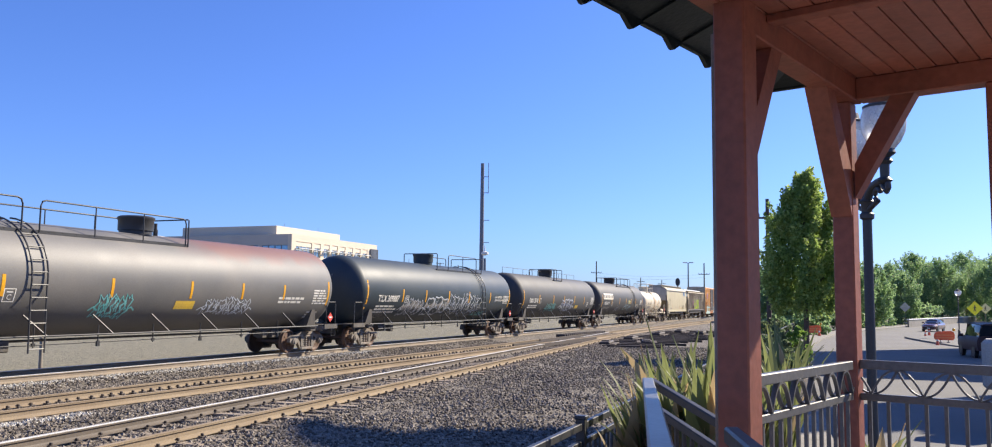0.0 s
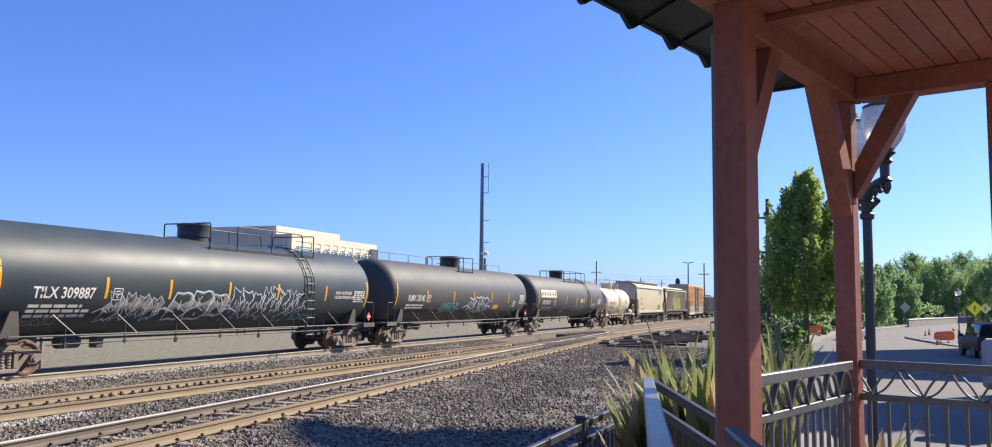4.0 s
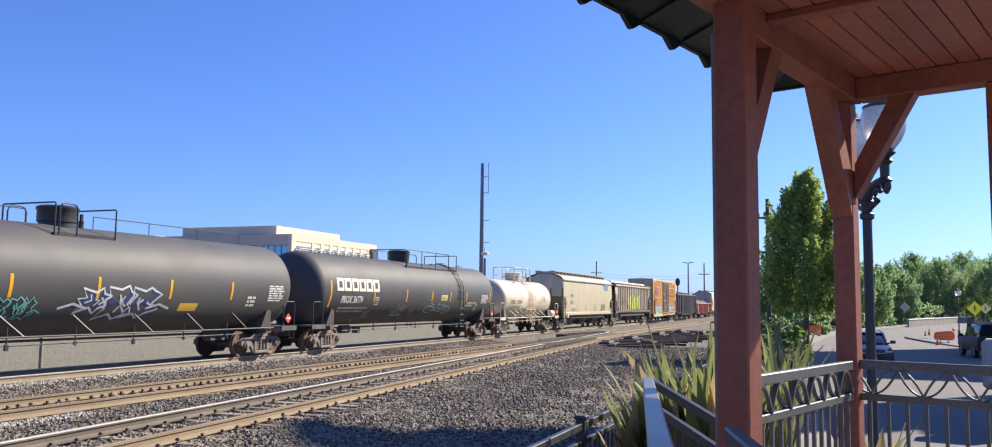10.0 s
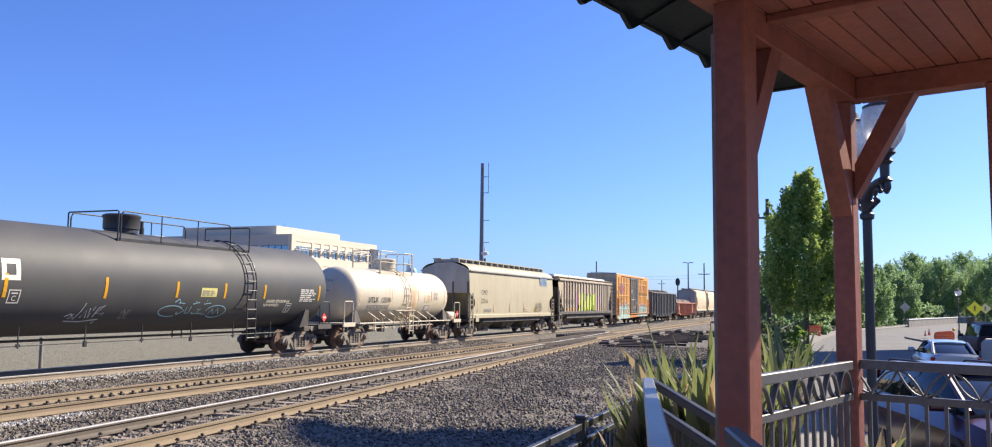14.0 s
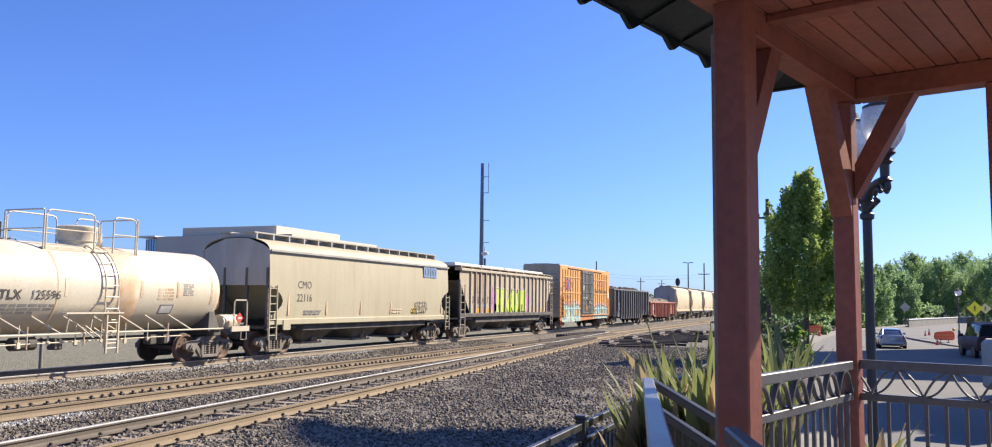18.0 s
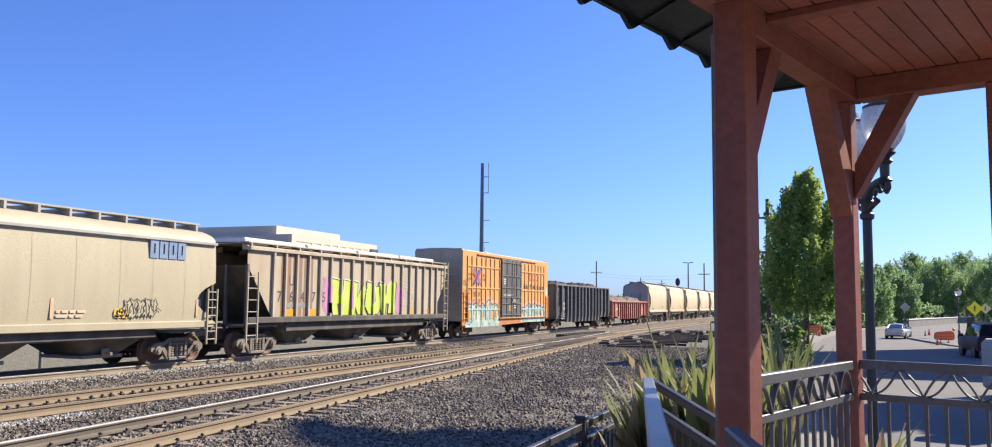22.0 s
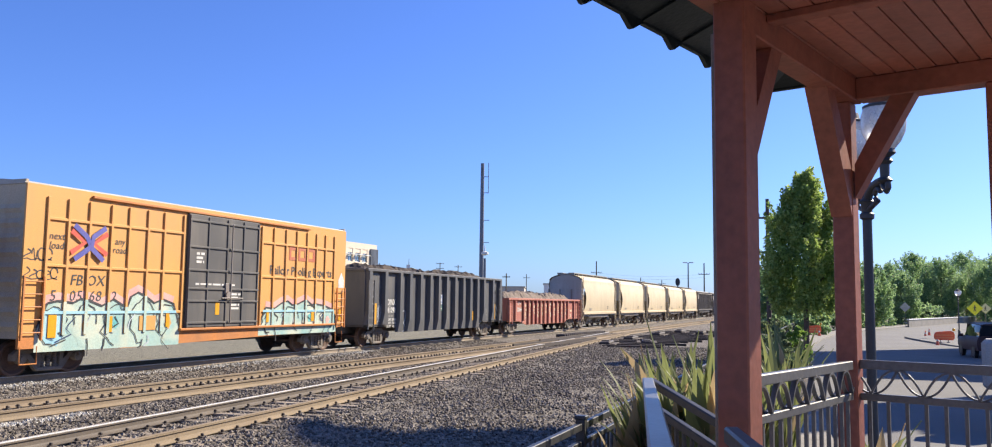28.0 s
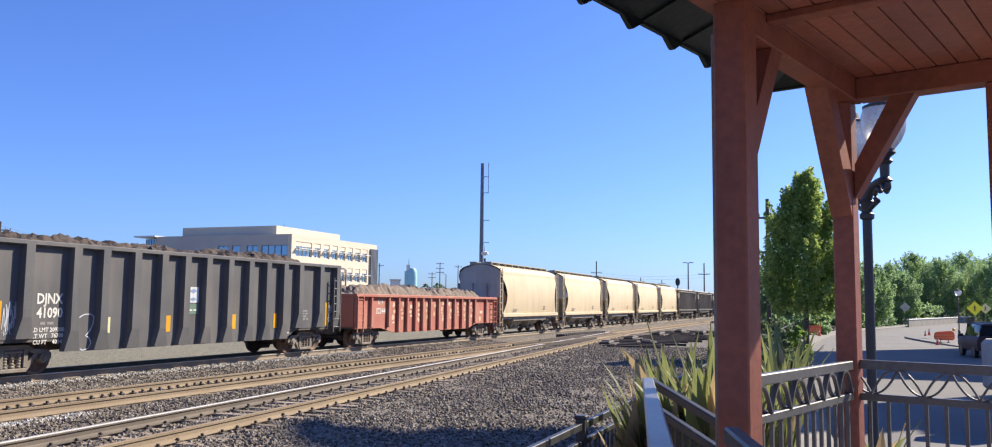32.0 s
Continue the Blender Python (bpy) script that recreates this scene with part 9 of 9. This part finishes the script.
def motor_car(name, label, paint, kind, m, low=1.0):
    """A car built along +x: body, cabin glass, pillars and roof, lamps, mirrors, bumpers, wheels."""
    car = thing(name, label, "car", "cars on the lot", m=m)
    if kind == "sedan":
        H, r = 1.45, 0.33
        body = [(-2.35, 0.6, 0.72, 0.6, 0.38, 0.7, 0.95), (-2.25, 0.8, 0.86, 0.72, 0.28, 0.75, 1.02), (-1.6, 0.84, 0.92, 0.78, 0.22, 0.78, 1.02), (0.0, 0.84, 0.92, 0.8, 0.22, 0.8, 0.98), (1.2, 0.84, 0.92, 0.76, 0.22, 0.76, 0.95), (2.0, 0.82, 0.88, 0.68, 0.24, 0.62, 0.80), (2.35, 0.6, 0.68, 0.5, 0.34, 0.5, 0.66)]
        cab = [(-1.95, 0.66, 0.7, 0.55, 0.98, 1.0, 1.03), (-1.1, 0.74, 0.72, 0.56, 0.98, 1.15, 1.38), (-0.3, 0.75, 0.73, 0.57, 0.98, 1.18, 1.44), (0.4, 0.75, 0.72, 0.56, 0.96, 1.15, 1.40), (1.35, 0.7, 0.68, 0.55, 0.93, 0.96, 0.99)]
        roof = [(-1.15, 0.56, 0.57, 0.5, 1.36, 1.385, 1.40), (-0.3, 0.58, 0.59, 0.52, 1.42, 1.445, 1.462), (0.45, 0.57, 0.58, 0.5, 1.37, 1.395, 1.42)]
        axles = (-1.38, 1.38)
    elif kind == "wagon":
        H, r = 1.82, 0.38
        body = [(-2.4, 0.78, 0.84, 0.78, 0.5, 0.9, 1.14), (-2.34, 0.86, 0.92, 0.84, 0.42, 0.92, 1.16), (-1.5, 0.88, 0.94, 0.86, 0.38, 0.95, 1.16), (0.0, 0.88, 0.94, 0.86, 0.38, 0.95, 1.14), (1.1, 0.88, 0.94, 0.85, 0.38, 0.92, 1.13), (2.1, 0.86, 0.92, 0.82, 0.40, 0.88, 1.08), (2.4, 0.74, 0.84, 0.74, 0.46, 0.78, 1.0)]
        cab = [(-2.32, 0.82, 0.8, 0.68, 1.12, 1.35, 1.70), (-2.2, 0.84, 0.81, 0.7, 1.12, 1.4, 1.77), (-0.4, 0.84, 0.81, 0.7, 1.12, 1.42, 1.79), (0.45, 0.84, 0.8, 0.69, 1.1, 1.4, 1.76), (1.1, 0.8, 0.78, 0.7, 1.08, 1.12, 1.16)]
        roof = [(-2.33, 0.7, 0.71, 0.64, 1.70, 1.735, 1.77), (-0.6, 0.72, 0.73, 0.66, 1.75, 1.785, 1.82), (0.5, 0.71, 0.72, 0.64, 1.72, 1.755, 1.79)]
        axles = (-1.4, 1.45)
    else:
        H, r = 1.68, 0.36
        body = [(-2.3, 0.65, 0.75, 0.65, 0.45, 0.8, 1.05), (-2.2, 0.84, 0.9, 0.78, 0.32, 0.85, 1.1), (-1.5, 0.86, 0.93, 0.8, 0.28, 0.85, 1.08), (0.0, 0.86, 0.93, 0.82, 0.28, 0.85, 1.05), (1.1, 0.86, 0.93, 0.8, 0.28, 0.82, 1.04), (1.95, 0.84, 0.9, 0.74, 0.30, 0.74, 0.95), (2.3, 0.62, 0.74, 0.6, 0.40, 0.62, 0.82)]
        cab = [(-2.15, 0.74, 0.74, 0.6, 1.05, 1.15, 1.3), (-1.7, 0.76, 0.74, 0.6, 1.05, 1.3, 1.6), (-0.4, 0.77, 0.75, 0.62, 1.05, 1.32, 1.66), (0.35, 0.77, 0.74, 0.6, 1.03, 1.3, 1.62), (1.3, 0.74, 0.72, 0.6, 1.0, 1.04, 1.08)]
        roof = [(-2.1, 0.6, 0.62, 0.54, 1.56, 1.585, 1.6), (-0.6, 0.63, 0.64, 0.56, 1.64, 1.665, 1.69), (0.45, 0.61, 0.62, 0.54, 1.58, 1.605, 1.63)]
        axles = (-1.35, 1.35)
    cab = [(x, a, b, c) + tuple(1.05 + (z - 1.05) * (low if z > 1.05 else 1.0) for z in zs) for x, a, b, c, *zs in cab]
    roof = [(x, a, b, c) + tuple(1.05 + (z - 1.05) * low for z in zs) for x, a, b, c, *zs in roof]
    H = 1.05 + (H - 1.05) * low
    loft(body, paint, "body", car)
    loft(cab, GLASS_DARK, "window_glass", car)
    loft(roof, paint, "roof", car)
    for s in (-1, 1):
        g = Geo()
        ch, rh = cab[-1], roof[-1]
        g.tube([(ch[0], s * 0.69, ch[6]), (rh[0], s * rh[2], rh[5])], 0.035, 6)
        part("front_pillar", g, paint, car)
        g = Geo().tube([(cab[0][0], s * 0.66, cab[0][6] - 0.02), (roof[0][0], s * roof[0][2], roof[0][5])], 0.05, 6)
        part("rear_pillar", g, paint, car)
        xm = -0.35
        part("door_pillar", Geo().tube([(xm, s * 0.79, 0.98), (xm + 0.05, s * 0.62, H - 0.06)], 0.03, 6), IRON_BLACK, car)
        mir = Geo().box(-0.07, 0.09, -0.12, 0.12, -0.07, 0.08, 0.04)
        mz = 1.04 if kind == "sedan" else 1.12
        part("mirror", mir, paint, car, m=pose(0.95, s * 0.98, mz))
        part("mirror_arm", Geo().tube([(0.98, s * 0.68, mz - 0.09), (0.97, s * 0.9, mz - 0.03)], 0.03, 6), IRON_BLACK, car)
        hl = body[-2]
        part("headlamp", Geo().box(-0.22, 0.08, -0.24, 0.2, -0.04, 0.05, 0.03), HEADLAMP, car, "clear headlamp", m=pose(2.24, s * 0.56, hl[5] - 0.02, 0, 0, -s * 28))
        part("tail_lamp", Geo().box(-0.05, 0.1, -0.17, 0.17, -0.08, 0.08, 0.03), TAILLAMP, car, "red tail lamp", m=pose(-2.27, s * 0.62, body[1][5] + 0.08, 0, 0, s * 18))
        part("wheel_arch", Geo().lathe([(-0.01, r + 0.06), (0.0, r + 0.07), (0.0, 0.0)], 24, axis="y"), IRON_BLACK, car, m=pose(axles[0], s * 0.925, r))
        part("wheel_arch", Geo().lathe([(-0.01, r + 0.06), (0.0, r + 0.07), (0.0, 0.0)], 24, axis="y"), IRON_BLACK, car, m=pose(axles[1], s * 0.925, r))
    part("grille", Geo().box(-0.04, 0.06, -0.5, 0.5, -0.09, 0.09, 0.03), IRON_BLACK, car, m=pose(2.28, 0, 0.55))
    part("front_bumper", Geo().box(-0.1, 0.06, -0.7, 0.7, -0.1, 0.1, 0.05), IRON_BLACK, car, m=pose(2.25, 0, 0.36))
    part("rear_bumper", Geo().box(-0.08, 0.1, -0.72, 0.72, -0.12, 0.1, 0.05), paint if kind == "sedan" else IRON_BLACK, car, m=pose(-2.3, 0, 0.48))
    part("grille_trim", Geo().tube([(2.2, -0.78, 0.66), (2.31, -0.5, 0.655), (2.36, 0, 0.65), (2.31, 0.5, 0.655), (2.2, 0.78, 0.66)], 0.012, 6), HEADLAMP, car, "bright grille trim")
    part("front_plate", Geo().box(0, 0.02, -0.16, 0.16, -0.08, 0.08), PLATE, car, m=pose(2.35, 0, 0.45))
    part("rear_plate", Geo().box(-0.02, 0, -0.16, 0.16, -0.08, 0.08), PLATE, car, m=pose(-2.4, 0, 0.72))
    if kind != "sedan":
        for s in (-1, 1):
            part("roof_rail", Geo().tube([(x, s * 0.585, 1.05 + (z - 1.05) * low) for x, z in ((-1.85, 1.59), (-1.7, 1.665), (-0.7, 1.70), (0.15, 1.66), (0.32, 1.60))], 0.018, 8), IRON_BLACK, car)
    return car, wheel_parts(car, axles, 0.82, r)


SILVER, SILVER_WHEELS = motor_car("silver_sedan", "silver-blue sedan driving across the lot", PAINT_SILVER, "sedan", pose(60, -5, lot_z(60)))
DARK, DARK_WHEELS = motor_car("dark_crossover", "deep red crossover driving towards the railing", PAINT_RED, "crossover", pose(40, -1.7, lot_z(40)), 0.84)
motor_car("parked_crossover", "dark maroon boxy sport utility vehicle parked at the island", PAINT_MAROON, "wagon", pose(57.6, -8.6, lot_z(57.6), 0, 0, 4) @ Matrix.Scale(1.12, 4))


def heading_rows(path):
    """Rows for a car that follows (t, x, y, heading in degrees)."""
    return [(t, pose(x, y, lot_z(x), 0, 0, a)) for t, x, y, a in path]


def rolled(path, t):
    """Distance run along a path at t, and so the turn of a wheel."""
    run = 0.0
    for p, q in zip(path, path[1:]):
        d = math.hypot(q[1] - p[1], q[2] - p[2])
        if t <= p[0]:
            break
        run += d * min(1.0, (t - p[0]) / (q[0] - p[0]))
    return run


def motions():
    """The train rolls past; its wheels turn with it. Two cars cross the lot."""
    times = [0.5 * i for i in range(65)]
    for car, x in CARS:
        walk(car, [(t, pose(x + train_shift(t), TRACK_Y, 0)) for t in times])
    turn = [i * 4 / 30 for i in range(241)]
    for w, off in WHEELS:
        walk(w, [(t, Matrix.Translation((off, 0, 0.457)) @ Matrix.Rotation(train_shift(t) / 0.457, 4, "Y")) for t in turn])
    dark = [(0.0, 124, -12.6, 160), (1.5, 109, -8.0, 163), (3.0, 95, -4.4, 165), (4.3, 84, -1.5, 170), (5.5, 75, -0.15, 176), (7.0, 65, -0.75, 183), (8.5, 55, -1.25, 183), (10.2, 42.6, -1.72, 182), (11.0, 34.0, -1.48, 181), (11.5, 29.2, -1.28, 182), (12.0, 25.0, -1.12, 183), (12.5, 21.4, -1.03, 185), (13.0, 18.5, -1.18, 187), (13.4, 16.4, -1.4, 190), (14.0, 13.9, -1.95, 196), (14.4, 12.6, -2.4, 202), (14.8, 11.7, -2.9, 212), (15.3, 10.7, -3.9, 228), (16.0, 9.2, -6.2, 239), (17.0, 7.0, -10.2, 242), (18.5, 3.3, -17.4, 243), (20.0, 1.2, -21.8, 245), (32.0, 0.8, -22.8, 245)]
    silver = [(0.0, -14.0, -9.5, 3), (8.0, -2.0, -9.0, 3), (10.5, 10.0, -8.4, 6), (11.6, 16.0, -7.2, 16), (12.1, 19.4, -5.9, 21), (12.5, 22.9, -4.75, 17), (13.0, 27.4, -4.3, 10), (13.4, 31.0, -4.1, 6), (14.0, 36.0, -3.98, 3), (14.5, 40.2, -4.05, 1), (16.5, 58.0, -4.15, -1), (17.0, 62.0, -4.2, -1), (18.0, 69.5, -4.2, 0), (19.0, 74, -4.1, 1), (20.0, 78, -4.15, -3), (21.0, 84, -4.75, -9), (22.4, 97, -7.2, -14), (23.4, 109, -10.3, -15), (24.0, 122, -13.6, -15), (25.0, 148, -20.5, -15), (27.0, 190, -31.5, -15), (32.0, 290, -58, -15)]
    for car, wheels, path in ((DARK, DARK_WHEELS, dark), (SILVER, SILVER_WHEELS, silver)):
        walk(car, heading_rows(path))
        for w, x, y, r in wheels:
            rows, t, last = [], 0.0, -1.0
            k = 0
            while k <= 960:
                a = rolled(path, k / 30) / r
                if k == 0 or k == 960 or a - last > 1.2:
                    if k and a - last > 1.5:
                        rows.append(((k - 1) / 30, pose(x, y, r) @ Matrix.Rotation(rolled(path, (k - 1) / 30) / r, 4, "Y")))
                    rows.append((k / 30, pose(x, y, r) @ Matrix.Rotation(a, 4, "Y")))
                    last = a
                k += 1
            walk(w, rows)


motions()
